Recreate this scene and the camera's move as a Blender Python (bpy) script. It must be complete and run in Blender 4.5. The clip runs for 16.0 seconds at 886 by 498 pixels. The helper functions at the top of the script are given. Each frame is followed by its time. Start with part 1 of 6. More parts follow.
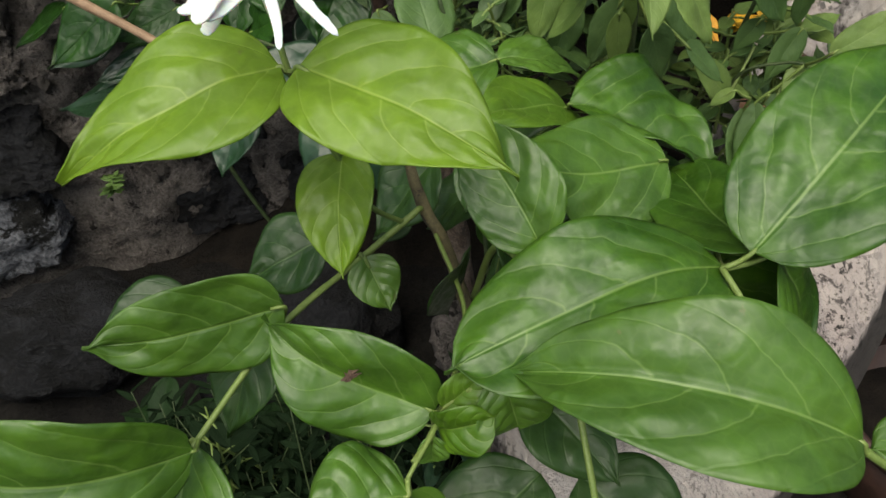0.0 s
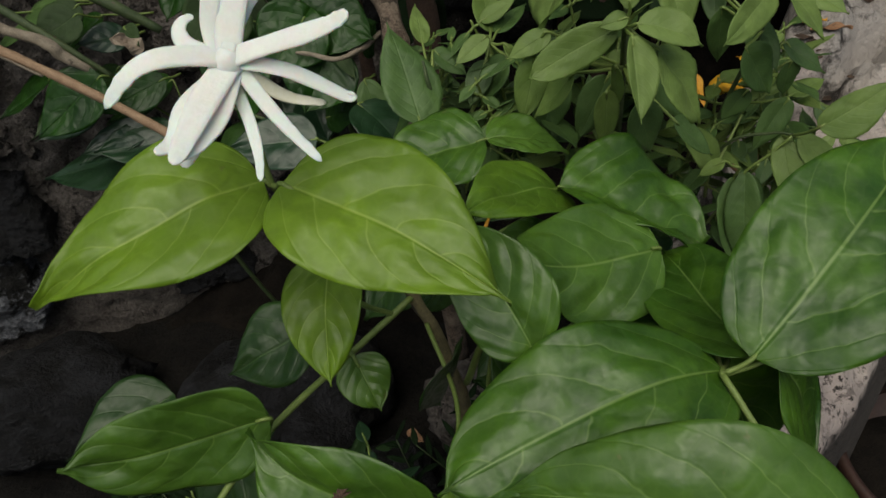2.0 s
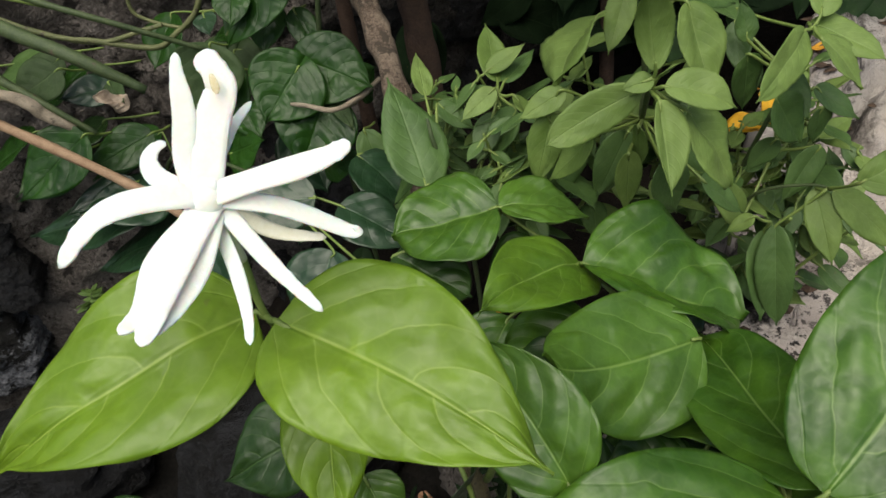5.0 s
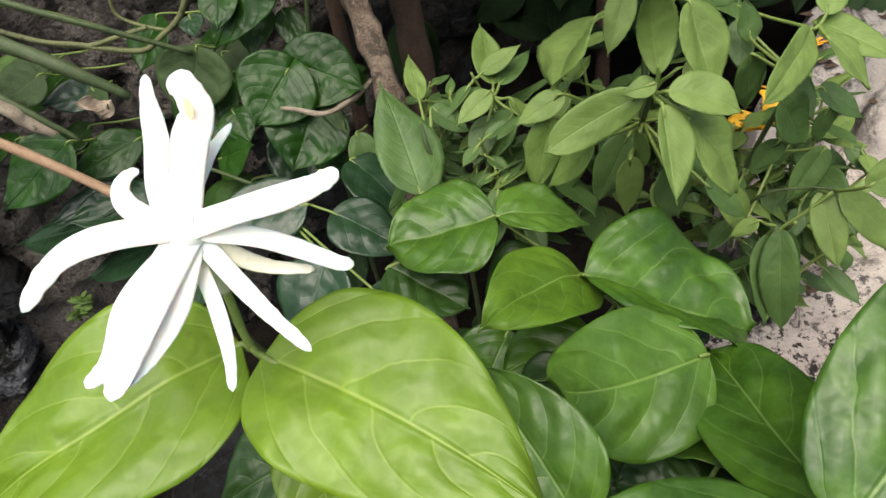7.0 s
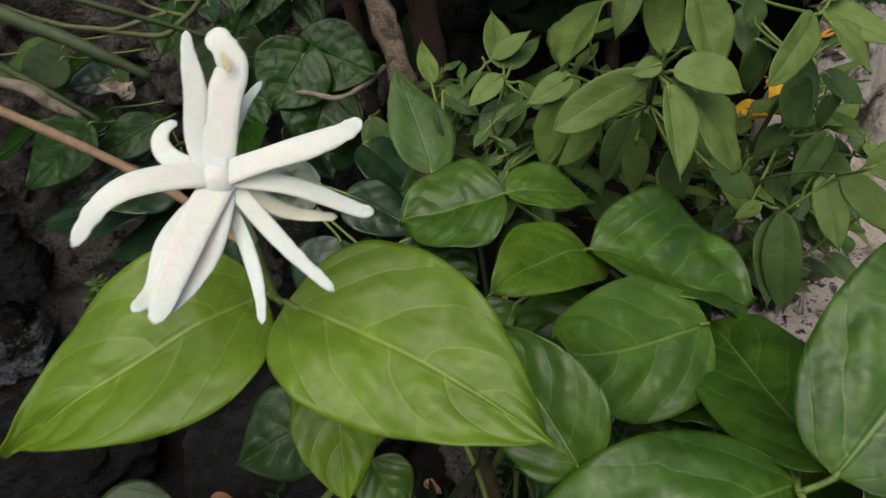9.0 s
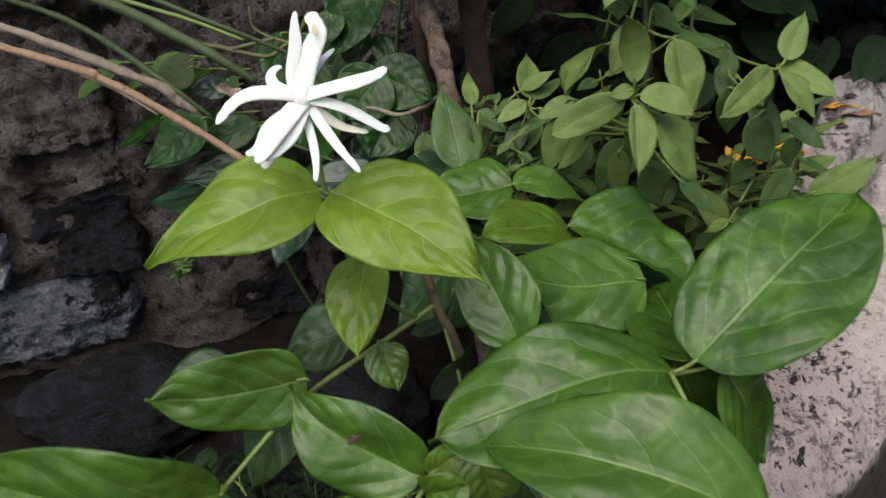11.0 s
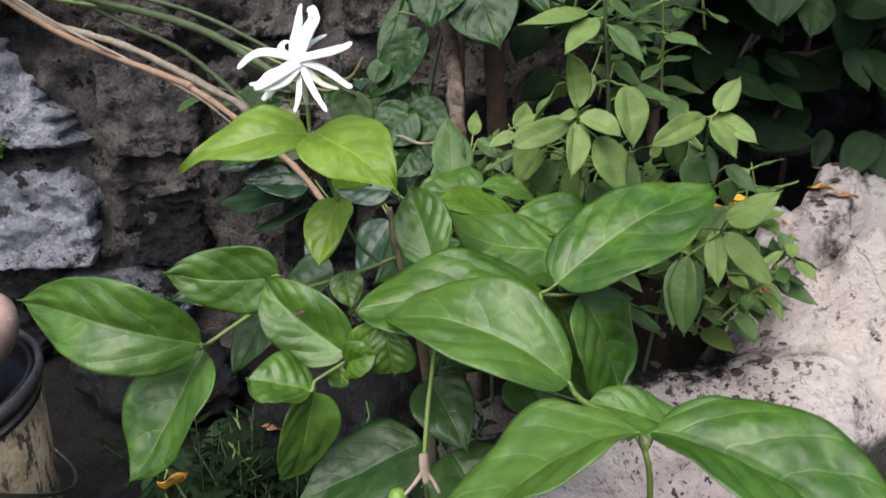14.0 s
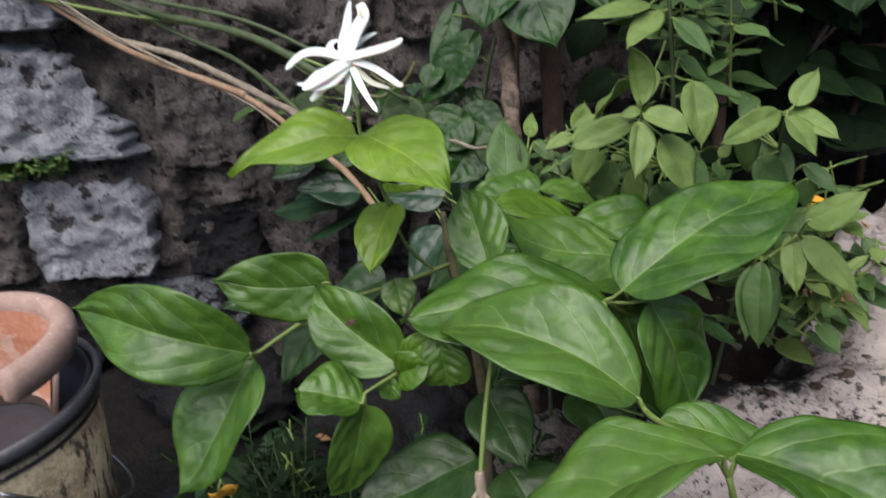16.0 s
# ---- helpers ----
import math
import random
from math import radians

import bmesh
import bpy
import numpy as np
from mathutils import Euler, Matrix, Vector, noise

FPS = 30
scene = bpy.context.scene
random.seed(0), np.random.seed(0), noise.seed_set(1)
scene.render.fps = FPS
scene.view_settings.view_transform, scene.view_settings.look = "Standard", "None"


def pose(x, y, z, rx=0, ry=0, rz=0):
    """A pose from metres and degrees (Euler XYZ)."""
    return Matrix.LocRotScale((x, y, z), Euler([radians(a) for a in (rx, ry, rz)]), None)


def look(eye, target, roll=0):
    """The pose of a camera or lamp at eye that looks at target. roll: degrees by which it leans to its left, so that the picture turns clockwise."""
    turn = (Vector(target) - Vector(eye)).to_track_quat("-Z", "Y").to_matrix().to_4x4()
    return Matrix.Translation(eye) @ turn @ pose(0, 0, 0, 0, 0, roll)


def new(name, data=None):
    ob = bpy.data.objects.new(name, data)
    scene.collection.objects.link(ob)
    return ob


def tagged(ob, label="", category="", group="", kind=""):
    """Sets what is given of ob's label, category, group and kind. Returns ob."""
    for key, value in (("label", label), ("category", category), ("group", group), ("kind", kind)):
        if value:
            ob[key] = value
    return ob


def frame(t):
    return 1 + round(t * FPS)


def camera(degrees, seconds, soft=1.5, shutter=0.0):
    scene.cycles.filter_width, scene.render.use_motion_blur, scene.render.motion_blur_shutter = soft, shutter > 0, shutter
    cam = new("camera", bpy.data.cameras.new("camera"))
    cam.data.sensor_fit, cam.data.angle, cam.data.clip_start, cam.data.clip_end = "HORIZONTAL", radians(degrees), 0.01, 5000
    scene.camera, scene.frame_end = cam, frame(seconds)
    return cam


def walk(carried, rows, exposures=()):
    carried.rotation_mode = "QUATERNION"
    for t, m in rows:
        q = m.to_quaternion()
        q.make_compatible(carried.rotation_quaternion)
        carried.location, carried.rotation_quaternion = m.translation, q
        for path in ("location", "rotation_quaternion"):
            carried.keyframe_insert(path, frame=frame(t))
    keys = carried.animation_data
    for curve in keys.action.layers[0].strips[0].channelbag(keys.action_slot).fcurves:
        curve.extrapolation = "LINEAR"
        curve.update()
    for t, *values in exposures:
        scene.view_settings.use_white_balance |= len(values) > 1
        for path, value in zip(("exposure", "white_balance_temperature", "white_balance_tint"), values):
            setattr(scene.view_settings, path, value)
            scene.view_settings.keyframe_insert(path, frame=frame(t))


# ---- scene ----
cam = camera(65.9, 16.0, 1.5, 0.7)
# seconds, eye, then yaw (to the left), pitch (up) and roll in degrees
PATH = [
    (0, 0.0000, 0.0000, 0.6000, 1.89, -43.63, -6.31),
    (0.5, -0.0018, 0.0019, 0.6016, 2.27, -43.21, -6.15),
    (1, -0.0004, 0.0081, 0.6050, 1.75, -42.66, -6.36),
    (1.5, 0.0034, 0.0198, 0.6119, 0.60, -41.60, -6.05),
    (2, 0.0033, 0.0253, 0.6159, 0.52, -40.83, -6.46),
    (2.5, 0.0022, 0.0344, 0.6198, 0.48, -40.84, -6.72),
    (3, 0.0012, 0.0450, 0.6242, 0.50, -40.48, -6.75),
    (3.5, -0.0002, 0.0540, 0.6267, 0.85, -40.16, -7.07),
    (4, -0.0001, 0.0625, 0.6259, 1.00, -39.96, -7.52),
    (6.5, 0.0040, 0.0907, 0.6232, -0.09, -40.48, -8.47),
    (7, 0.0022, 0.0929, 0.6229, 0.00, -40.63, -8.44),
    (7.5, 0.0003, 0.0937, 0.6216, 0.15, -40.87, -8.36),
    (8, -0.0011, 0.0937, 0.6187, 0.05, -41.11, -8.30),
    (8.5, -0.0012, 0.0903, 0.6189, 0.25, -41.14, -8.37),
    (9, -0.0010, 0.0752, 0.6220, 0.90, -40.71, -8.36),
    (9.5, 0.0001, 0.0525, 0.6275, 2.54, -39.94, -8.02),
    (12, 0.0683, -0.1154, 0.6401, 8.47, -32.40, -3.71),
    (12.5, 0.0932, -0.1409, 0.6367, 8.40, -31.88, -1.92),
    (13, 0.1189, -0.1695, 0.6409, 10.33, -28.19, -1.49),
    (13.5, 0.1293, -0.1858, 0.6283, 12.77, -25.36, -1.78),
    (14, 0.1332, -0.1851, 0.6092, 13.63, -25.95, -1.54),
    (14.5, 0.1282, -0.1718, 0.5980, 15.03, -26.68, -2.73),
    (15, 0.1237, -0.1619, 0.5903, 16.79, -27.12, -3.31),
    (15.5, 0.1247, -0.1578, 0.5932, 17.04, -27.27, -2.99),
    (16, 0.1276, -0.1668, 0.5972, 18.62, -24.95, -4.00),
]
walk(cam, [(t, pose(x, y, z, 90 + pitch, 0, yaw) @ pose(0, 0, 0, 0, 0, roll)) for t, x, y, z, yaw, pitch, roll in PATH],
     [(0.0, -0.05, 6700, 6), (0.5, -0.15, 6700, 6), (1.0, -0.22, 6700, 6), (1.5, -0.05, 6700, 6), (2.0, -0.9, 6700, 6), (2.5, -0.8, 6700, 6), (3.0, -0.65, 6700, 6), (3.5, -0.5, 6700, 6), (4.2, -0.45, 6700, 6),
      (6.4, 0.3, 6700, 10), (8.0, 0.25, 6700, 10), (8.5, -0.62, 6700, 10), (9.0, -0.75, 6700, 10), (9.7, -0.2, 6700, 10), (11.8, -0.38, 6150, 15), (12.2, -0.18, 6150, 15),
      (12.5, 0.62, 6150, 15), (13.0, 0.7, 6150, 15), (13.5, 0.0, 6150, 15), (14.0, 0.26, 6150, 15), (14.5, 0.66, 6150, 15), (15.0, 0.1, 6150, 15), (16.0, 0.0, 6150, 15)])

# ---------------------------------------------------------------- light
world = bpy.data.worlds.new("world")
scene.world = world
world.use_nodes = True
sky = world.node_tree.nodes.new("ShaderNodeTexSky")
sky.sky_type, sky.sun_disc, sky.sun_elevation, sky.sun_rotation = "NISHITA", False, radians(64), radians(193)
sky.air_density, sky.dust_density, sky.ozone_density = 1.0, 4.0, 1.0
backdrop = world.node_tree.nodes["Background"]
backdrop.inputs["Strength"].default_value = 0.125
world.node_tree.links.new(sky.outputs[0], backdrop.inputs["Color"])
sun_data = bpy.data.lights.new("sun", "SUN")
sun_data.energy, sun_data.angle, sun_data.color = 3.5, radians(62), (1.0, 0.96, 0.88)
new("sun", sun_data).matrix_world = look((-0.3, -1.05, 3.2), (0, 0.3, 0.3))


# ---------------------------------------------------------------- node helpers
class Nodes:
    """A small writer for procedural materials."""

    def __init__(self, name):
        self.m = bpy.data.materials.new(name)
        self.m.use_nodes = True
        self.t = self.m.node_tree
        self.shader = self.t.nodes["Principled BSDF"]

    def put(self, socket, value):
        if hasattr(value, "is_linked"):
            self.t.links.new(value, socket)
        else:
            socket.default_value = value

    def math(self, op, a, b=0.0, c=0.0):
        n = self.t.nodes.new("ShaderNodeMath")
        n.operation = op
        for i, v in enumerate((a, b, c)):
            self.put(n.inputs[i], v)
        return n.outputs[0]

    def ramp(self, x, lo, hi, a=0.0, b=1.0):
        n = self.t.nodes.new("ShaderNodeMapRange")
        n.interpolation_type = "SMOOTHSTEP"
        for i, v in enumerate((x, lo, hi, a, b)):
            self.put(n.inputs[i], v)
        return n.outputs[0]

    def mix(self, f, a, b):
        n = self.t.nodes.new("ShaderNodeMix")
        n.data_type = "RGBA"
        self.put(n.inputs[0], f)
        self.put(n.inputs[6], (*a, 1) if isinstance(a, tuple) else a)
        self.put(n.inputs[7], (*b, 1) if isinstance(b, tuple) else b)
        return n.outputs[2]

    def coords(self, kind="Object"):
        return self.t.nodes.new("ShaderNodeTexCoord").outputs[kind]

    def shifted(self, vec, amount=9.0):
        """Coordinates moved by a random step for each object."""
        info = self.t.nodes.new("ShaderNodeObjectInfo")
        n = self.t.nodes.new("ShaderNodeVectorMath")
        n.operation = "ADD"
        self.put(n.inputs[0], vec)
        self.put(n.inputs[1], self.math("MULTIPLY", info.outputs["Random"], amount))
        return n.outputs[0]

    def random(self):
        return self.t.nodes.new("ShaderNodeObjectInfo").outputs["Random"]

    def noise(self, vec, scale, detail=4.0, rough=0.55, warp=0.0):
        n = self.t.nodes.new("ShaderNodeTexNoise")
        for key, v in (("Vector", vec), ("Scale", scale), ("Detail", detail), ("Roughness", rough), ("Distortion", warp)):
            self.put(n.inputs[key], v)
        return n.outputs["Fac"]

    def warped(self, vec, scale=9.0, much=0.12):
        n = self.t.nodes.new("ShaderNodeTexNoise")
        self.put(n.inputs["Vector"], vec)
        n.inputs["Scale"].default_value, n.inputs["Detail"].default_value = scale, 4.0
        m = self.t.nodes.new("ShaderNodeVectorMath")
        m.operation = "MULTIPLY_ADD"
        self.put(m.inputs[0], n.outputs["Color"])
        m.inputs[1].default_value = (much, much, much)
        self.put(m.inputs[2], vec)
        return m.outputs[0]

    def cells(self, vec, scale, feature="DISTANCE_TO_EDGE"):
        n = self.t.nodes.new("ShaderNodeTexVoronoi")
        n.feature = feature
        self.put(n.inputs["Vector"], vec)
        self.put(n.inputs["Scale"], scale)
        return n.outputs["Distance"]

    def bump(self, height, distance, strength=1.0, base=None):
        n = self.t.nodes.new("ShaderNodeBump")
        self.put(n.inputs["Height"], height)
        n.inputs["Distance"].default_value, n.inputs["Strength"].default_value = distance, strength
        if base is not None:
            self.put(n.inputs["Normal"], base)
        return n.outputs[0]

    def done(self, colour, rough, normal=None, **more):
        self.put(self.shader.inputs["Base Color"], (*colour, 1) if isinstance(colour, tuple) else colour)
        self.put(self.shader.inputs["Roughness"], rough)
        if normal is not None:
            self.put(self.shader.inputs["Normal"], normal)
        for key, v in more.items():
            self.put(self.shader.inputs[key.replace("_", " ")], v)
        return self.m


def leaf_material(name, deep, light, vein, rough, count, slant, blotch=0.35, glow=0.12, vein_width=0.035, relief=0.0006, vein_mix=0.6, net_scale=190.0, gloss=0.58):
    """A leaf blade: midrib, arching side veins, a fine net, blotches of two greens, and a little light that comes through."""
    k = Nodes(name)
    uv = k.coords("UV")
    parts = k.t.nodes.new("ShaderNodeSeparateXYZ")
    k.put(parts.inputs[0], uv)
    u, side = parts.outputs[0], k.math("MULTIPLY_ADD", parts.outputs[1], 2.0, -1.0)
    v = k.math("ABSOLUTE", side)
    obj = k.shifted(k.coords("Object"))
    wob = k.math("MULTIPLY_ADD", k.noise(obj, 38.0, 3.0), 0.13, -0.065)
    # side veins leave the midrib and bend towards the tip
    bend = k.math("MULTIPLY", k.math("POWER", v, 1.5), slant)
    phase = k.math("MULTIPLY", k.math("ADD", k.math("SUBTRACT", u, bend), wob), count)
    phase = k.math("ADD", phase, k.math("MULTIPLY", k.math("SIGN", side), 0.22))
    off = k.math("ABSOLUTE", k.math("SUBTRACT", k.math("FRACT", phase), 0.5))
    side_vein = k.ramp(off, vein_width * count * 0.24, 0.0)
    side_vein = k.math("MULTIPLY", side_vein, k.ramp(v, 1.0, 0.65))
    midrib = k.ramp(v, k.math("MULTIPLY_ADD", u, -0.018, 0.036), 0.006)
    net = k.ramp(k.cells(obj, net_scale), 0.14, 0.0)
    patch = k.noise(obj, 30.0, 2.5)
    fine = k.noise(obj, 420.0, 3.0)
    base = k.mix(k.ramp(patch, 0.36, 0.62), deep, light)
    base = k.mix(k.math("MULTIPLY", fine, 0.25), base, tuple(0.55 * c for c in deep))
    pucker = k.noise(obj, 85.0, 1.5, 0.45, 0.5)
    base = k.mix(k.ramp(pucker, 0.62, 0.36, 0.0, 0.42), base, tuple(0.6 * c for c in deep))
    tint = k.math("MULTIPLY", k.random(), blotch)
    base = k.mix(tint, base, tuple(0.5 * (a + b) for a, b in zip(light, vein)))
    veins = k.math("MAXIMUM", k.math("MULTIPLY", side_vein, 0.62), k.math("MULTIPLY", midrib, 0.9))
    veins = k.math("MAXIMUM", veins, k.math("MULTIPLY", net, 0.1))
    colour = k.mix(k.math("MULTIPLY", veins, vein_mix), base, vein)
    spots = k.ramp(k.noise(obj, 150.0, 2.0), 0.74, 0.78)
    colour = k.mix(k.math("MULTIPLY", spots, 0.35), colour, (0.16, 0.14, 0.05))
    ribs = k.math("MAXIMUM", k.math("MULTIPLY", k.ramp(off, vein_width * count * 0.6, 0.0), 0.12), k.math("MULTIPLY", k.ramp(v, 0.07, 0.0), 0.4))
    height = k.math("ADD", k.math("MULTIPLY_ADD", pucker, 0.75, k.math("MULTIPLY", ribs, -0.45)), k.math("MULTIPLY", patch, 0.55))
    normal = k.bump(height, relief)
    normal = k.bump(fine, 0.00004, 1.0, normal)
    k.done(colour, k.ramp(fine, 0.3, 0.7, rough - 0.06, rough + 0.1), normal, Specular_IOR_Level=gloss)
    through_leaf = k.t.nodes.new("ShaderNodeBsdfTranslucent")
    k.put(through_leaf.inputs["Color"], k.mix(0.5, colour, tuple(min(1, 1.6 * c) for c in light)))
    both = k.t.nodes.new("ShaderNodeMixShader")
    both.inputs[0].default_value = glow
    k.t.links.new(k.shader.outputs[0], both.inputs[1])
    k.t.links.new(through_leaf.outputs[0], both.inputs[2])
    k.t.links.new(both.outputs[0], k.t.nodes["Material Output"].inputs["Surface"])
    return k.m


def plain_material(name, a, b, scale, rough, relief=0.001, detail=5.0, spots=None, spot_scale=60.0, spot_at=0.62, damp=None, streak=1.0, **more):
    """Two tones mingled by noise at two sizes, with spots of a third and a rough relief."""
    k = Nodes(name)
    obj = k.shifted(k.coords("Object"))
    broad, fine = k.noise(obj, scale, detail, 0.6), k.noise(obj, scale * 9, 6.0, 0.65)
    colour = k.mix(k.ramp(k.math("MULTIPLY_ADD", fine, 0.5, k.math("MULTIPLY", broad, 0.5)), 0.37, 0.63), a, b)
    if spots:
        long = k.t.nodes.new("ShaderNodeVectorMath")  # spots drawn out upright where they have run down
        long.operation = "MULTIPLY"
        k.put(long.inputs[0], obj)
        long.inputs[1].default_value = (1.0, 1.0, streak)
        colour = k.mix(k.ramp(k.noise(long.outputs[0], spot_scale, 5.0, 0.7), spot_at, spot_at + 0.06), colour, spots)
    if damp:  # large damp patches, with a share of the dry colour, and the noise values between which they fade
        share, lo, hi = damp
        wet = k.ramp(k.noise(obj, 3.2, 5.0, 0.6), lo, hi)
        colour = k.mix(wet, colour, k.mix(share, (0.012, 0.011, 0.010), colour))
    normal = k.bump(k.math("ADD", broad, k.math("MULTIPLY", fine, 0.6)), relief)
    return k.done(colour, rough, normal, **more)


JASMINE = leaf_material("jasmine_leaf", (0.030, 0.096, 0.004), (0.071, 0.174, 0.009), (0.23, 0.36, 0.085), 0.41, 4.6, 0.4, 0.3, glow=0.16, relief=0.0020, vein_mix=0.55, gloss=0.62)
JASMINE_MID = leaf_material("fresh_jasmine_leaf", (0.065, 0.16, 0.004), (0.11, 0.228, 0.009), (0.3, 0.44, 0.1), 0.41, 4.6, 0.4, 0.2, glow=0.2, relief=0.0020, vein_mix=0.55, gloss=0.58)
JASMINE_YOUNG = leaf_material("young_jasmine_leaf", (0.105, 0.215, 0.003), (0.175, 0.315, 0.008), (0.4, 0.52, 0.1), 0.42, 4.6, 0.4, 0.2, glow=0.24, relief=0.0018, vein_mix=0.5, gloss=0.55)
# Darker copy of the jasmine green, with the bush's inner shade in its colour.
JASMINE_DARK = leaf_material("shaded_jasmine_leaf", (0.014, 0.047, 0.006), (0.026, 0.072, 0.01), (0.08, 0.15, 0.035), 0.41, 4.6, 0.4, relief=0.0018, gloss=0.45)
HERB = leaf_material("herb_leaf", (0.122, 0.213, 0.034), (0.185, 0.285, 0.06), (0.27, 0.37, 0.12), 0.6, 8.0, 0.34, 0.4, glow=0.22, vein_width=0.03, vein_mix=0.5, relief=0.0014, net_scale=220.0)
# A darker copy of the herb green, for many lower, inner and rear leaves.
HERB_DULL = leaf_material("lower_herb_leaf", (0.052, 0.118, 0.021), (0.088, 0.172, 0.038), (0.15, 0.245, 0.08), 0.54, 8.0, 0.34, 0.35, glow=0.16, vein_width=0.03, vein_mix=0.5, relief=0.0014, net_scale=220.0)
HEART = leaf_material("vine_leaf", (0.010, 0.044, 0.004), (0.021, 0.074, 0.007), (0.035, 0.095, 0.014), 0.38, 5.0, 0.42, 0.2, relief=0.0026, vein_width=0.03, glow=0.08, gloss=0.36)
BLUE_LEAF = leaf_material("glossy_dark_leaf", (0.010, 0.036, 0.013), (0.018, 0.055, 0.021), (0.045, 0.10, 0.04), 0.36, 4.6, 0.34, 0.15, glow=0.05, relief=0.0014)
# Weed green darkened: the deep shade under the bush is in its colour.
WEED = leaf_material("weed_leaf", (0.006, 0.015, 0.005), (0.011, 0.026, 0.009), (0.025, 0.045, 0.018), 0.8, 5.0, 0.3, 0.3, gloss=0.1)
DULL_LEAF = leaf_material("dull_vine_leaf", (0.030, 0.058, 0.018), (0.048, 0.085, 0.028), (0.075, 0.115, 0.045), 0.62, 5.0, 0.4, 0.25, relief=0.002, vein_width=0.03, glow=0.08, gloss=0.25)
# Leaf green dimmed so that its colour carries the shade by the wall.
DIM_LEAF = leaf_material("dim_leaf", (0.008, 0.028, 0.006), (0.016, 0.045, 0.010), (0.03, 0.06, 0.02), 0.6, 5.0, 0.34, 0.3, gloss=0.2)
CRACK_WEED = leaf_material("crack_weed_leaf", (0.07, 0.15, 0.02), (0.11, 0.2, 0.035), (0.2, 0.3, 0.08), 0.55, 5.0, 0.3, 0.3)
GREEN_STEM = plain_material("green_stem", (0.13, 0.2, 0.04), (0.2, 0.27, 0.07), 90, 0.5, 0.0004, spots=(0.12, 0.1, 0.04), spot_scale=140, spot_at=0.66)
OLIVE_STEM = plain_material("olive_stem", (0.09, 0.11, 0.04), (0.16, 0.17, 0.07), 90, 0.6, 0.0008, spots=(0.06, 0.05, 0.03), spot_scale=140, spot_at=0.6)
WOODY = plain_material("woody_stem", (0.1, 0.09, 0.05), (0.2, 0.17, 0.08), 110, 0.75, 0.001, spots=(0.05, 0.04, 0.03), spot_scale=180, spot_at=0.6)
DARK_STEM = plain_material("dark_green_stem", (0.035, 0.06, 0.02), (0.07, 0.1, 0.035), 80, 0.6, 0.0008, spots=(0.08, 0.06, 0.04))
TAN_TWIG = plain_material("tan_twig", (0.24, 0.15, 0.085), (0.34, 0.23, 0.14), 120, 0.7, 0.0008, spots=(0.12, 0.08, 0.05), spot_scale=150)
GREY_TWIG = plain_material("grey_twig", (0.2, 0.165, 0.12), (0.33, 0.28, 0.21), 120, 0.8, 0.001, spots=(0.1, 0.08, 0.06), spot_scale=150)
CHIP = plain_material("rubble_chip", (0.05, 0.044, 0.038), (0.19, 0.172, 0.155), 40, 0.9, 0.004, spots=(0.02, 0.018, 0.016), spot_scale=70, spot_at=0.58, Specular_IOR_Level=0.3)
BROWN_BARK = plain_material("brown_bark", (0.06, 0.035, 0.024), (0.11, 0.066, 0.045), 60, 0.85, 0.003, spots=(0.04, 0.028, 0.02))
PALE_BARK = plain_material("flaking_bark", (0.07, 0.045, 0.03), (0.24, 0.185, 0.135), 70, 0.85, 0.004, spots=(0.06, 0.045, 0.03), spot_scale=80, spot_at=0.55)
PETAL = plain_material("white_petal", (0.84, 0.82, 0.76), (0.89, 0.87, 0.82), 60, 0.5, 0.0004, Subsurface_Weight=0.35, Subsurface_Scale=0.006)
CREAM_PETAL = plain_material("cream_petal", (0.72, 0.7, 0.52), (0.8, 0.79, 0.66), 60, 0.5, 0.0004)
WILTED = plain_material("withered_petal", (0.6, 0.52, 0.3), (0.72, 0.68, 0.52), 150, 0.6, 0.0004)
STONE = plain_material("grey_stone", (0.25, 0.257, 0.28), (0.55, 0.564, 0.605), 24, 0.92, 0.022, spots=(0.07, 0.064, 0.06), spot_scale=26, spot_at=0.56, Specular_IOR_Level=0.3)
# Near-black stone: damp and the deep shade are both put into its colour.
WET_SHADE_STONE = plain_material("wet_shade_stone", (0.0045, 0.0046, 0.0052), (0.022, 0.0228, 0.0258), 24, 0.6, 0.014, spots=(0.005, 0.005, 0.005), spot_scale=30, spot_at=0.5, Specular_IOR_Level=0.3)
# Dimmer copy of the grey stone; shade low on the wall is in its colour.
DARK_STONE = plain_material("dim_blue_grey_stone", (0.06, 0.063, 0.072), (0.24, 0.25, 0.275), 20, 0.85, 0.022, spots=(0.008, 0.008, 0.007), spot_scale=16, spot_at=0.54, Specular_IOR_Level=0.3)
MORTAR = plain_material("rough_mortar", (0.1, 0.087, 0.078), (0.27, 0.243, 0.22), 26, 0.95, 0.03, spots=(0.03, 0.027, 0.024), spot_scale=34, spot_at=0.56, damp=(0.2, 0.52, 0.6), Specular_IOR_Level=0.2)
DRY_MORTAR = plain_material("dry_mortar", (0.11, 0.098, 0.09), (0.3, 0.272, 0.25), 26, 0.95, 0.03, spots=(0.035, 0.031, 0.028), spot_scale=34, spot_at=0.58, Specular_IOR_Level=0.2)
SOIL = plain_material("dark_soil", (0.006, 0.005, 0.004), (0.02, 0.016, 0.012), 40, 0.95, 0.01, spots=(0.06, 0.042, 0.03), spot_scale=140, spot_at=0.68, Specular_IOR_Level=0.15)
# Earth taken down to near black, with the deep shade put into its colour.
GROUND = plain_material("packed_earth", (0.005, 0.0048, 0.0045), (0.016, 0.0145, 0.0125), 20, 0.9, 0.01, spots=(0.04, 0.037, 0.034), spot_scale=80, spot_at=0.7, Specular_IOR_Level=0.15)
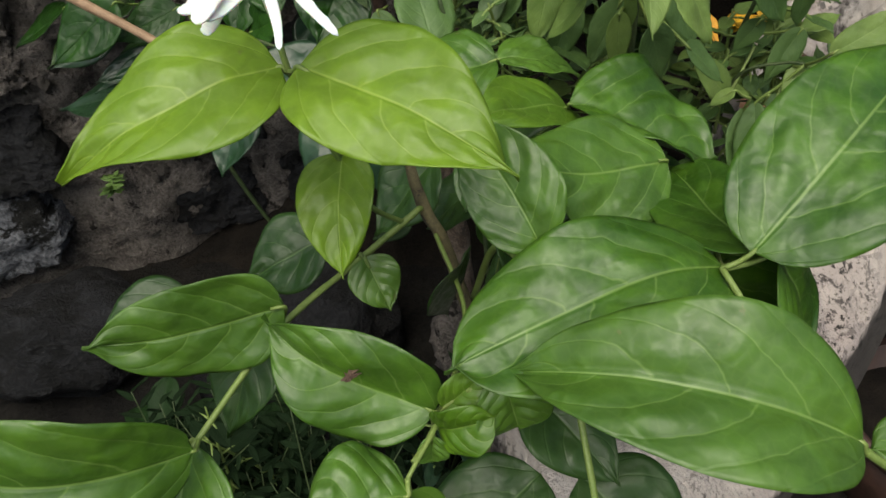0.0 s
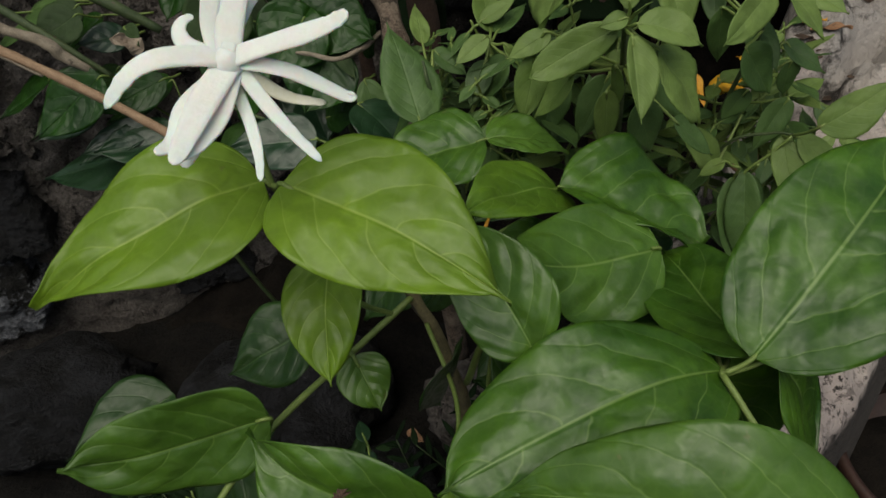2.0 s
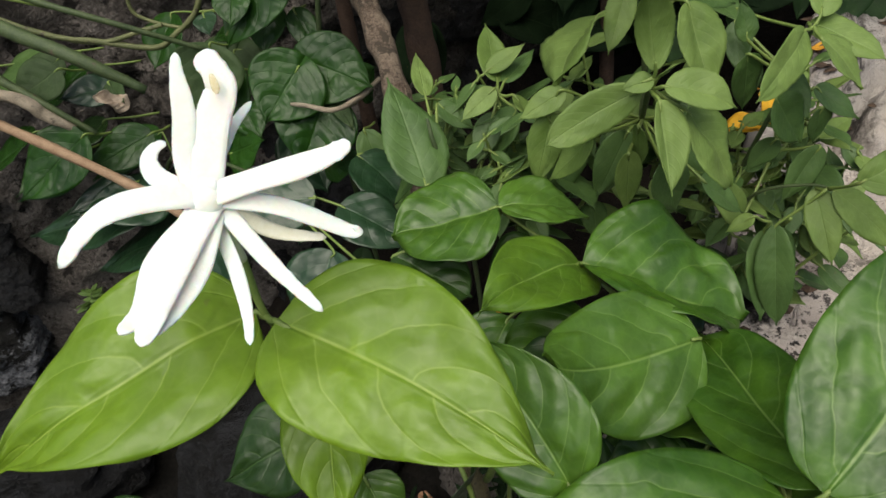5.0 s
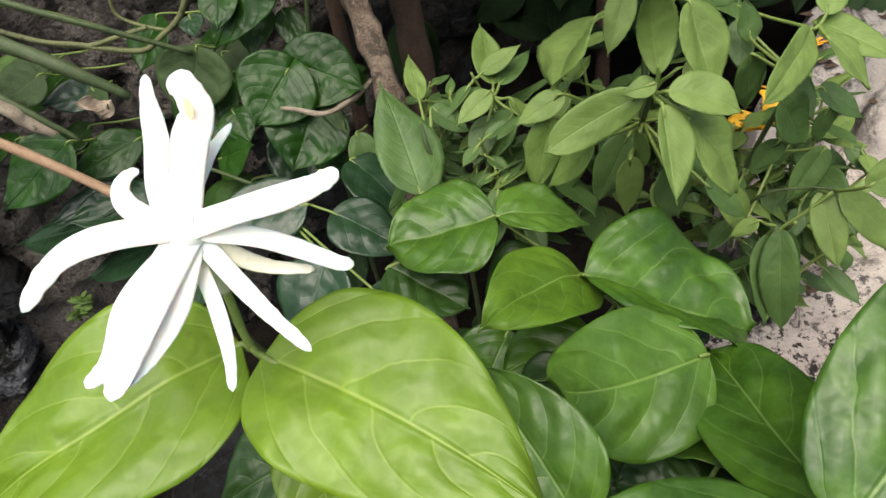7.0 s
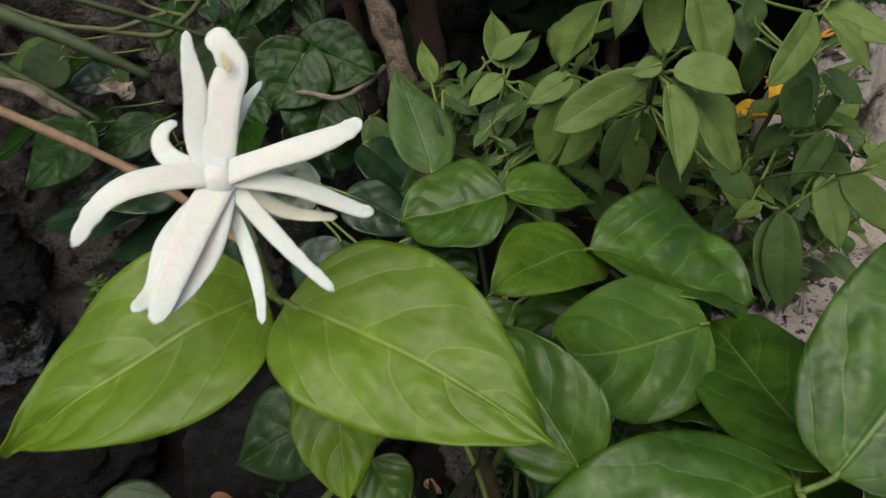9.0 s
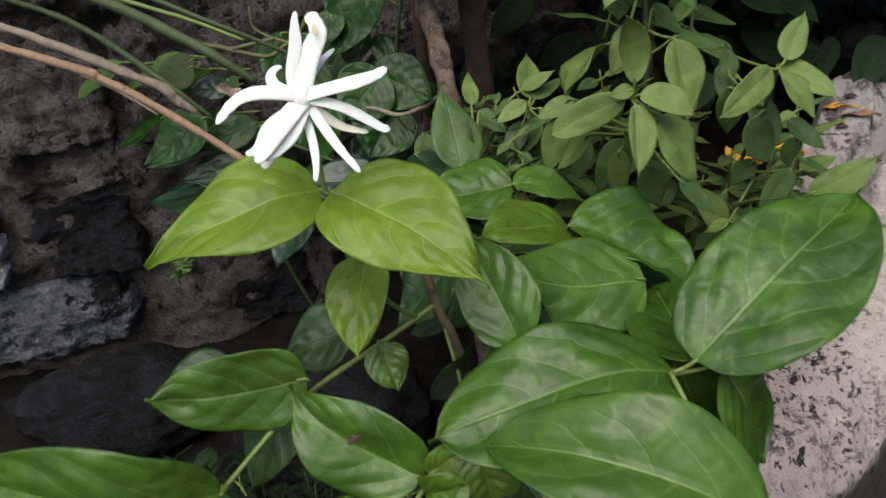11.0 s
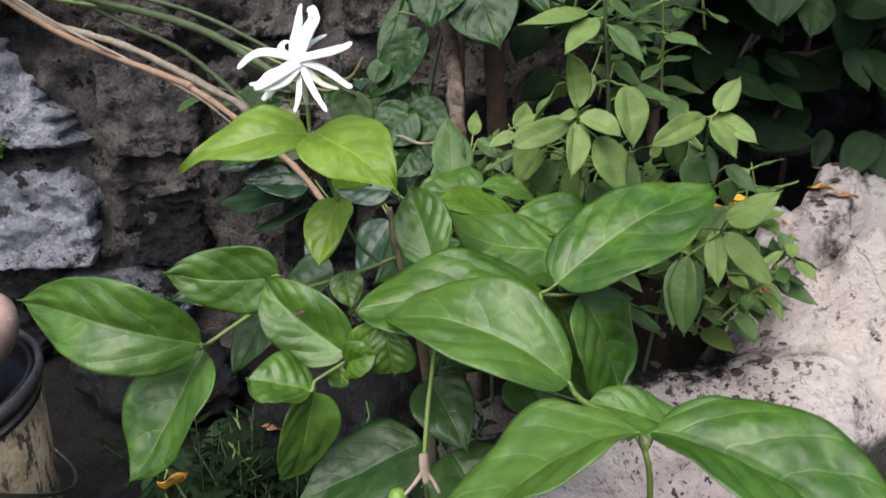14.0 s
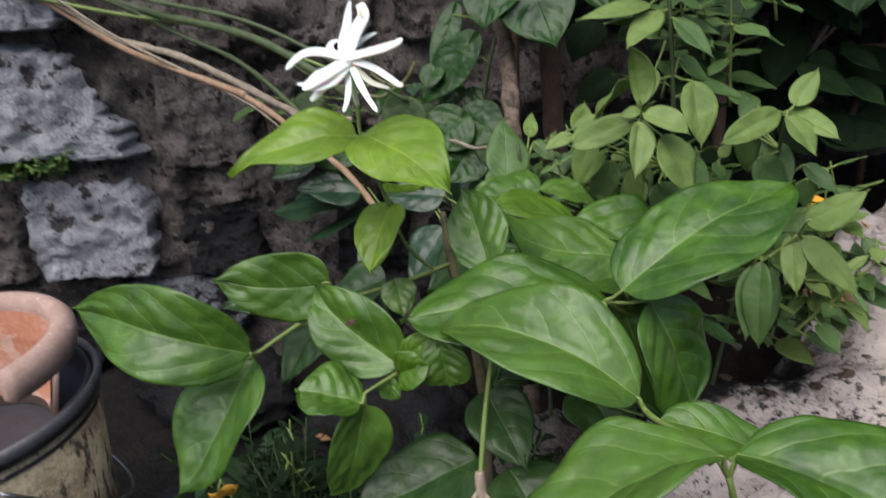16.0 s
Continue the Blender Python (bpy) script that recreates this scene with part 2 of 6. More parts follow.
DEAD_LEAF = plain_material("dead_leaf", (0.22, 0.11, 0.05), (0.34, 0.19, 0.1), 60, 0.7, 0.001, spots=(0.1, 0.05, 0.03))
ORANGE_LEAF = plain_material("orange_leaf", (0.6, 0.27, 0.02), (0.75, 0.4, 0.04), 70, 0.6, 0.001, spots=(0.35, 0.15, 0.03), spot_scale=120)
LITTER = plain_material("litter", (0.03, 0.019, 0.012), (0.1, 0.062, 0.04), 60, 0.9, 0.001)
YELLOW = plain_material("yellow_petal", (0.75, 0.38, 0.015), (0.85, 0.5, 0.03), 80, 0.55, 0.001)
CLAY = plain_material("terracotta", (0.33, 0.215, 0.17), (0.43, 0.305, 0.25), 40, 0.82, 0.0015, spots=(0.5, 0.4, 0.34), spot_scale=45, spot_at=0.58)
CLAY_INSIDE = plain_material("terracotta_inside", (0.40, 0.16, 0.085), (0.5, 0.25, 0.16), 16, 0.75, 0.0015, spots=(0.52, 0.33, 0.25), spot_scale=22, spot_at=0.54)
BUCKET = plain_material("stained_plastic", (0.13, 0.1, 0.06), (0.33, 0.28, 0.18), 22, 0.6, 0.0008, spots=(0.03, 0.024, 0.017), spot_scale=55, spot_at=0.515, streak=0.4)
BLACK_PLASTIC = plain_material("black_plastic", (0.022, 0.022, 0.026), (0.045, 0.045, 0.052), 40, 0.42, 0.0008, spots=(0.3, 0.28, 0.24), spot_scale=70, spot_at=0.68)
GREY_RIM = plain_material("grey_plastic", (0.07, 0.07, 0.075), (0.13, 0.13, 0.135), 40, 0.5, 0.0008, spots=(0.03, 0.03, 0.03), spot_scale=50, spot_at=0.6)
BROWN_POT = plain_material("dark_brown_pot", (0.028, 0.014, 0.01), (0.055, 0.028, 0.02), 25, 0.5, 0.0008, spots=(0.1, 0.055, 0.04), spot_scale=60, spot_at=0.66)
WIRE = plain_material("steel_wire", (0.4, 0.4, 0.4), (0.55, 0.55, 0.55), 90, 0.35, 0.0002, Metallic=1.0)
FRUIT = plain_material("green_fruit", (0.13, 0.24, 0.03), (0.18, 0.3, 0.05), 90, 0.45, 0.0003)
KNOT = plain_material("pale_knot", (0.28, 0.21, 0.15), (0.45, 0.37, 0.28), 150, 0.8, 0.001)


def slab_material():
    """Pale lime-washed rock: smooth cream wash, rougher grey-pink crust, black mould in flecks and patches, shade
    painted on steep faces and in the hollow.
    """
    k = Nodes("washed_rock")
    obj = k.coords("Object")
    broad, mid, fine = k.noise(obj, 6.0, 4.0, 0.6), k.noise(obj, 34.0, 6.0, 0.7), k.noise(obj, 130.0, 5.0, 0.7)
    colour = k.mix(k.ramp(broad, 0.42, 0.6), (0.45, 0.385, 0.355), (0.6, 0.535, 0.475))
    colour = k.mix(k.math("MULTIPLY", k.ramp(mid, 0.42, 0.66), 0.4), colour, (0.38, 0.325, 0.3))
    crust = k.ramp(broad, 0.62, 0.46)
    long = k.t.nodes.new("ShaderNodeVectorMath")
    long.operation = "MULTIPLY"
    k.put(long.inputs[0], obj)
    long.inputs[1].default_value = (1.0, 0.4, 0.6)
    drip = k.noise(long.outputs[0], 95.0, 3.0, 0.6, 0.3)
    fleck = k.math("MAXIMUM", k.ramp(fine, 0.57, 0.62), k.ramp(drip, 0.61, 0.65))
    fleck = k.math("MULTIPLY", fleck, k.math("MULTIPLY_ADD", crust, 0.8, 0.22))
    fleck = k.math("MULTIPLY", fleck, k.ramp(k.noise(obj, 17.0, 3.0), 0.36, 0.5))
    band = k.t.nodes.new("ShaderNodeVectorMath")
    band.operation = "DISTANCE"
    k.put(band.inputs[0], obj)
    band.inputs[1].default_value = (0.285, 0.45, 0.14)
    dense = k.ramp(k.math("MULTIPLY_ADD", k.noise(obj, 16.0, 3.0), 0.16, band.outputs["Value"]), 0.24, 0.13)
    crumbs = k.math("MULTIPLY", k.ramp(k.noise(obj, 75.0, 6.0, 0.78), 0.535, 0.575), dense)
    fleck = k.math("MAXIMUM", fleck, crumbs)
    colour = k.mix(fleck, colour, (0.03, 0.026, 0.024))
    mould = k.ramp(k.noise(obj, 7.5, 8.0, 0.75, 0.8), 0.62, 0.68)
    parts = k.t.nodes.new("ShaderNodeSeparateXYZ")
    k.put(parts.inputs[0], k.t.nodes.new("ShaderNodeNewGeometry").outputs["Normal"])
    # Shade painted into the colour of steep faces.
    steep_shade = k.ramp(k.math("MULTIPLY_ADD", mid, 0.5, k.math("SUBTRACT", 1.0, parts.outputs[2])), 0.82, 1.1)
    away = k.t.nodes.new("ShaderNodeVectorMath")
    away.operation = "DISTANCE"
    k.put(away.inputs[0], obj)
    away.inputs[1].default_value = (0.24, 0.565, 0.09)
    # Shade of the hollow, painted as a black patch round one point.
    hollow_shade = k.ramp(k.math("MULTIPLY_ADD", k.math("ADD", broad, mid), -0.13, away.outputs["Value"]), -0.03, -0.06)
    # From here the mould mask also holds both painted shades.
    mould = k.math("MAXIMUM", k.math("MAXIMUM", mould, steep_shade), hollow_shade)
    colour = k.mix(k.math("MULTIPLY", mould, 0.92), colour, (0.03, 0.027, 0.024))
    colour = k.mix(hollow_shade, colour, (0.01, 0.009, 0.008))
    place = k.t.nodes.new("ShaderNodeSeparateXYZ")
    k.put(place.inputs[0], obj)
    bare = k.ramp(k.math("MULTIPLY_ADD", k.math("SUBTRACT", broad, 0.5), 0.4, place.outputs[1]), 0.6, 0.7)
    grey = k.mix(k.ramp(k.noise(obj, 20.0, 7.0, 0.75), 0.36, 0.52), (0.045, 0.04, 0.036), (0.46, 0.425, 0.395))
    colour = k.mix(bare, colour, grey)
    crack = k.ramp(k.cells(k.warped(obj), 3.4), 0.012, 0.003)
    colour = k.mix(k.math("MULTIPLY", crack, 0.12), colour, (0.1, 0.088, 0.08))
    height = k.math("ADD", k.math("MULTIPLY", mid, 0.8), k.math("MULTIPLY_ADD", fine, 0.4, k.math("MULTIPLY_ADD", crack, -0.1, k.math("MULTIPLY", mould, -0.5))))
    return k.done(colour, 0.9, k.bump(height, 0.015), Specular_IOR_Level=0.3)


WASHED = slab_material()

# ---------------------------------------------------------------- mesh helpers
AT = {}


def thing(name, base, label, category, group="", kind=""):
    """An Empty at the base of a thing, to which its parts belong."""
    ob = new(name)
    ob.empty_display_size = 0.02
    ob.location = base
    AT[ob] = Matrix.Translation(base)
    return tagged(ob, label, category, group, kind)


def to_mesh(name, bm, material, smooth=True):
    me = bpy.data.meshes.new(name)
    bm.normal_update()
    bm.to_mesh(me)
    bm.free()
    for m in material if isinstance(material, tuple) else (material,):
        me.materials.append(m)
    if smooth:
        me.polygons.foreach_set("use_smooth", [True] * len(me.polygons))
    return me


def part(name, bm, material, parent, label="", m=Matrix(), smooth=True):
    """Links a bmesh as one mesh object at the world pose m, under a thing or a part."""
    ob = new(name, to_mesh(name, bm, material, smooth) if isinstance(bm, bmesh.types.BMesh) else bm)
    AT[ob] = m
    if parent:
        ob.parent = parent
        ob.matrix_basis = AT[parent].inverted() @ m
    else:
        ob.matrix_basis = m
    return tagged(ob, label)


def smooth_line(points, steps=8):
    """A Catmull-Rom line through points (x, y, z, radius)."""
    p = [np.array(q, float) for q in points]
    p = [2 * p[0] - p[1], *p, 2 * p[-1] - p[-2]]
    out = []
    for a, b, c, d in zip(p, p[1:], p[2:], p[3:]):
        for i in range(steps):
            t = i / steps
            out.append(0.5 * (2 * b + (c - a) * t + (2 * a - 5 * b + 4 * c - d) * t * t + (3 * b - a - 3 * c + d) * t**3))
    return [*out, p[-2]]


def tube(points, sides=8, steps=8, rough=0.0, bm=None):
    """A closed round rod along a smooth line; rough: knots and wobble, as a share of the radius."""
    bm = bm or bmesh.new()
    line = smooth_line(points, steps)
    rings, up = [], Vector((0.13, 0.21, 0.97))
    for i, q in enumerate(line):
        here = Vector(q[:3])
        ahead = (Vector(line[min(i + 1, len(line) - 1)][:3]) - Vector(line[max(i - 1, 0)][:3])).normalized()
        a = ahead.cross(up)
        a = a.normalized() if a.length > 1e-4 else Vector((1, 0, 0))
        b = ahead.cross(a)
        ring = []
        for j in range(sides):
            w = 2 * math.pi * j / sides
            r = float(q[3]) * (1 + rough * noise.noise(Vector((here.x * 70 + math.cos(w), here.y * 70 + math.sin(w), here.z * 70))))
            ring.append(bm.verts.new(here + r * (math.cos(w) * a + math.sin(w) * b)))
        rings.append(ring)
    for r0, r1 in zip(rings, rings[1:]):
        for j in range(sides):
            bm.faces.new((r0[j], r0[(j + 1) % sides], r1[(j + 1) % sides], r1[j]))
    bm.faces.new(rings[0][::-1])
    bm.faces.new(rings[-1])
    return bm


SEED = [0]


def thicken(bm, thick):
    """Gives a sheet a second face, thick metres behind the first, and closes its edge."""
    bm.normal_update()
    uv = bm.loops.layers.uv.active
    under = {v: bm.verts.new(v.co - v.normal * thick) for v in bm.verts[:]}
    rims = [(e, e.link_loops[0].vert, e.link_loops[0].link_loop_next.vert) for e in bm.edges if len(e.link_faces) == 1]
    for f in bm.faces[:]:
        g = bm.faces.new([under[v] for v in reversed(f.verts)])
        if uv:
            for a, b in zip(g.loops, reversed(f.loops[:])):
                a[uv].uv = b[uv].uv
    for e, a, b in rims:
        bm.faces.new((b, a, under[a], under[b]))



def leaf_mesh(name, material, length, width, fold=15.0, arch=0.0, twist=0.0, quilt=0.0, wave=0.02, peak=0.4, point=1.0, lobe=0.0, teeth=0, curl=0.0,
              veins=6.0, slant=0.3, nu=26, nv=14, thick=0.0004, bend=0.0, sway=0.0, blunt=0.52):
    """A blade from the origin along +x, its face towards +z. peak: where it is widest; point: how drawn-out the tip; lobe: how far the base lobes reach back;
    bend and sway: a sickle bend in its plane and a double bend out of it. width and fold may be pairs, for the two halves (half-widths then)."""
    SEED[0] += 1
    odd = SEED[0] * 1.37
    bm = bmesh.new()
    uv = bm.loops.layers.uv.new("UVMap")
    pa = blunt  # the lower, the blunter the base
    pb = pa * (1 - peak) / peak * point
    top = (pa / (pa + pb)) ** pa * (pb / (pa + pb)) ** pb
    halves = width if isinstance(width, tuple) else (0.5 * width, 0.5 * width)
    folds = fold if isinstance(fold, tuple) else (fold, fold)
    width = sum(halves)
    grid, where = [], {}
    for i in range(nu + 1):
        u = i / nu
        u = u * (0.45 + 0.55 * u)  # denser near the base
        w = u / 0.95
        shape = (max(w**pa * (1 - w) ** pb / top if 0 < w < 1 else 0.0, 0.9 * (1 - u) if u > 0.7 else 0.0)) if 0 < u < 1 else 0.0
        if teeth:
            saw = (u * teeth) % 1.0
            shape *= 1 - 0.04 * saw * (u < 0.97)
        row = []
        for j in range(nv + 1):
            v = -1 + 2 * j / nv
            s = math.copysign(abs(v) ** 0.85, v) if v else 0.0
            a = abs(s)
            half = shape * halves[0 if s > 0 else 1]
            cf, sf = math.cos(radians(folds[0 if s > 0 else 1])), math.sin(radians(folds[0 if s > 0 else 1]))
            lift = half * (sf * a - 0.35 * sf * a * a)
            p = u - slant * a**1.5 + (0.22 / veins if s > 0 else -0.22 / veins)
            puff = (0.5 - 0.5 * math.cos(2 * math.pi * (p * veins + 0.5))) * (0.75 + 0.7 * noise.noise(Vector((u * 4.5, s * 2.5 + odd, odd)))) + 0.45 * noise.noise(Vector((u * 9, s * 5, odd + 5)))
            z = lift + quilt * width * puff * min(1.0, 4 * a) * (1 - 0.6 * a) * min(1.0, 6 * u) * min(1.0, 4 * (1 - u))
            z += arch * length * 4 * u * (1 - u) + sway * length * math.sin(2 * math.pi * u)
            z += wave * width * a**3 * math.sin(9 * u + odd + (2.1 if s > 0 else 0)) * min(1.0, 5 * u)
            z += 0.05 * width * noise.noise(Vector((u * 3 + odd, s * 1.6, odd)))*min(1.0, 5 * u)
            z -= curl * half * a * a * u
            x = u * length - lobe * length * a * a * max(0.0, 1 - u * 3.2) + 0.012 * length * noise.noise(Vector((u * 9, odd, s)))*a
            y = s * half * (1 - 0.5 * (1 - cf)) + bend * length * 4 * u * (1 - u)
            c, d = math.cos(twist * u), math.sin(twist * u)
            vert = bm.verts.new((x, y * c - z * d, y * d + z * c))
            where[vert] = (u, 0.5 + 0.5 * s)
            row.append(vert)
        grid.append(row)
    for r0, r1 in zip(grid, grid[1:]):
        for j in range(nv):
            f = bm.faces.new((r0[j], r1[j], r1[j + 1], r0[j + 1]))
            for loop in f.loops:
                loop[uv].uv = where[loop.vert]
    bmesh.ops.remove_doubles(bm, verts=bm.verts[:], dist=1e-6)
    bmesh.ops.recalc_face_normals(bm, faces=bm.faces[:])
    if sum(f.normal.z * f.calc_area() for f in bm.faces) < 0:
        bmesh.ops.reverse_faces(bm, faces=bm.faces[:])
    thicken(bm, thick)
    return to_mesh(name, bm, material)


def leaf(plant, base, tip, width, roll, fold, material, label="", stalk=None, name="leaf", face=None, **shape):
    """One blade of a plant, from its base to its tip, turned by roll round that line, or with its upper side towards face; stalk: the point from
    which its petiole comes."""
    b, t = Vector(base), Vector(tip)
    ahead = (t - b).normalized()
    across = ahead.cross(Vector((0, 0, 1))).normalized()
    up = across.cross(ahead)
    c, s = math.cos(radians(roll)), math.sin(radians(roll))
    face = (Vector(face) - ahead * Vector(face).dot(ahead)).normalized() if face else c * up - s * across
    y = face.cross(ahead)
    m = Matrix(((ahead.x, y.x, face.x, b.x), (ahead.y, y.y, face.y, b.y), (ahead.z, y.z, face.z, b.z), (0, 0, 0, 1)))
    ob = part(name, leaf_mesh(name, material, (t - b).length, width, fold, **shape), None, plant, label, m)
    if stalk:
        q = Vector(stalk)
        part("petiole", tube([(*q, 0.0012), (*((q + b) / 2 - Vector((0, 0, 0.001))), 0.0011), (*b, 0.001), (*(b + ahead * 0.006 - face * 0.0004), 0.0007)], 6, 4), GREEN_STEM, plant)
    return ob

# ---------------------------------------------------------------- ground, rock and wall
FLOOR = -0.06
WALL_AT, WALL_ALONG, WALL_FACE = Vector((-0.58, 0.69, 0.0)), Vector((0.955, 0.296, 0.0)), Vector((0.296, -0.955, 0.0))


def fbm(x, y, z, scale, octaves=4):
    return sum(noise.noise(Vector((x, y, z)) * scale * 2**i) / 2**i for i in range(octaves))


def sheet(x0, x1, y0, y1, nx, ny, height):
    """A surface over a rectangle of the plan, with its height as a function of x and y."""
    bm = bmesh.new()
    rows = [[bm.verts.new((x0 + (x1 - x0) * i / nx, y0 + (y1 - y0) * j / ny, 0)) for i in range(nx + 1)] for j in range(ny + 1)]
    for row in rows:
        for v in row:
            v.co.z = height(v.co.x, v.co.y)
    for r0, r1 in zip(rows, rows[1:]):
        for i in range(nx):
            bm.faces.new((r0[i], r0[i + 1], r1[i + 1], r1[i]))
    return bm


def step(x, a, b):
    t = min(1.0, max(0.0, (x - a) / (b - a)))
    return t * t * (3 - 2 * t)


def ground_height(x, y):
    """Level earth, with a pit to the right of the rock ledge."""
    pit = step(x - y, -0.05, 0.02) * (1 - step(math.hypot(x, y - 0.3), 1.4, 2.6))
    return FLOOR - 0.012 - 0.24 * pit + 0.01 * fbm(x, y, 0, 5.0)


ground = bmesh.new()
ring0 = None
for radius in (0.0, *(0.08 * k for k in range(1, 20)), 2.0, 2.6, 4.0, 12.0, 60.0, 900.0):
    spots = [(radius * math.cos(2 * math.pi * i / 96), 0.3 + radius * math.sin(2 * math.pi * i / 96)) for i in range(96 if radius else 1)]
    ring = [ground.verts.new((x, y, ground_height(x, y))) for x, y in spots]
    if ring0 and len(ring0) == 1:
        for i in range(96):
            ground.faces.new((ring0[0], ring[i], ring[(i + 1) % 96]))
    elif ring0:
        for i in range(96):
            ground.faces.new((ring0[i], ring[i], ring[(i + 1) % 96], ring0[(i + 1) % 96]))
    ring0 = ring
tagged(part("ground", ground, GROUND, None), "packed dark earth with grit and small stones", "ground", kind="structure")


def slab_height(x, y):
    """The pale rock: nearly level in front, rising to a rough shoulder at the back, with a broken left edge and a dark hollow."""
    edge = 0.015 + 0.05 * fbm(0.3, y, 2.0, 7.0, 3) + 0.16 * step(y, 0.42, 0.52) + 0.5 * max(0.0, y - 0.5)
    z = 0.115 + 0.05 * step(x, 0.1, 0.5) * step(y, 0.2, 0.6)
    z += 0.10 * step(y + 0.25 * (x - 0.4), 0.56, 0.66) * step(x, 0.2, 0.36)
    z += 0.016 * fbm(x, y, 0.7, 9.0, 4) + (0.004 + 0.02 * step(y, 0.5, 0.66)) * fbm(x, y, 3.1, 30.0, 4) + 0.012 * step(y, 0.42, 0.6) * fbm(x, y, 6.0, 16.0, 3)
    hollow = math.exp(-(((x - 0.26) / 0.04) ** 2 + ((y - 0.565) / 0.035) ** 2)) + 0.8 * math.exp(-(((x - 0.34) / 0.03) ** 2 + ((y - 0.63) / 0.025) ** 2))
    z -= 0.085 * hollow
    z += 0.028 * step(y, 0.64, 0.74) * step(x, 0.3, 0.42)
    along, across = (x - 0.375) * 0.842 + (y - 0.63) * 0.539, (y - 0.63) * 0.842 - (x - 0.375) * 0.539 + 0.014 * fbm(x, y, 11.0, 14.0, 3)
    z -= 0.04 * step(along, -0.03, 0.01) * (1 - step(along, 0.16, 0.22)) * math.exp(-((across / 0.011) ** 2))  # a crevice across the rock
    z -= 0.22 * step(y - 0.71 - 1.1 * (x - 0.38) + 0.03 * fbm(x, y, 14.0, 12.0, 3), 0.0, 0.05)  # it ends in dark earth at the back
    cut = 0.295 + (y - 0.31) + 0.02 * fbm(x, y, 8.0, 11.0, 3)
    right = step(0.86 - y, 0.0, 0.08)
    z -= 0.05 * right * (1 - step(cut - x, -0.02, 0.09))
    fall = step(x, edge - 0.03, edge + 0.02) * (1 - step(x, cut - 0.01, cut + 0.025) * right)
    foot = FLOOR - 0.02 - 0.28 * step(x, edge + 0.02, edge + 0.08)
    return foot + (z - foot) * fall


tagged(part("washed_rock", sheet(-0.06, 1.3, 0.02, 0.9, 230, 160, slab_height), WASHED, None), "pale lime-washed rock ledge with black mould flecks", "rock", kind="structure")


def bank_height(x, y):
    return FLOOR - 0.03 + 0.30 * step(y, 0.62, 0.95) * step(x, -0.55, 0.1) + 0.02 * fbm(x, y, 5.0, 12.0, 4)


tagged(part("soil_bank", sheet(-0.75, 1.4, 0.5, 1.15, 110, 50, bank_height), SOIL, None), "dark crumbly soil bank at the foot of the wall", "soil", kind="structure")

# rubble wall: mortar face with stones set in it
wall = bmesh.new()
rows = []
for z in [FLOOR - 0.15 + 1.0 * j / 110 for j in range(111)]:
    rows.append([])
    for i in range(261):
        s = -0.9 + 2.6 * i / 260
        q = WALL_AT + WALL_ALONG * s + WALL_FACE * (-0.004 + 0.026 * fbm(s, z, 1.0, 9.0, 5) + 0.010 * fbm(s, z, 4.0, 38.0, 4)) + Vector((0, 0, z))
        rows[-1].append(wall.verts.new(q))
for r0, r1 in zip(rows, rows[1:]):
    for i in range(260):
        wall.faces.new((r0[i], r0[i + 1], r1[i + 1], r1[i]))
rim = [rows[0][0], rows[0][-1], rows[-1][-1], rows[-1][0]]
back = [wall.verts.new(v.co - WALL_FACE * 0.25) for v in rim]
wall.faces.new(back[::-1])
wall.faces.new((*rows[-1], back[2], back[3]))
wall.faces.new((*[r[0] for r in rows], back[3], back[0]))
wall.faces.new((*[r[-1] for r in rows][::-1], back[1], back[2]))
wall_north = tagged(part("wall_north", wall, MORTAR, None), "old rubble stone wall with dark damp mortar", "wall", kind="structure")


def stone_block(s0, s1, z0, z1, material, proud=0.02, tilt=0.0, name="stone", taper=0.0):
    """A rough squared stone with chipped edges, set in the wall; taper: how far its upper right corner is broken away."""
    SEED[0] += 1
    odd = SEED[0] * 0.731
    bm = bmesh.new()
    nx, ny = 44, 34
    grid = []
    for j in range(ny + 1):
        grid.append([])
        for i in range(nx + 1):
            a, b = 2 * i / nx - 1, 2 * j / ny - 1
            k = max(abs(a), abs(b))
            round_off = step(k, 0.9, 1.0)
            w, h = (s1 - s0) / 2, (z1 - z0) / 2
            # squarish, with cut corners and an uneven outline
            r = 1 - 0.10 * (abs(a * b)) ** 1.5 + (0.11 * fbm(a * 1.4, b * 1.4, odd, 1.0, 4) + 0.09 * fbm(a, b, odd, 5.0, 4)) * k
            x = (s0 + s1) / 2 + a * w * r * (1 - taper * 0.5 * (b + 1) * step(a, -0.6, 1.0))
            z = (z0 + z1) / 2 + b * h * r + tilt * a * w
            out = proud * (1 - round_off) - 0.025 * round_off + 0.012 * fbm(x, z, odd, 22.0, 5) + 0.006 * fbm(x, z, odd + 3, 70.0, 3) - 0.01 * b * h / 0.08
            grid[-1].append(bm.verts.new(WALL_AT + WALL_ALONG * x + WALL_FACE * out + Vector((0, 0, z))))
    for r0, r1 in zip(grid, grid[1:]):
        for i in range(nx):
            bm.faces.new((r0[i], r0[i + 1], r1[i + 1], r1[i]))
    return part(name, bm, material, wall_north)


stone_block(-0.44, -0.025, 0.310, 0.487, STONE, 0.026, -0.05, taper=0.48)
stone_block(-0.03, 0.13, 0.285, 0.44, DRY_MORTAR, 0.014, 0.04)
stone_block(-0.265, -0.055, 0.112, 0.285, STONE, 0.03, -0.02)
stone_block(-0.52, -0.275, 0.10, 0.29, MORTAR, 0.016)
stone_block(-0.02, 0.12, 0.455, 0.53, MORTAR, 0.008)
stone_block(-0.33, -0.11, 0.50, 0.60, STONE, 0.02)
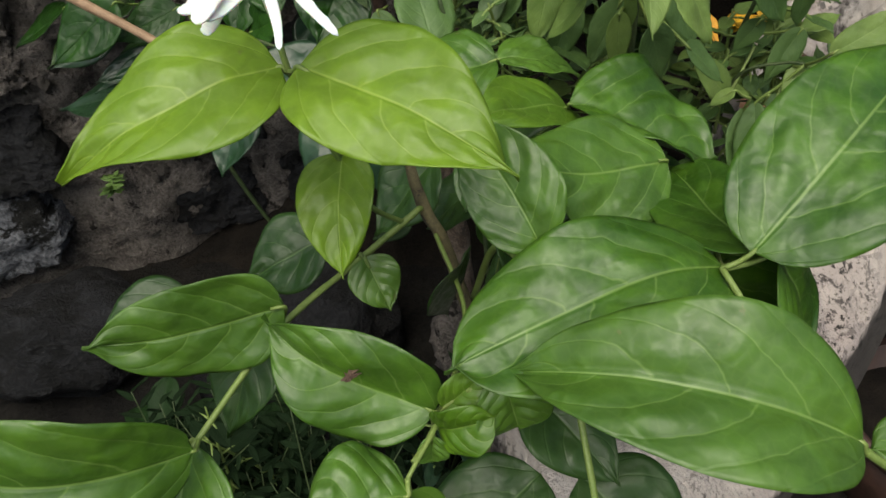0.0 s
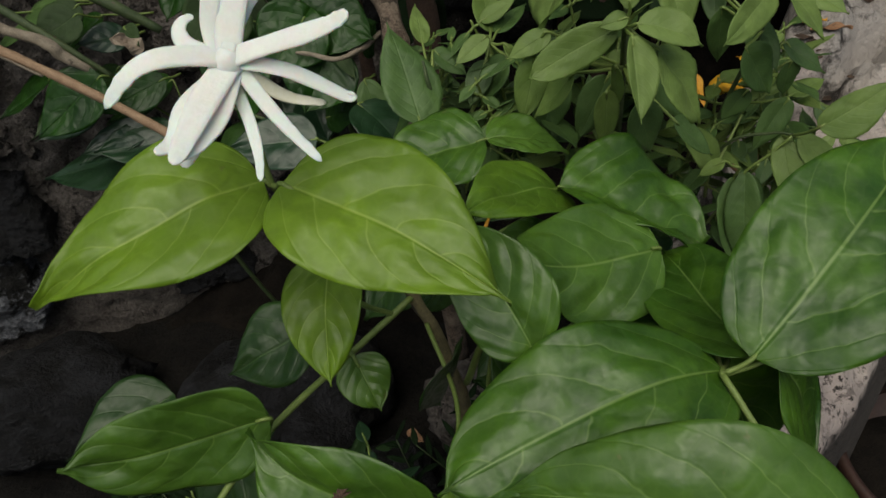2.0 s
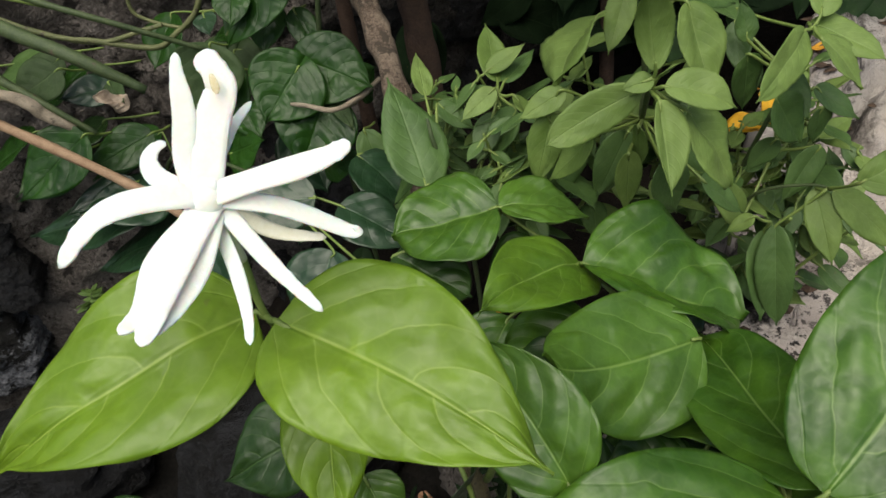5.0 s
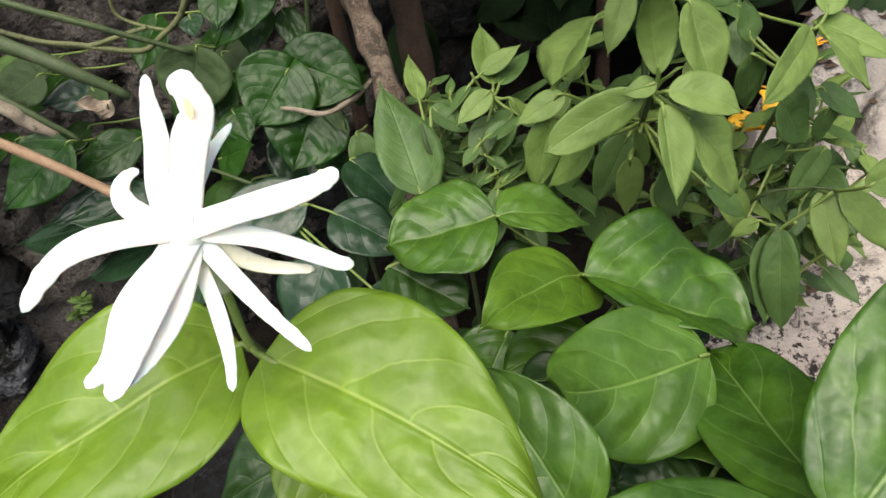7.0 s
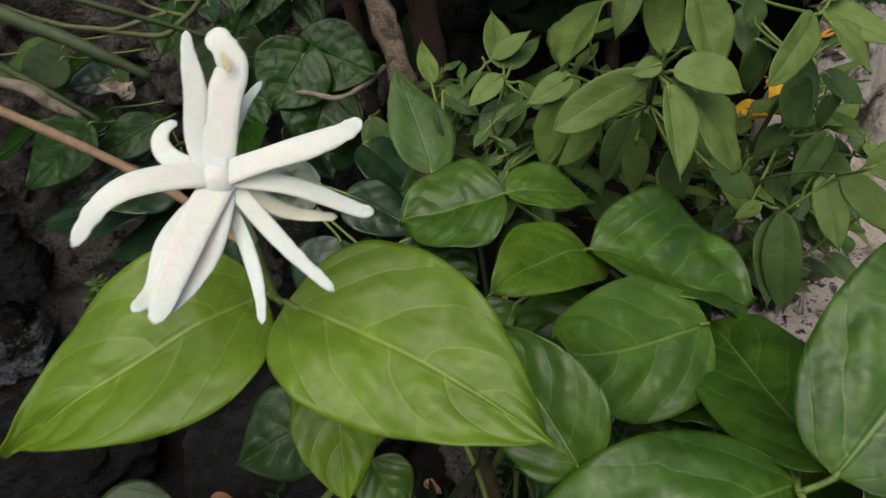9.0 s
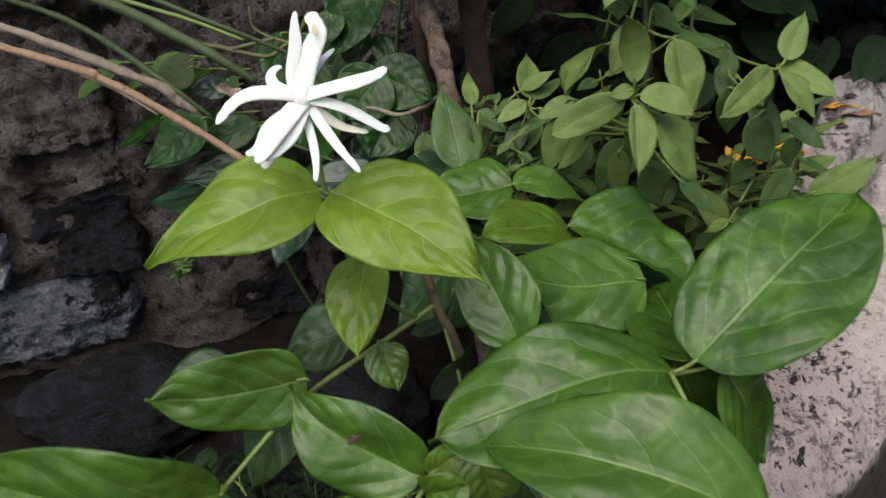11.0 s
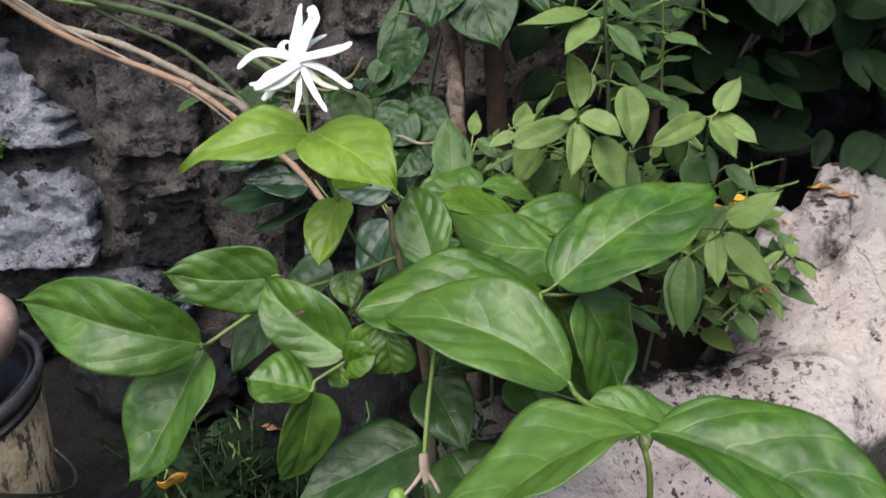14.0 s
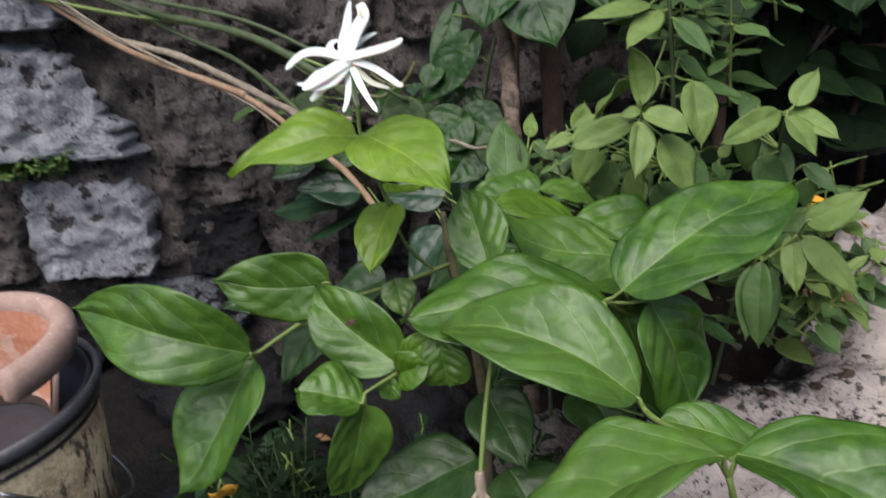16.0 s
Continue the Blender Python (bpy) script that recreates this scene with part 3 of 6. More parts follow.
stone_block(-0.18, 0.065, -0.02, 0.098, DARK_STONE, 0.026, 0.03)
stone_block(-0.03, 0.11, 0.10, 0.21, WET_SHADE_STONE, 0.014, -0.04)
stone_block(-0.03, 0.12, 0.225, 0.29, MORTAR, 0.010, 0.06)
stone_block(-0.42, -0.195, -0.075, 0.09, WET_SHADE_STONE, 0.02)
rng = random.Random(4)
z = -0.06
while z < 0.85:
    tall = rng.uniform(0.11, 0.2)
    s = 0.12 + rng.uniform(0, 0.1)
    while s < 1.5:
        wide = rng.uniform(0.14, 0.3)
        # Low and right-hand stones take the colour with the shade in it.
        stone_block(s + 0.012, s + wide - 0.012, z + 0.01, z + tall - 0.01, WET_SHADE_STONE if s > 0.4 or z < 0.24 else MORTAR, rng.uniform(-0.006, 0.012), rng.uniform(-0.08, 0.08))
        s += wide
    z += tall

# loose rocks on the earth before the wall
def boulder(name, at, size, material, label):
    SEED[0] += 1
    bm = bmesh.new()
    bmesh.ops.create_icosphere(bm, subdivisions=4, radius=1.0)
    for v in bm.verts:
        n = v.co.normalized()
        k = 1 + 0.28 * fbm(n.x, n.y, n.z + SEED[0], 1.3, 4) + 0.14 * fbm(n.x, n.y, n.z - SEED[0], 4.0, 4)
        v.co = Vector((n.x * size[0], n.y * size[1], n.z * size[2])) * k
    return tagged(part(name, bm, material, None, label, Matrix.Translation(at)), category="rock")


# The first four rocks have the shade under the plants in their colour.
boulder("rock", (-0.50, 0.56, FLOOR + 0.03), (0.13, 0.08, 0.07), WET_SHADE_STONE, "blue-grey rough rock lying at the wall's foot")
boulder("rock", (-0.38, 0.34, FLOOR - 0.01), (0.09, 0.07, 0.04), WET_SHADE_STONE, "dark rough rock half sunk in black earth")
boulder("rock", (-0.20, 0.54, FLOOR + 0.02), (0.12, 0.10, 0.09), WET_SHADE_STONE, "dark rough rock under the jasmine leaves")
boulder("rock", (-0.12, 0.40, FLOOR + 0.0), (0.09, 0.07, 0.05), WET_SHADE_STONE, "dark lumpy rock in the shade of the bush")
boulder("rock", (0.02, 0.47, 0.0), (0.06, 0.06, 0.06), MORTAR, "broken dark lump of rock beside the ledge")

# ---------------------------------------------------------------- jasmine
jasmine = thing("jasmine_bush", (0.0, 0.26, FLOOR), "jasmine shrub with broad glossy green leaves and one white flower", "shrub")
part("stem", tube([(0.0, 0.26, FLOOR - 0.02, 0.006), (0.004, 0.268, 0.1, 0.0055), (0.006, 0.272, 0.24, 0.0045), (-0.006, 0.276, 0.33, 0.004), (-0.018, 0.281, 0.368, 0.0035), (-0.024, 0.288, 0.405, 0.0022)], 10, 10, 0.35), WOODY, jasmine, "brown woody main stem")
part("stem", tube([(-0.018, 0.279, 0.366, 0.0019), (-0.046, 0.252, 0.362, 0.0017), (-0.085, 0.206, 0.363, 0.0016), (-0.117, 0.158, 0.351, 0.0013), (-0.12, 0.153, 0.349, 0.0009)], 8, 8, 0.15), GREEN_STEM, jasmine, "thin green side shoot")
part("stem", tube([(-0.028, 0.27, 0.364, 0.0014), (-0.043, 0.257, 0.39, 0.0014), (-0.05, 0.246, 0.428, 0.0013), (-0.056, 0.234, 0.468, 0.0012), (-0.0578, 0.2315, 0.482, 0.0013), (-0.0586, 0.2338, 0.5005, 0.0013)], 8, 8, 0.15), GREEN_STEM, jasmine, "upright green flowering shoot")
part("stem", tube([(0.175, 0.08, 0.14, 0.0018), (0.17, 0.07, 0.3, 0.0016), (0.162, 0.052, 0.402, 0.0014), (0.131, 0.112, 0.381, 0.0016), (0.116, 0.15, 0.385, 0.0014), (0.104, 0.187, 0.397, 0.0013)], 8, 8, 0.15), GREEN_STEM, jasmine, "thin green side shoot")
part("stem", tube([(0.104, 0.187, 0.397, 0.0012), (0.122, 0.225, 0.368, 0.0012), (0.106, 0.29, 0.362, 0.0012), (0.072, 0.352, 0.368, 0.0011), (0.036, 0.394, 0.38, 0.0009)], 8, 8, 0.15), GREEN_STEM, jasmine, "thin green side shoot")
part("stem", tube([(0.046, 0.112, 0.318, 0.0015), (0.044, 0.135, 0.345, 0.0015), (0.038, 0.19, 0.375, 0.0017), (0.02, 0.25, 0.36, 0.0019), (0.006, 0.272, 0.3, 0.0022)], 8, 8, 0.15), GREEN_STEM, jasmine, "arching yellow-green shoot")
part("stem", tube([(-0.012, 0.274, 0.35, 0.0013), (0.0, 0.22, 0.345, 0.0012), (-0.012, 0.165, 0.352, 0.0012), (-0.028, 0.132, 0.352, 0.0009)], 8, 8, 0.15), GREEN_STEM, jasmine, "thin green side shoot")
part("stem", tube([(0.012, 0.271, 0.22, 0.0014), (0.022, 0.27, 0.33, 0.0013), (0.035, 0.24, 0.385, 0.0012), (0.033, 0.208, 0.4, 0.0009)], 8, 8, 0.15), GREEN_STEM, jasmine, "thin green side shoot")

knot = bmesh.new()
tube([(0.046, 0.112, 0.325, 0.0020), (0.047, 0.109, 0.316, 0.0032), (0.049, 0.105, 0.309, 0.0018)], 8, 4, 0.5, knot)
tube([(0.047, 0.109, 0.316, 0.0018), (0.042, 0.103, 0.309, 0.0014), (0.037, 0.098, 0.304, 0.001)], 6, 4, 0.4, knot)
tube([(0.047, 0.109, 0.316, 0.0017), (0.053, 0.107, 0.309, 0.0013), (0.057, 0.104, 0.304, 0.0009)], 6, 4, 0.4, knot)
part("knot", knot, KNOT, jasmine, "pale dried knot where the shoot forks")
fruit = bmesh.new()
bmesh.ops.create_uvsphere(fruit, u_segments=14, v_segments=10, radius=1.0)
for v in fruit.verts:
    v.co = Vector((v.co.x * 0.006, v.co.y * 0.006, v.co.z * 0.0064 * (1 + 0.06 * math.sin(5 * math.atan2(v.co.y, v.co.x)))))
part("bud", fruit, FRUIT, jasmine, "small round green bud", Matrix.Translation((0.033, 0.098, 0.301)))

YOUNG = dict(quilt=0.03, peak=0.41, point=1.25, nu=44, nv=24, veins=4.6, wave=0.045, slant=0.4, blunt=0.42)
FULL = dict(quilt=0.03, peak=0.42, point=1.25, nu=44, nv=24, veins=4.6, wave=0.045, slant=0.4, blunt=0.42)
CRINKLED = dict(quilt=0.046, peak=0.44, point=1.0, nu=44, nv=24, veins=4.6, wave=0.045, slant=0.4, blunt=0.42)

L_NODE = (-0.0572, 0.2312, 0.477)
leaf(jasmine, (-0.0599, 0.2316, 0.4792), (-0.1400, 0.1980, 0.4595), (0.0278, 0.0277), 22, (18, 15), JASMINE_YOUNG, "bright yellow-green young leaf", L_NODE, arch=0.124, bend=0.030, sway=0.000, **dict(YOUNG, peak=0.37, point=1.39))
leaf(jasmine, (-0.0513, 0.2217, 0.4836), (0.0210, 0.1721, 0.4640), (0.0295, 0.0251), -23, (8, 8), JASMINE_YOUNG, "bright yellow-green young leaf", L_NODE, arch=0.023, bend=0.033, sway=-0.004, **dict(YOUNG, peak=0.39, point=1.37))
leaf(jasmine, (-0.0476, 0.2494, 0.4256), (-0.0512, 0.2064, 0.3907), (0.0167, 0.0189), 2, (20, 21), JASMINE_YOUNG, "small yellow-green young leaf", (-0.05, 0.246, 0.431), arch=0.047, bend=-0.024, sway=0.014, **dict(YOUNG, peak=0.41, point=1.27))
leaf(jasmine, (-0.05, 0.25, 0.433), (-0.036, 0.285, 0.425), 0.03, 0, 15, JASMINE_YOUNG, "small yellow-green young leaf", (-0.05, 0.246, 0.431), **YOUNG)
leaf(jasmine, (-0.0761, 0.1962, 0.3871), (-0.1552, 0.1781, 0.3924), (0.0240, 0.0261), 77, (9, 11), JASMINE, "", (-0.085, 0.206, 0.363), arch=-0.056, bend=0.070, sway=-0.008, **dict(FULL, peak=0.43, point=1.23))
leaf(jasmine, (-0.0165, 0.1599, 0.3545), (-0.0839, 0.1889, 0.3905), (0.0245, 0.0290), 58, (43, 29), JASMINE, "", (-0.008, 0.17, 0.352), arch=0.074, bend=0.044, sway=-0.036, **dict(FULL, peak=0.41, point=1.28))
leaf(jasmine, (-0.1147, 0.1489, 0.3571), (-0.2490, 0.1446, 0.3793), (0.0293, 0.0314), 63, (25, 21), JASMINE, "", (-0.117, 0.158, 0.351), arch=0.186, bend=-0.032, sway=0.043, **dict(FULL, peak=0.40, point=1.31))
leaf(jasmine, (-0.1241, 0.1634, 0.3424), (-0.1577, 0.0986, 0.2704), (0.0369, 0.0393), 3, (20, 20), JASMINE, "", (-0.117, 0.158, 0.351), arch=0.026, bend=0.051, sway=0.013, **dict(FULL, peak=0.42, point=1.25))
leaf(jasmine, (0.1067, 0.1924, 0.3925), (-0.0096, 0.1524, 0.3902), (0.0331, 0.0322), 17, (6, 1), JASMINE, "", (0.105, 0.187, 0.398), arch=0.077, bend=-0.027, sway=0.028, **dict(FULL, peak=0.48, point=1.01))
leaf(jasmine, (0.1273, 0.1136, 0.3869), (0.0119, 0.1524, 0.3885), (0.0316, 0.0314), 19, (34, 35), JASMINE, "", (0.131, 0.112, 0.381), arch=0.170, bend=-0.013, sway=0.002, **dict(FULL, peak=0.43, point=1.23))
leaf(jasmine, (0.1138, 0.1867, 0.4052), (0.2079, 0.2635, 0.4488), (0.0327, 0.0375), -8, (13, 8), JASMINE, "", (0.105, 0.187, 0.398), arch=0.077, bend=-0.022, sway=0.014, **dict(FULL, peak=0.44, point=1.17))
leaf(jasmine, (0.0703, 0.3435, 0.3776), (0.0120, 0.2836, 0.4123), (0.0258, 0.0223), 21, (21, 24), JASMINE_MID, "mid-green leaf with a yellow tinge", (0.073, 0.352, 0.368), arch=0.030, bend=-0.037, sway=-0.010, **dict(FULL, peak=0.42, point=1.25))
leaf(jasmine, (0.0692, 0.3343, 0.3858), (0.1505, 0.3143, 0.3482), (0.0480, 0.0434), 3, (39, 40), JASMINE, "", (0.073, 0.352, 0.368), arch=0.018, bend=-0.031, sway=0.015, **dict(CRINKLED, peak=0.48, point=1.03))
leaf(jasmine, (0.1086, 0.2761, 0.3844), (0.0316, 0.2414, 0.4296), (0.0316, 0.0302), 24, (-15, 11), JASMINE, "crinkled glossy green leaf", (0.106, 0.29, 0.363), arch=-0.157, bend=0.027, sway=0.035, **dict(CRINKLED, peak=0.41, point=1.27))
leaf(jasmine, (0.1159, 0.1910, 0.4012), (0.1176, 0.2937, 0.3657), (0.0267, 0.0253), 15, (15, 17), JASMINE, "", (0.122, 0.225, 0.368), arch=-0.023, bend=-0.016, sway=-0.002, **dict(FULL, peak=0.51, point=0.85))
leaf(jasmine, (0.0330, 0.1995, 0.4062), (0.0047, 0.2452, 0.4403), (0.0195, 0.0212), 29, (19, 20), JASMINE, "crinkled glossy green leaf", (0.033, 0.208, 0.399), arch=0.074, bend=-0.035, sway=0.003, **dict(CRINKLED, peak=0.42, point=1.26))
leaf(jasmine, (-0.046, 0.238, 0.372), (-0.036, 0.221, 0.351), 0.026, -10, 10, JASMINE, "small round green leaf", (-0.05, 0.25, 0.363), **FULL)
leaf(jasmine, (0.1294, 0.1940, 0.3963), (0.1574, 0.1883, 0.3292), (0.0350, 0.0322), -16, (5, 5), JASMINE, "crinkled hanging green leaf", (0.105, 0.187, 0.397), arch=0.024, bend=0.021, sway=0.010, **dict(CRINKLED, quilt=0.025, peak=0.48, point=0.72))
leaf(jasmine, (0.113, 0.212, 0.382), (0.144, 0.205, 0.305), 0.054, 5, 8, JASMINE, "dull hanging green leaf", (0.105, 0.187, 0.396), face=(-0.1, -0.8, 0.55), **FULL)
leaf(jasmine, (0.0336, 0.3885, 0.3879), (-0.0291, 0.3855, 0.3788), (0.0347, 0.0324), 12, (15, 14), JASMINE, "", (0.036, 0.394, 0.38), arch=-0.001, bend=0.010, sway=-0.008, **dict(FULL, peak=0.46, point=1.12))
leaf(jasmine, (0.0338, 0.3843, 0.3907), (0.0865, 0.3871, 0.3723), (0.0225, 0.0205), -1, (17, 17), JASMINE, "", (0.036, 0.394, 0.38), arch=0.069, bend=0.015, sway=0.005, **dict(CRINKLED, peak=0.41, point=1.29))
leaf(jasmine, (-0.0284, 0.1269, 0.3480), (-0.0660, 0.1176, 0.3576), (0.0253, 0.0234), 5, (20, 19), JASMINE, "crinkled small green leaf", (-0.028, 0.132, 0.352), arch=0.065, bend=0.006, sway=-0.003, **dict(CRINKLED, peak=0.48, point=1.02))
leaf(jasmine, (-0.0282, 0.1303, 0.3448), (-0.0590, 0.1248, 0.2722), (0.0213, 0.0185), 117, (10, 14), JASMINE, "crinkled small green leaf", (-0.028, 0.132, 0.352), arch=0.119, bend=0.015, sway=-0.013, **dict(CRINKLED, peak=0.39, point=1.35))
leaf(jasmine, (0.1584, 0.0504, 0.4125), (0.0787, 0.0015, 0.3767), (0.0325, 0.0341), -23, (34, 33), JASMINE, "", (0.162, 0.052, 0.402), arch=0.056, bend=0.003, sway=0.015, **dict(FULL, peak=0.46, point=1.11))
leaf(jasmine, (0.1670, 0.0690, 0.3990), (0.2623, 0.0254, 0.3864), (0.0371, 0.0343), 2, (38, 37), JASMINE, "", (0.162, 0.052, 0.402), arch=0.049, bend=-0.000, sway=0.021, **dict(FULL, peak=0.50, point=0.92))
leaf(jasmine, (0.1940, 0.1168, 0.3586), (0.1360, 0.1182, 0.3727), (0.0164, 0.0153), 11, (14, 14), JASMINE, "", (0.165, 0.07, 0.395), arch=0.061, bend=0.005, sway=-0.003, **dict(FULL, peak=0.51, point=0.83))

leaf(jasmine, (0.128, 0.243, 0.352), (0.088, 0.288, 0.345), 0.062, -10, 14, JASMINE, "dull crinkled green leaf", (0.12, 0.24, 0.365), **CRINKLED)
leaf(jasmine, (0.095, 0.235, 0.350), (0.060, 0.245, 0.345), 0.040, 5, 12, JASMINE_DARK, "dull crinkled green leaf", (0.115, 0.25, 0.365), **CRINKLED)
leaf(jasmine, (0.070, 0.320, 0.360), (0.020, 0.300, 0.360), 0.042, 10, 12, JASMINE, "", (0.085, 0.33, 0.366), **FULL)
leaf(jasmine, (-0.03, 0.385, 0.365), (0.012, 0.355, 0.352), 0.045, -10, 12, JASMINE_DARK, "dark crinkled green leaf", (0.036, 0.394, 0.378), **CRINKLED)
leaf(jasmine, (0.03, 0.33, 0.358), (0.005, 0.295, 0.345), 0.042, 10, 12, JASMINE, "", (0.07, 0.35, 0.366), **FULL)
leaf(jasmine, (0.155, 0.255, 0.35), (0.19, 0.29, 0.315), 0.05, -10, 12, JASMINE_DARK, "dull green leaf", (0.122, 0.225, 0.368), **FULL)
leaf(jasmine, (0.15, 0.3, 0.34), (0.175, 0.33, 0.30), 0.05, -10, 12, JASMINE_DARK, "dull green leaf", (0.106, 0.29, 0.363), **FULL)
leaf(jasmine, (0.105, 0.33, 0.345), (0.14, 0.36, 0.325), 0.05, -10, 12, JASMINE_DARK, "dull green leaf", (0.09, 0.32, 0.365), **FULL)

# Filler leaves in the shade-dark green, added to darken a gap.
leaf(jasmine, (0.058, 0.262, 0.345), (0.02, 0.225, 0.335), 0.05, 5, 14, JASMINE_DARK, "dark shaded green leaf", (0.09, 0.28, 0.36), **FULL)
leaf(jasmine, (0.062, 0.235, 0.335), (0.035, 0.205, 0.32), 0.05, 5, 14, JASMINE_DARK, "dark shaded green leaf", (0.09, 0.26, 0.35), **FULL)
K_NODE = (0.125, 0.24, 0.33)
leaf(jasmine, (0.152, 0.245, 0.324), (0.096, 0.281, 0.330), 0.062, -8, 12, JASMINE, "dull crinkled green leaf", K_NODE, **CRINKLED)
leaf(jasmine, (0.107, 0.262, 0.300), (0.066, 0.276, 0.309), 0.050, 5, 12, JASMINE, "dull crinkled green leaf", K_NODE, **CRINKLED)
# More shade-coloured fillers between the leaves above and the rock.
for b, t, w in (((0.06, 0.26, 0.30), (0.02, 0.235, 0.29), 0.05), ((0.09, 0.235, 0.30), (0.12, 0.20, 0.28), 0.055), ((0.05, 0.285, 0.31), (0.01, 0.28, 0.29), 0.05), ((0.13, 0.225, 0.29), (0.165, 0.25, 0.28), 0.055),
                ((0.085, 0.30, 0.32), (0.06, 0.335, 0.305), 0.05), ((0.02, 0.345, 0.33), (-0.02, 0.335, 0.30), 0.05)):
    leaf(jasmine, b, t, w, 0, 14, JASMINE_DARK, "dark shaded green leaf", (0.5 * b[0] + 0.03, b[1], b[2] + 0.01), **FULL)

# a gnawed, browned spot beside one leaf's midrib
spot = bmesh.new()
spot_rng = random.Random(8)
rim_ = [spot.verts.new((math.cos(a) * 0.0042 * spot_rng.uniform(0.4, 1.3), math.sin(a) * 0.0022 * spot_rng.uniform(0.5, 1.3), spot_rng.uniform(-0.0006, 0.0010))) for a in [6.283 * i / 18 for i in range(18)]]
mid_ = spot.verts.new((0, 0, 0.0012))
for i in range(18):
    spot.faces.new((rim_[i], rim_[(i + 1) % 18], mid_))
part("torn_spot", spot, BROWN_BARK, jasmine, "small brown gnawed spot on a leaf", Matrix.Translation((-0.0476, 0.1628, 0.3800)) @ pose(0, 0, 0, 50, 0, 25), False)

# the flower: a short tube and long blunt petals, several of them doubled
THROAT = (-0.0572, 0.2215, 0.5285)
flower = part("flower", tube([(-0.0585, 0.2335, 0.4990, 0.0016), (-0.0583, 0.2305, 0.5090, 0.0019), (-0.0578, 0.2260, 0.5190, 0.0026), (-0.0575, 0.2240, 0.5235, 0.0028)], 10, 6), CREAM_PETAL, jasmine, "white star-shaped double jasmine flower")


def petal(points, width, label="", material=PETAL, blunt=0.62, cup=0.22):
    """A fleshy petal along a bent line, with a shallow trough on its upper side; blunt: its width near the end as a share of the greatest."""
    SEED[0] += 1
    odd = SEED[0] * 2.3
    if material != WILTED:
        points = [tuple(Vector(THROAT).lerp(Vector(points[0]), 0.2) - Vector((0.0, -0.006, 0.005))), *points]
    line = [Vector(q[:3]) for q in smooth_line([(*p, 0.0) for p in points], 44 // (len(points) - 1))]
    axis = Vector((0.2, -0.65, 0.73))
    bm, rings, n = bmesh.new(), [], len(line) - 1
    for i, here in enumerate(line):
        u = i / n
        ahead = (line[min(i + 1, n)] - line[max(i - 1, 0)]).normalized()
        right = ahead.cross(axis).normalized()
        up = right.cross(ahead)
        w = 0.5 * width * (0.5 + 0.5 * step(u, 0.0, 0.3)) * (1 - (1 - blunt) * step(u, 0.5, 1.0)) * max(0.02, 1 - max(0.0, (u - 0.9) / 0.1) ** 2.4) ** 0.5
        w *= 1 + 0.09 * noise.noise(Vector((u * 4, odd, 1.0))) + 0.16 * step(u, 0.6, 1.0) * noise.noise(Vector((u * 17, odd, 4.0)))
        w *= 0.55 + 0.45 * min(1.0, u / 0.06) ** 0.5
        frill = 0.16 * step(u, 0.45, 0.95)
        ring = []
        for j in range(14):
            a = 2 * math.pi * j / 14
            x, z = w * math.cos(a) * (1 + frill * noise.noise(Vector((u * 22, math.copysign(3.0, math.cos(a)), odd)))), 0.55 * w * math.sin(a)
            if z > 0:
                z *= 0.7
            z += (cup + 1.6 * frill * noise.noise(Vector((u * 9, math.copysign(2.0, math.cos(a)), odd + 5)))) * w * ((x / w) ** 2 - 0.5) + 0.10 * w * noise.noise(Vector((u * 6, math.cos(a) * 1.5 + odd, math.sin(a))))
            ring.append(bm.verts.new(here + right * x + up * z))
        rings.append(ring)
    for r0, r1 in zip(rings, rings[1:]):
        for j in range(14):
            bm.faces.new((r0[j], r0[(j + 1) % 14], r1[(j + 1) % 14], r1[j]))
    bm.faces.new(rings[0][::-1])
    bm.faces.new(rings[-1])
    bmesh.ops.recalc_face_normals(bm, faces=bm.faces[:])
    return part("petal", bm, material, flower, label)


eye = bmesh.new()
bmesh.ops.create_uvsphere(eye, u_segments=20, v_segments=12, radius=1.0)
for v in eye.verts:
    v.co = Vector((v.co.x * 0.0050, v.co.y * 0.0042, v.co.z * 0.0050)) * (1 + 0.12 * noise.noise(v.co * 2.0))
part("throat", eye, PETAL, flower, "", Matrix.Translation((-0.0566, 0.2215, 0.5290)))
petal([(-0.0544, 0.2210, 0.5305), (-0.0423, 0.2202, 0.5339), (-0.0307, 0.2194, 0.5364), (-0.0224, 0.2188, 0.5391), (-0.0178, 0.2185, 0.5417)], 0.0065)
petal([(-0.0524, 0.2210, 0.5288), (-0.0410, 0.2202, 0.5259), (-0.0322, 0.2195, 0.5213), (-0.0226, 0.2187, 0.5152), (-0.0204, 0.2186, 0.5164)], 0.0050)
petal([(-0.0525, 0.2210, 0.5256), (-0.0417, 0.2210, 0.5163), (-0.0299, 0.2210, 0.5126)], 0.0044, "cream petal in the shade of another", CREAM_PETAL)
petal([(-0.0533, 0.2210, 0.5257), (-0.0473, 0.2154, 0.5179), (-0.0404, 0.2096, 0.5101), (-0.0322, 0.2034, 0.5025)], 0.0048)
petal([(-0.0562, 0.2210, 0.5212), (-0.0520, 0.2100, 0.5146), (-0.0496, 0.2009, 0.5093), (-0.0489, 0.1928, 0.5048)], 0.0038)
petal([(-0.0598, 0.2210, 0.5256), (-0.0671, 0.2046, 0.5246), (-0.0687, 0.1920, 0.5215), (-0.0712, 0.1840, 0.5226)], 0.0056)
petal([(-0.0567, 0.2210, 0.5280), (-0.0621, 0.2062, 0.5246), (-0.0654, 0.1915, 0.5214), (-0.0669, 0.1820, 0.5200)], 0.0088, blunt=0.5)
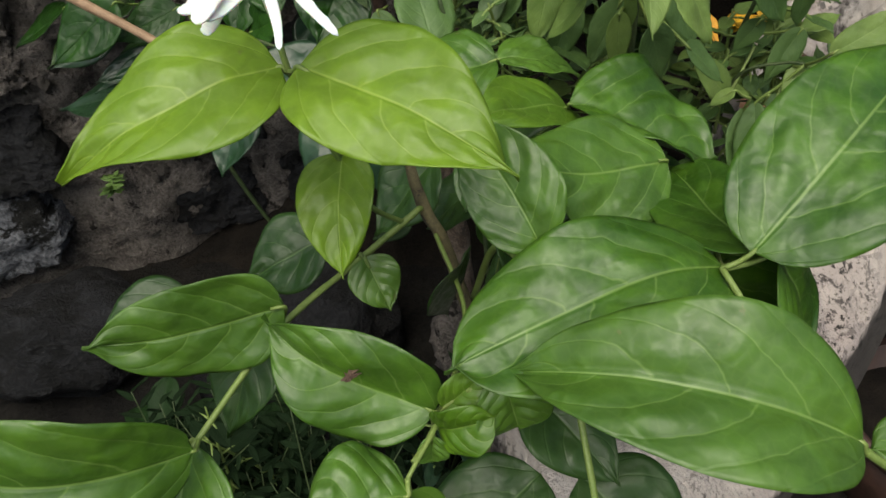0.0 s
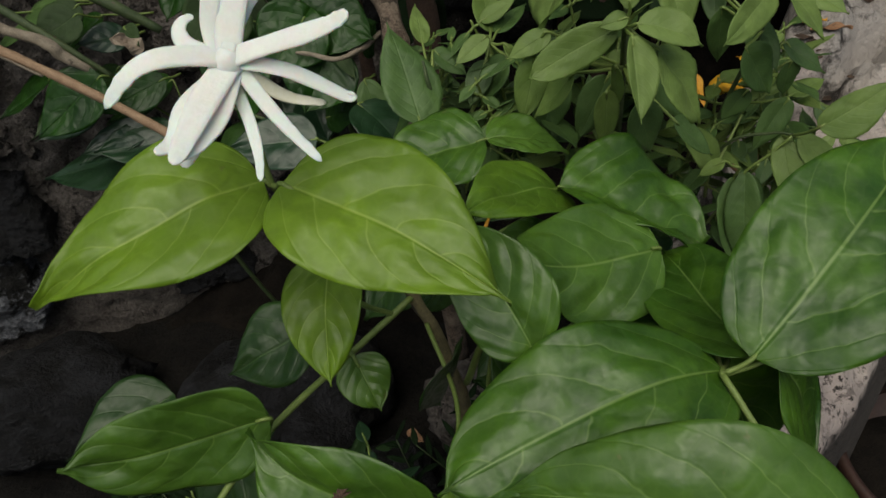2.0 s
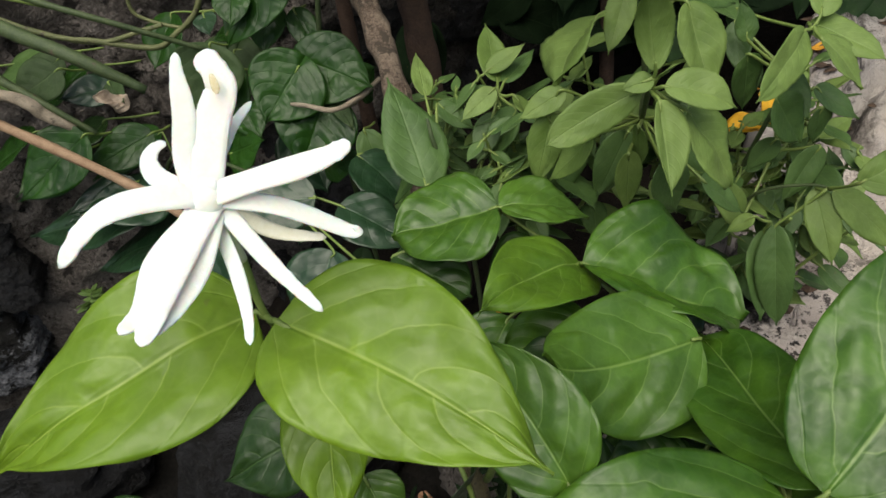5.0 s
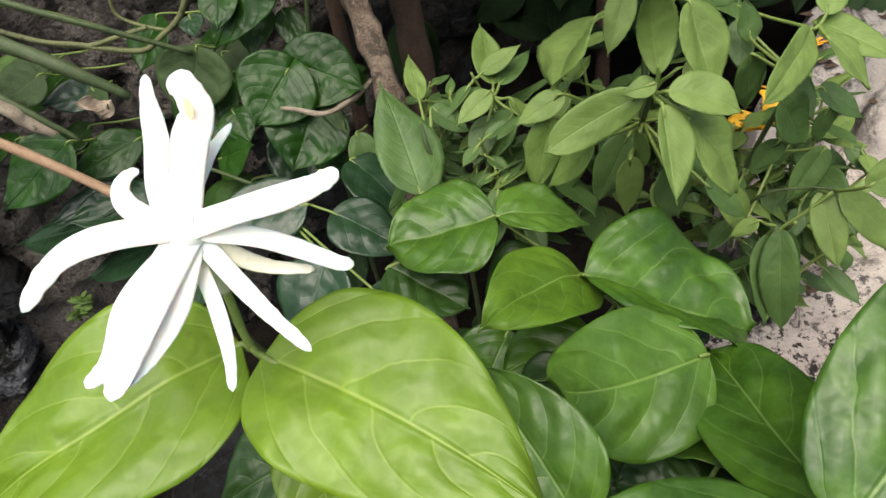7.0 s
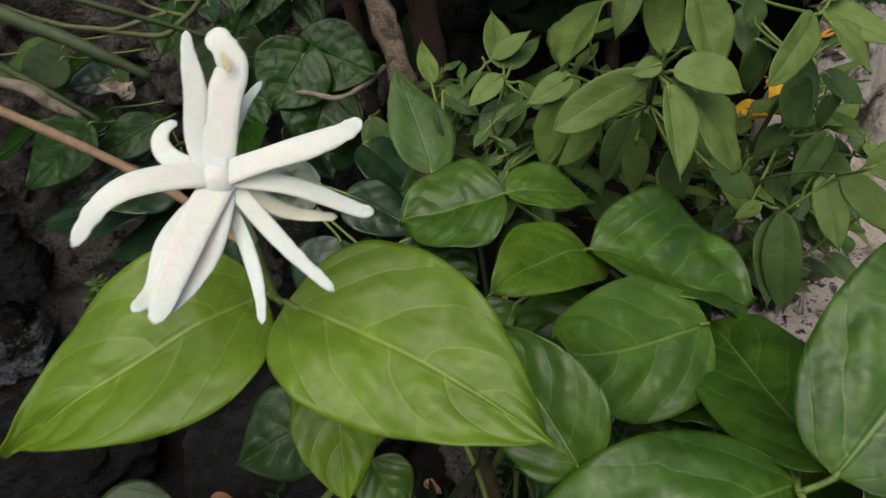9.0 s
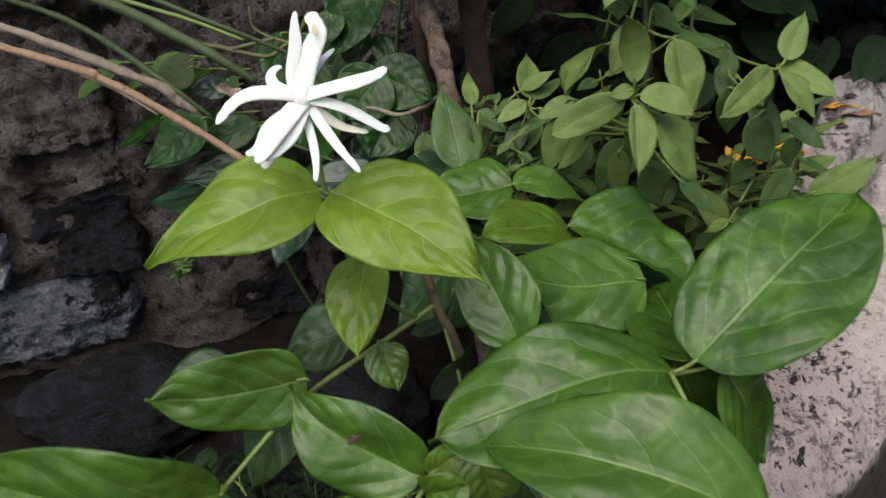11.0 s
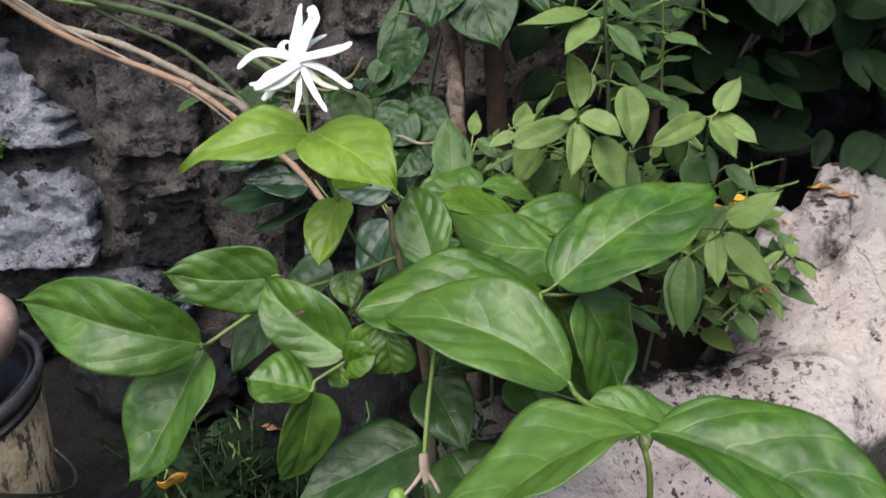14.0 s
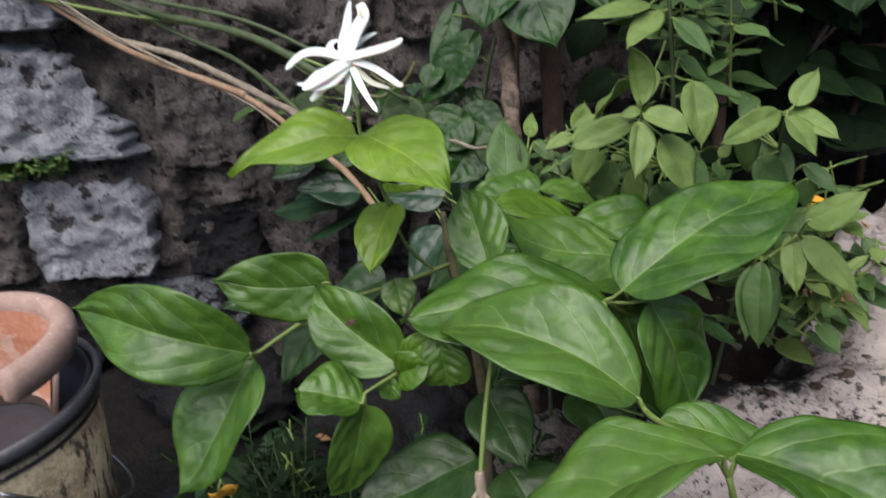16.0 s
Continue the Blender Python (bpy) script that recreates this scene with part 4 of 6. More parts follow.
petal([(-0.0560, 0.2210, 0.5260), (-0.0588, 0.2063, 0.5203), (-0.0626, 0.1946, 0.5184), (-0.0657, 0.1860, 0.5189)], 0.0064, blunt=0.5)
petal([(-0.0590, 0.2190, 0.5230), (-0.0640, 0.2080, 0.5190), (-0.0680, 0.1990, 0.5130), (-0.0710, 0.1960, 0.5105)], 0.0060)
petal([(-0.0582, 0.2210, 0.5310), (-0.0703, 0.2147, 0.5356), (-0.0800, 0.2097, 0.5348), (-0.0891, 0.2040, 0.5273)], 0.0063)
petal([(-0.0582, 0.2210, 0.5310), (-0.0686, 0.2279, 0.5329), (-0.0711, 0.2311, 0.5360), (-0.0697, 0.2336, 0.5385), (-0.0669, 0.2360, 0.5390)], 0.0052, "small white petal curled into a hook", blunt=0.45)
petal([(-0.0577, 0.2210, 0.5300), (-0.0592, 0.2252, 0.5395), (-0.0571, 0.2294, 0.5490), (-0.0567, 0.2331, 0.5571), (-0.0560, 0.2355, 0.5622)], 0.0060, blunt=0.4)
petal([(-0.0562, 0.2210, 0.5298), (-0.0533, 0.2262, 0.5400), (-0.0502, 0.2304, 0.5477), (-0.0475, 0.2333, 0.5527), (-0.0488, 0.2359, 0.5573), (-0.0521, 0.2380, 0.5599)], 0.0086, "broad white petal bent over at its withered end", blunt=0.7)
petal([(-0.0551, 0.2210, 0.5334), (-0.0509, 0.2346, 0.5388), (-0.0449, 0.2459, 0.5422)], 0.0045, blunt=0.45)
petal([(-0.0474, 0.2288, 0.5535), (-0.0478, 0.2302, 0.5555), (-0.0485, 0.2322, 0.5572)], 0.0019, "brown withered patch on the bent petal", WILTED)

# ---------------------------------------------------------------- herb bushes behind
herb = thing("herb_bush", (0.15, 0.48, FLOOR), "pale green leafy herb with soft toothed leaves", "herb", "herbs behind the jasmine")
part("stem", tube([(0.15, 0.48, FLOOR - 0.03, 0.0034), (0.14, 0.47, 0.06, 0.003), (0.142, 0.47, 0.3, 0.0026), (0.140, 0.468, 0.42, 0.0022), (0.130, 0.466, 0.52, 0.0018), (0.122, 0.467, 0.56, 0.0012)], 8, 8, 0.15), DARK_STEM, herb)
part("stem", tube([(0.14, 0.468, 0.38, 0.0018), (0.125, 0.42, 0.42, 0.0016), (0.113, 0.383, 0.454, 0.0014), (0.112, 0.380, 0.462, 0.001)], 8, 8, 0.15), DARK_STEM, herb)
SOFT = dict(quilt=0.03, peak=0.41, point=1.2, teeth=15, nu=52, nv=12, veins=8.0, slant=0.34, wave=0.03)
HN = (0.113, 0.383, 0.454)
leaf(herb, (0.1090, 0.3835, 0.4529), (0.0595, 0.3793, 0.4300), (0.0116, 0.0118), 66, (6, 7), HERB, "", HN, arch=-0.041, bend=-0.015, sway=-0.001, **dict(SOFT, peak=0.46, point=0.85))
leaf(herb, (0.1158, 0.3697, 0.4604), (0.1507, 0.3640, 0.4465), (0.0117, 0.0105), -36, (23, 22), HERB, "", HN, arch=0.076, bend=0.030, sway=-0.001, **dict(SOFT, peak=0.43, point=1.05))
leaf(herb, (0.1125, 0.3664, 0.4555), (0.1132, 0.3369, 0.4188), (0.0144, 0.0075), 24, (28, 29), HERB, "", HN, arch=-0.006, bend=-0.007, sway=0.008, **dict(SOFT, peak=0.41, point=1.11))
leaf(herb, (0.1304, 0.3737, 0.4428), (0.1564, 0.3649, 0.3981), (0.0202, 0.0221), -14, (8, 9), HERB, "", HN, arch=0.056, bend=-0.031, sway=-0.004, **dict(SOFT, peak=0.45, point=0.93))
leaf(herb, (0.1131, 0.3763, 0.4656), (0.1035, 0.3687, 0.5115), (0.0141, 0.0074), -50, (32, 30), HERB, "", HN, arch=0.139, bend=0.011, sway=0.001, **dict(SOFT, peak=0.42, point=1.06))
leaf(herb, (0.113, 0.378, 0.461), (0.097, 0.378, 0.457), 0.011, 45, 12, HERB, "tiny unfolding top leaf", HN, **SOFT)
leaf(herb, (0.116, 0.379, 0.461), (0.124, 0.374, 0.470), 0.008, 10, 20, HERB, "tiny unfolding top leaf", HN, **SOFT)
leaf(herb, (0.1517, 0.4429, 0.4700), (0.1624, 0.4190, 0.4199), (0.0172, 0.0144), -4, (16, 17), HERB, "", (0.137, 0.467, 0.47), arch=0.016, bend=0.006, sway=-0.000, **dict(SOFT, peak=0.41, point=1.12))
leaf(herb, (0.1036, 0.4473, 0.4673), (0.0745, 0.4242, 0.4384), (0.0284, 0.0302), -31, (18, 16), HERB, "", (0.137, 0.467, 0.47), arch=0.064, bend=-0.012, sway=0.007, **dict(SOFT, peak=0.45, point=0.94))
leaf(herb, (0.113, 0.464, 0.530), (0.056, 0.429, 0.523), 0.026, 20, 12, HERB, "", (0.124, 0.466, 0.54), **SOFT)
leaf(herb, (0.120, 0.460, 0.525), (0.098, 0.422, 0.500), 0.026, 10, 10, HERB, "", (0.128, 0.466, 0.525), **SOFT)
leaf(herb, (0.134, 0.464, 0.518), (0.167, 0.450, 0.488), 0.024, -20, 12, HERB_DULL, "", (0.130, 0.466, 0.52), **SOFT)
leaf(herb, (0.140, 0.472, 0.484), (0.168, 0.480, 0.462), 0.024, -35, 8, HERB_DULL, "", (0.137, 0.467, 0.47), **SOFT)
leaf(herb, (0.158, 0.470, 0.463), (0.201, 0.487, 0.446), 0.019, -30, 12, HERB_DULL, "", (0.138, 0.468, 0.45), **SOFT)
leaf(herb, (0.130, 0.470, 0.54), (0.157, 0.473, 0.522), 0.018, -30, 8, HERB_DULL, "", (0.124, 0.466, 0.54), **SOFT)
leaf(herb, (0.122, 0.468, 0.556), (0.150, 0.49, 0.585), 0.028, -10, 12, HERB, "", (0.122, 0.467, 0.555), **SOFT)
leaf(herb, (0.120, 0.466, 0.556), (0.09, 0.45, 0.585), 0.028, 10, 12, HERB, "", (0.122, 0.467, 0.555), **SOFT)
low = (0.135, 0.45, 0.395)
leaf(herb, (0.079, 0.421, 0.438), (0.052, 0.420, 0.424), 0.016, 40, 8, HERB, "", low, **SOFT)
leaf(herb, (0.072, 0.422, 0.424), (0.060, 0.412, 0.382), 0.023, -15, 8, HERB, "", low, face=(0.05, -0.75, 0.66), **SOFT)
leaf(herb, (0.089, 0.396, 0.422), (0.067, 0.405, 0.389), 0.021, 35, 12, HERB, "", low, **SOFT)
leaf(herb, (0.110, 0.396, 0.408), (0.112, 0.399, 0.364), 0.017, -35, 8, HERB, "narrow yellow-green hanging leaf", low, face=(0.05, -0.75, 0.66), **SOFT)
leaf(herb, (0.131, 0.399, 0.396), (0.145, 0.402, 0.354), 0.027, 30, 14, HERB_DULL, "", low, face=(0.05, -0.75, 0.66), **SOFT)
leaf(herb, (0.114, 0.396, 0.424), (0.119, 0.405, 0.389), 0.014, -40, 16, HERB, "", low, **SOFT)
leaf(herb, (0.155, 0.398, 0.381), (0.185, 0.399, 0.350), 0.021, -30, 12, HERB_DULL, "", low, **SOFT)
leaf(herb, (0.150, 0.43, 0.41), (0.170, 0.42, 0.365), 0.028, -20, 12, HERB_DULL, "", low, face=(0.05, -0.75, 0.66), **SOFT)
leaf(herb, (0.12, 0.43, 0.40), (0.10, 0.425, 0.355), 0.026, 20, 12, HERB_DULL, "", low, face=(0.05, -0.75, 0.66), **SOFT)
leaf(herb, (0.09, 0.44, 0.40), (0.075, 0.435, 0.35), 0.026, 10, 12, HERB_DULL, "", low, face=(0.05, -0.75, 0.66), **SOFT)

herb_right = thing("herb_bush", (0.25, 0.48, FLOOR), "green leafy herb sprawling over the pale rock", "herb", "herbs behind the jasmine")
part("stem", tube([(0.21, 0.53, FLOOR - 0.03, 0.0024), (0.2, 0.51, 0.06, 0.0022), (0.215, 0.475, 0.3, 0.0018), (0.225, 0.452, 0.4, 0.0015), (0.227, 0.441, 0.447, 0.0013)], 8, 8, 0.15), DARK_STEM, herb_right)
part("stem", tube([(0.216, 0.476, 0.27, 0.0014), (0.215, 0.44, 0.33, 0.0012), (0.235, 0.42, 0.348, 0.001), (0.246, 0.408, 0.352, 0.0008)], 8, 8, 0.15), DARK_STEM, herb_right)
CN, EN = (0.227, 0.441, 0.446), (0.244, 0.41, 0.351)
leaf(herb_right, (0.2201, 0.4369, 0.4464), (0.1734, 0.3886, 0.4324), (0.0115, 0.0115), 57, (20, 21), HERB, "", CN, arch=0.041, bend=-0.006, sway=0.004, **dict(SOFT, peak=0.45, point=0.93))
leaf(herb_right, (0.2296, 0.4506, 0.4439), (0.2649, 0.4221, 0.4279), (0.0133, 0.0132), -18, (11, 11), HERB, "", CN, arch=0.041, bend=0.001, sway=-0.001, **dict(SOFT, peak=0.40, point=1.13))
leaf(herb_right, (0.232, 0.445, 0.450), (0.251, 0.475, 0.474), 0.021, 20, 8, HERB, "", CN, face=(0.05, -0.75, 0.66), **SOFT)
leaf(herb_right, (0.2242, 0.4262, 0.4455), (0.2477, 0.4124, 0.4178), (0.0161, 0.0150), -5, (10, 9), HERB, "", CN, arch=0.040, bend=0.000, sway=0.005, **dict(SOFT, peak=0.44, point=1.01))
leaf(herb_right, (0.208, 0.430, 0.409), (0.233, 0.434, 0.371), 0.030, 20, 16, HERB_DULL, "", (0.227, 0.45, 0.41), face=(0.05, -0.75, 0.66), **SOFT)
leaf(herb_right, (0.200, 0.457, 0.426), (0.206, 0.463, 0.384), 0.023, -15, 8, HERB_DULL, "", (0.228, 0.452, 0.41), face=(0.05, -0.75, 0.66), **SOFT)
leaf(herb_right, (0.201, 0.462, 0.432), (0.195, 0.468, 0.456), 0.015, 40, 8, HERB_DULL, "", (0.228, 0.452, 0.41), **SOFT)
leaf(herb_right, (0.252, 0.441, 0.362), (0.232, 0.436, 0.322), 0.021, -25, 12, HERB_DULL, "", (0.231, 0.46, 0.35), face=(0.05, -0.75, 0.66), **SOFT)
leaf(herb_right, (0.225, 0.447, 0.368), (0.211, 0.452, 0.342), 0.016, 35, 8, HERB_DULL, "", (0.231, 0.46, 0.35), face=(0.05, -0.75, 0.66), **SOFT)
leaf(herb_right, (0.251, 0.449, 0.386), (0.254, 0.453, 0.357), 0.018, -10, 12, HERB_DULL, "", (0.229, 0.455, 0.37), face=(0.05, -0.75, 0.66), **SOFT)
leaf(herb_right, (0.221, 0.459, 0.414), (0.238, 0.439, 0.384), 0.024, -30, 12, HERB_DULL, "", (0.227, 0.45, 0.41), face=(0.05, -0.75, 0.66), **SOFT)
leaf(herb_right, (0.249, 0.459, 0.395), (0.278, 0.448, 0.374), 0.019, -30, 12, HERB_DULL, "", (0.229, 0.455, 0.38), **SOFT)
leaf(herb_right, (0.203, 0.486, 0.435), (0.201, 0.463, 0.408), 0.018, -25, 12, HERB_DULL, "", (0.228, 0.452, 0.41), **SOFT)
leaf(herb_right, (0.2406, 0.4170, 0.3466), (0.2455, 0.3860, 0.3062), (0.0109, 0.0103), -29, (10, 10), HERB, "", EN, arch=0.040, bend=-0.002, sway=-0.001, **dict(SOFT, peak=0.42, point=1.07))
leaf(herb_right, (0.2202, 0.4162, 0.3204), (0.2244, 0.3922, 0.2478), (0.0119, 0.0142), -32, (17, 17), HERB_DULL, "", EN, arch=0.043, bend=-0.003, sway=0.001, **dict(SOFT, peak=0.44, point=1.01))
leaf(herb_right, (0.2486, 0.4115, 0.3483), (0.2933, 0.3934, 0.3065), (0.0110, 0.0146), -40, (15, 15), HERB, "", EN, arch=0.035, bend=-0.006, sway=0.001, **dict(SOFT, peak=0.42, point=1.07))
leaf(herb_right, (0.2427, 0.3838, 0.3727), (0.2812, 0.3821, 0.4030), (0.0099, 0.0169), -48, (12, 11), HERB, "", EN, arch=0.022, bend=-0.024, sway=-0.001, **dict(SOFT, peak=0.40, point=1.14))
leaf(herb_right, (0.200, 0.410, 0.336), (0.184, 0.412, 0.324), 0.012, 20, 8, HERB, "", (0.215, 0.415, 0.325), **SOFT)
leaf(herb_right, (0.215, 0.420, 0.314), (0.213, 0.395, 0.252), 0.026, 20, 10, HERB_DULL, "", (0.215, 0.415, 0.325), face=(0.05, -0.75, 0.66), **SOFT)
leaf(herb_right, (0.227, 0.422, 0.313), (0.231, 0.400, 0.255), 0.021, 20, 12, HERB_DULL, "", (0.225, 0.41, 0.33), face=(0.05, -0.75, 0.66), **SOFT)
leaf(herb, (0.121, 0.455, 0.478), (0.108, 0.440, 0.446), 0.018, 8, 12, HERB, "", (0.128, 0.466, 0.50), face=(0.05, -0.72, 0.68), **SOFT)
leaf(herb_right, (0.210, 0.440, 0.312), (0.170, 0.425, 0.359), 0.027, 8, 12, HERB, "", (0.231, 0.46, 0.34), face=(0.05, -0.72, 0.68), **SOFT)
leaf(herb_right, (0.216, 0.480, 0.411), (0.208, 0.465, 0.385), 0.016, 8, 12, HERB_DULL, "", (0.228, 0.452, 0.41), face=(0.05, -0.72, 0.68), **SOFT)
leaf(herb, (0.113, 0.450, 0.399), (0.102, 0.435, 0.429), 0.028, 8, 12, HERB_DULL, "", (0.135, 0.45, 0.395), face=(0.05, -0.72, 0.68), **SOFT)
leaf(herb, (0.152, 0.440, 0.356), (0.142, 0.425, 0.336), 0.022, 8, 12, HERB, "", (0.135, 0.45, 0.395), face=(0.05, -0.72, 0.68), **SOFT)
leaf(herb, (0.117, 0.420, 0.389), (0.113, 0.405, 0.359), 0.014, 8, 12, HERB, "", (0.135, 0.45, 0.395), face=(0.05, -0.72, 0.68), **SOFT)
leaf(herb_right, (0.211, 0.510, 0.433), (0.214, 0.495, 0.417), 0.015, 8, 12, HERB_DULL, "", (0.228, 0.452, 0.44), face=(0.05, -0.72, 0.68), **SOFT)
leaf(herb, (0.081, 0.450, 0.369), (0.071, 0.435, 0.361), 0.012, 8, 12, HERB, "", (0.1, 0.45, 0.40), face=(0.05, -0.72, 0.68), **SOFT)

sapling = thing("herb_bush", (0.03, 0.47, 0.0), "slender green herb seedling with pointed leaves", "herb", "herbs behind the jasmine")
part("stem", tube([(0.03, 0.49, 0.0, 0.0022), (0.02, 0.48, 0.3, 0.002), (0.004, 0.455, 0.385, 0.0016), (-0.0, 0.46, 0.41, 0.001)], 8, 8, 0.15), DARK_STEM, sapling)
part("stem", tube([(0.022, 0.482, 0.28, 0.0018), (0.05, 0.49, 0.36, 0.0015), (0.05, 0.50, 0.405, 0.001)], 8, 8, 0.15), GREEN_STEM, sapling)
POINTED = dict(SOFT, peak=0.36, point=0.9)
leaf(sapling, (-0.0056, 0.4296, 0.3798), (-0.0224, 0.4931, 0.4255), (0.0204, 0.0231), -12, (2, 2), HERB_DULL, "broad pointed green leaf standing upright", (0.004, 0.455, 0.385), arch=0.001, bend=-0.014, sway=-0.002, **dict(POINTED, peak=0.39, point=1.17))
leaf(sapling, (-0.005, 0.465, 0.385), (-0.03, 0.47, 0.34), 0.036, 10, 10, HERB_DULL, "", (0.004, 0.455, 0.385), **POINTED)
SN = (0.05, 0.498, 0.4)
leaf(sapling, (0.047, 0.488, 0.410), (0.022, 0.472, 0.398), 0.016, 30, 8, HERB, "", SN, **SOFT)
leaf(sapling, (0.052, 0.512, 0.402), (0.051, 0.560, 0.425), 0.025, -20, 10, HERB, "", SN, **SOFT)
leaf(sapling, (0.056, 0.510, 0.402), (0.083, 0.540, 0.409), 0.016, -10, 16, HERB_DULL, "", SN, **SOFT)
leaf(sapling, (0.047, 0.505, 0.398), (0.018, 0.512, 0.393), 0.018, 15, 16, HERB_DULL, "", SN, **SOFT)
leaf(sapling, (0.060, 0.482, 0.396), (0.039, 0.478, 0.360), 0.026, 20, 20, HERB_DULL, "", SN, **SOFT)
leaf(sapling, (0.060, 0.490, 0.402), (0.075, 0.47, 0.385), 0.018, 20, 12, HERB, "", SN, **SOFT)
leaf(sapling, (0.045, 0.49, 0.39), (0.03, 0.47, 0.365), 0.02, 20, 12, HERB_DULL, "", SN, **SOFT)
leaf(sapling, (0.001, 0.510, 0.400), (-0.002, 0.546, 0.416), 0.016, -20, 8, HERB, "", (0.004, 0.47, 0.385), **SOFT)
leaf(sapling, (0.008, 0.500, 0.398), (0.032, 0.490, 0.380), 0.018, -25, 12, HERB_DULL, "", (0.004, 0.47, 0.385), **SOFT)

def sprig(plant, at, way, length, size, pairs, seed, material, dull):
    """A leafy shoot: pairs of leaves set crosswise, smaller towards its tip."""
    r = random.Random(seed)
    way = Vector(way).normalized()
    end = Vector(at) + way * length
    part("stem", tube([(*at, 0.0016), (*(Vector(at).lerp(end, 0.5) + Vector((0, 0, 0.004))), 0.0013), (*end, 0.0008)], 6, 5), GREEN_STEM, plant)
    a = way.cross(Vector((0.3, 0.2, 0.9))).normalized()
    b = way.cross(a)
    for i in range(pairs):
        p = Vector(at).lerp(end, (i + 0.7) / pairs)
        turn = (i % 2) * math.pi / 2 + r.uniform(-0.35, 0.35)
        for half in (0, math.pi):
            d = math.cos(turn + half) * a + math.sin(turn + half) * b + way * r.uniform(0.2, 0.6) + Vector((0, -0.25, -0.45))
            long = size * (1 - 0.45 * i / pairs) * r.uniform(0.8, 1.15)
            q = p + d.normalized() * long * 0.2
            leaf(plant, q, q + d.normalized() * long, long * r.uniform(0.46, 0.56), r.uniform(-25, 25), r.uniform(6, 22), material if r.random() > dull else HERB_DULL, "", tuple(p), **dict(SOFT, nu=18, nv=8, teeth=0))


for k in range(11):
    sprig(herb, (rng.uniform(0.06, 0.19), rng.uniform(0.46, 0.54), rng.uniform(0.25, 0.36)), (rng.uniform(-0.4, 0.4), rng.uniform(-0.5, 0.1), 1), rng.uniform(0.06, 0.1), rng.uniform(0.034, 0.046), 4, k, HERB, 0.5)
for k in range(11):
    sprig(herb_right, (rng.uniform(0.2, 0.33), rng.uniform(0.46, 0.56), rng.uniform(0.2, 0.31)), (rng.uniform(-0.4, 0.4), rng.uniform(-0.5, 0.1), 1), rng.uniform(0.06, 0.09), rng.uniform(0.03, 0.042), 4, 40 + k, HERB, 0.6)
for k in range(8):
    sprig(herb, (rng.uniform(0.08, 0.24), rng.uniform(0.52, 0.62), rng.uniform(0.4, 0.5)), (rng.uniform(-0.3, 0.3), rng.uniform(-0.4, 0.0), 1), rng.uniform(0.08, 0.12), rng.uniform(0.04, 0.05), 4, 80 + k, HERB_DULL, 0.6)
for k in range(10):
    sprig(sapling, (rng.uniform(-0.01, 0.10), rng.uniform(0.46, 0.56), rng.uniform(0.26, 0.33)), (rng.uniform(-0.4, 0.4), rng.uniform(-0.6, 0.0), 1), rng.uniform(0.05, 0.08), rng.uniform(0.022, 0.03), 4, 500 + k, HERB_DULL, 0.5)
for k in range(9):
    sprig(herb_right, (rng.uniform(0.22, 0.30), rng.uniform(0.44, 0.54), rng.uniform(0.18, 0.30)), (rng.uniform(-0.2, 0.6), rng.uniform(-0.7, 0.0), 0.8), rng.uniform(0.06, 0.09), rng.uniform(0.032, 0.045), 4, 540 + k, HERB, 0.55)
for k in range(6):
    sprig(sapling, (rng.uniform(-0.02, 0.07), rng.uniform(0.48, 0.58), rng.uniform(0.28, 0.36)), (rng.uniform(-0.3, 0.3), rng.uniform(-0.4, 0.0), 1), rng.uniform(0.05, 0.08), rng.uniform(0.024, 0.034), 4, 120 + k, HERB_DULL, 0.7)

# ---------------------------------------------------------------- vine and dark leaves at the back
vine = thing("heart_leaf_vine", (-0.1, 0.68, 0.05), "dark green vine with glossy puckered heart-shaped leaves", "vine")
part("stem", tube([(-0.08, 0.72, 0.0, 0.003), (-0.09, 0.68, 0.3, 0.0026), (-0.08, 0.65, 0.41, 0.0024), (-0.05, 0.66, 0.55, 0.002), (-0.02, 0.7, 0.8, 0.002)], 8, 8, 0.2), DARK_STEM, vine)
part("stem", tube([(-0.3347, 0.6400, 0.4540, 0.0023), (-0.3099, 0.6400, 0.4391, 0.0023), (-0.2884, 0.6400, 0.4290, 0.0023), (-0.2583, 0.6400, 0.4211, 0.0023), (-0.2173, 0.6400, 0.4102, 0.0023), (-0.1954, 0.6400, 0.4196, 0.0023), (-0.1757, 0.6400, 0.4337, 0.0023), (-0.1631, 0.6400, 0.4529, 0.0023)], 8, 8, 0.3), OLIVE_STEM, vine, "olive curling vine stem")
part("stem", tube([(-0.2811, 0.6400, 0.4255, 0.0019), (-0.2669, 0.6400, 0.4220, 0.0019), (-0.2494, 0.6400, 0.4207, 0.0019), (-0.2129, 0.6400, 0.4269, 0.0019), (-0.2048, 0.6400, 0.4280, 0.0019)], 8, 8, 0.3), OLIVE_STEM, vine, "olive curling vine stem")
part("stem", tube([(-0.2246, 0.6450, 0.4600, 0.0016), (-0.2234, 0.6450, 0.4370, 0.0016), (-0.1911, 0.6450, 0.4216, 0.0016), (-0.1806, 0.6450, 0.4279, 0.0016)], 8, 8, 0.3), OLIVE_STEM, vine, "olive curling vine stem")
BROAD = dict(quilt=0.015, peak=0.33, point=0.85, lobe=0.2, nu=44, nv=24, veins=5.0, slant=0.42, wave=0.02)
leaf(vine, (-0.0967, 0.6000, 0.3943), (-0.1300, 0.5750, 0.3615), 0.066, 0, 12, HEART, "glossy heart-shaped leaf puckered between its veins", (-0.0907, 0.6200, 0.3903), face=(0.15, -0.75, 0.62), **dict(BROAD, quilt=0.018))
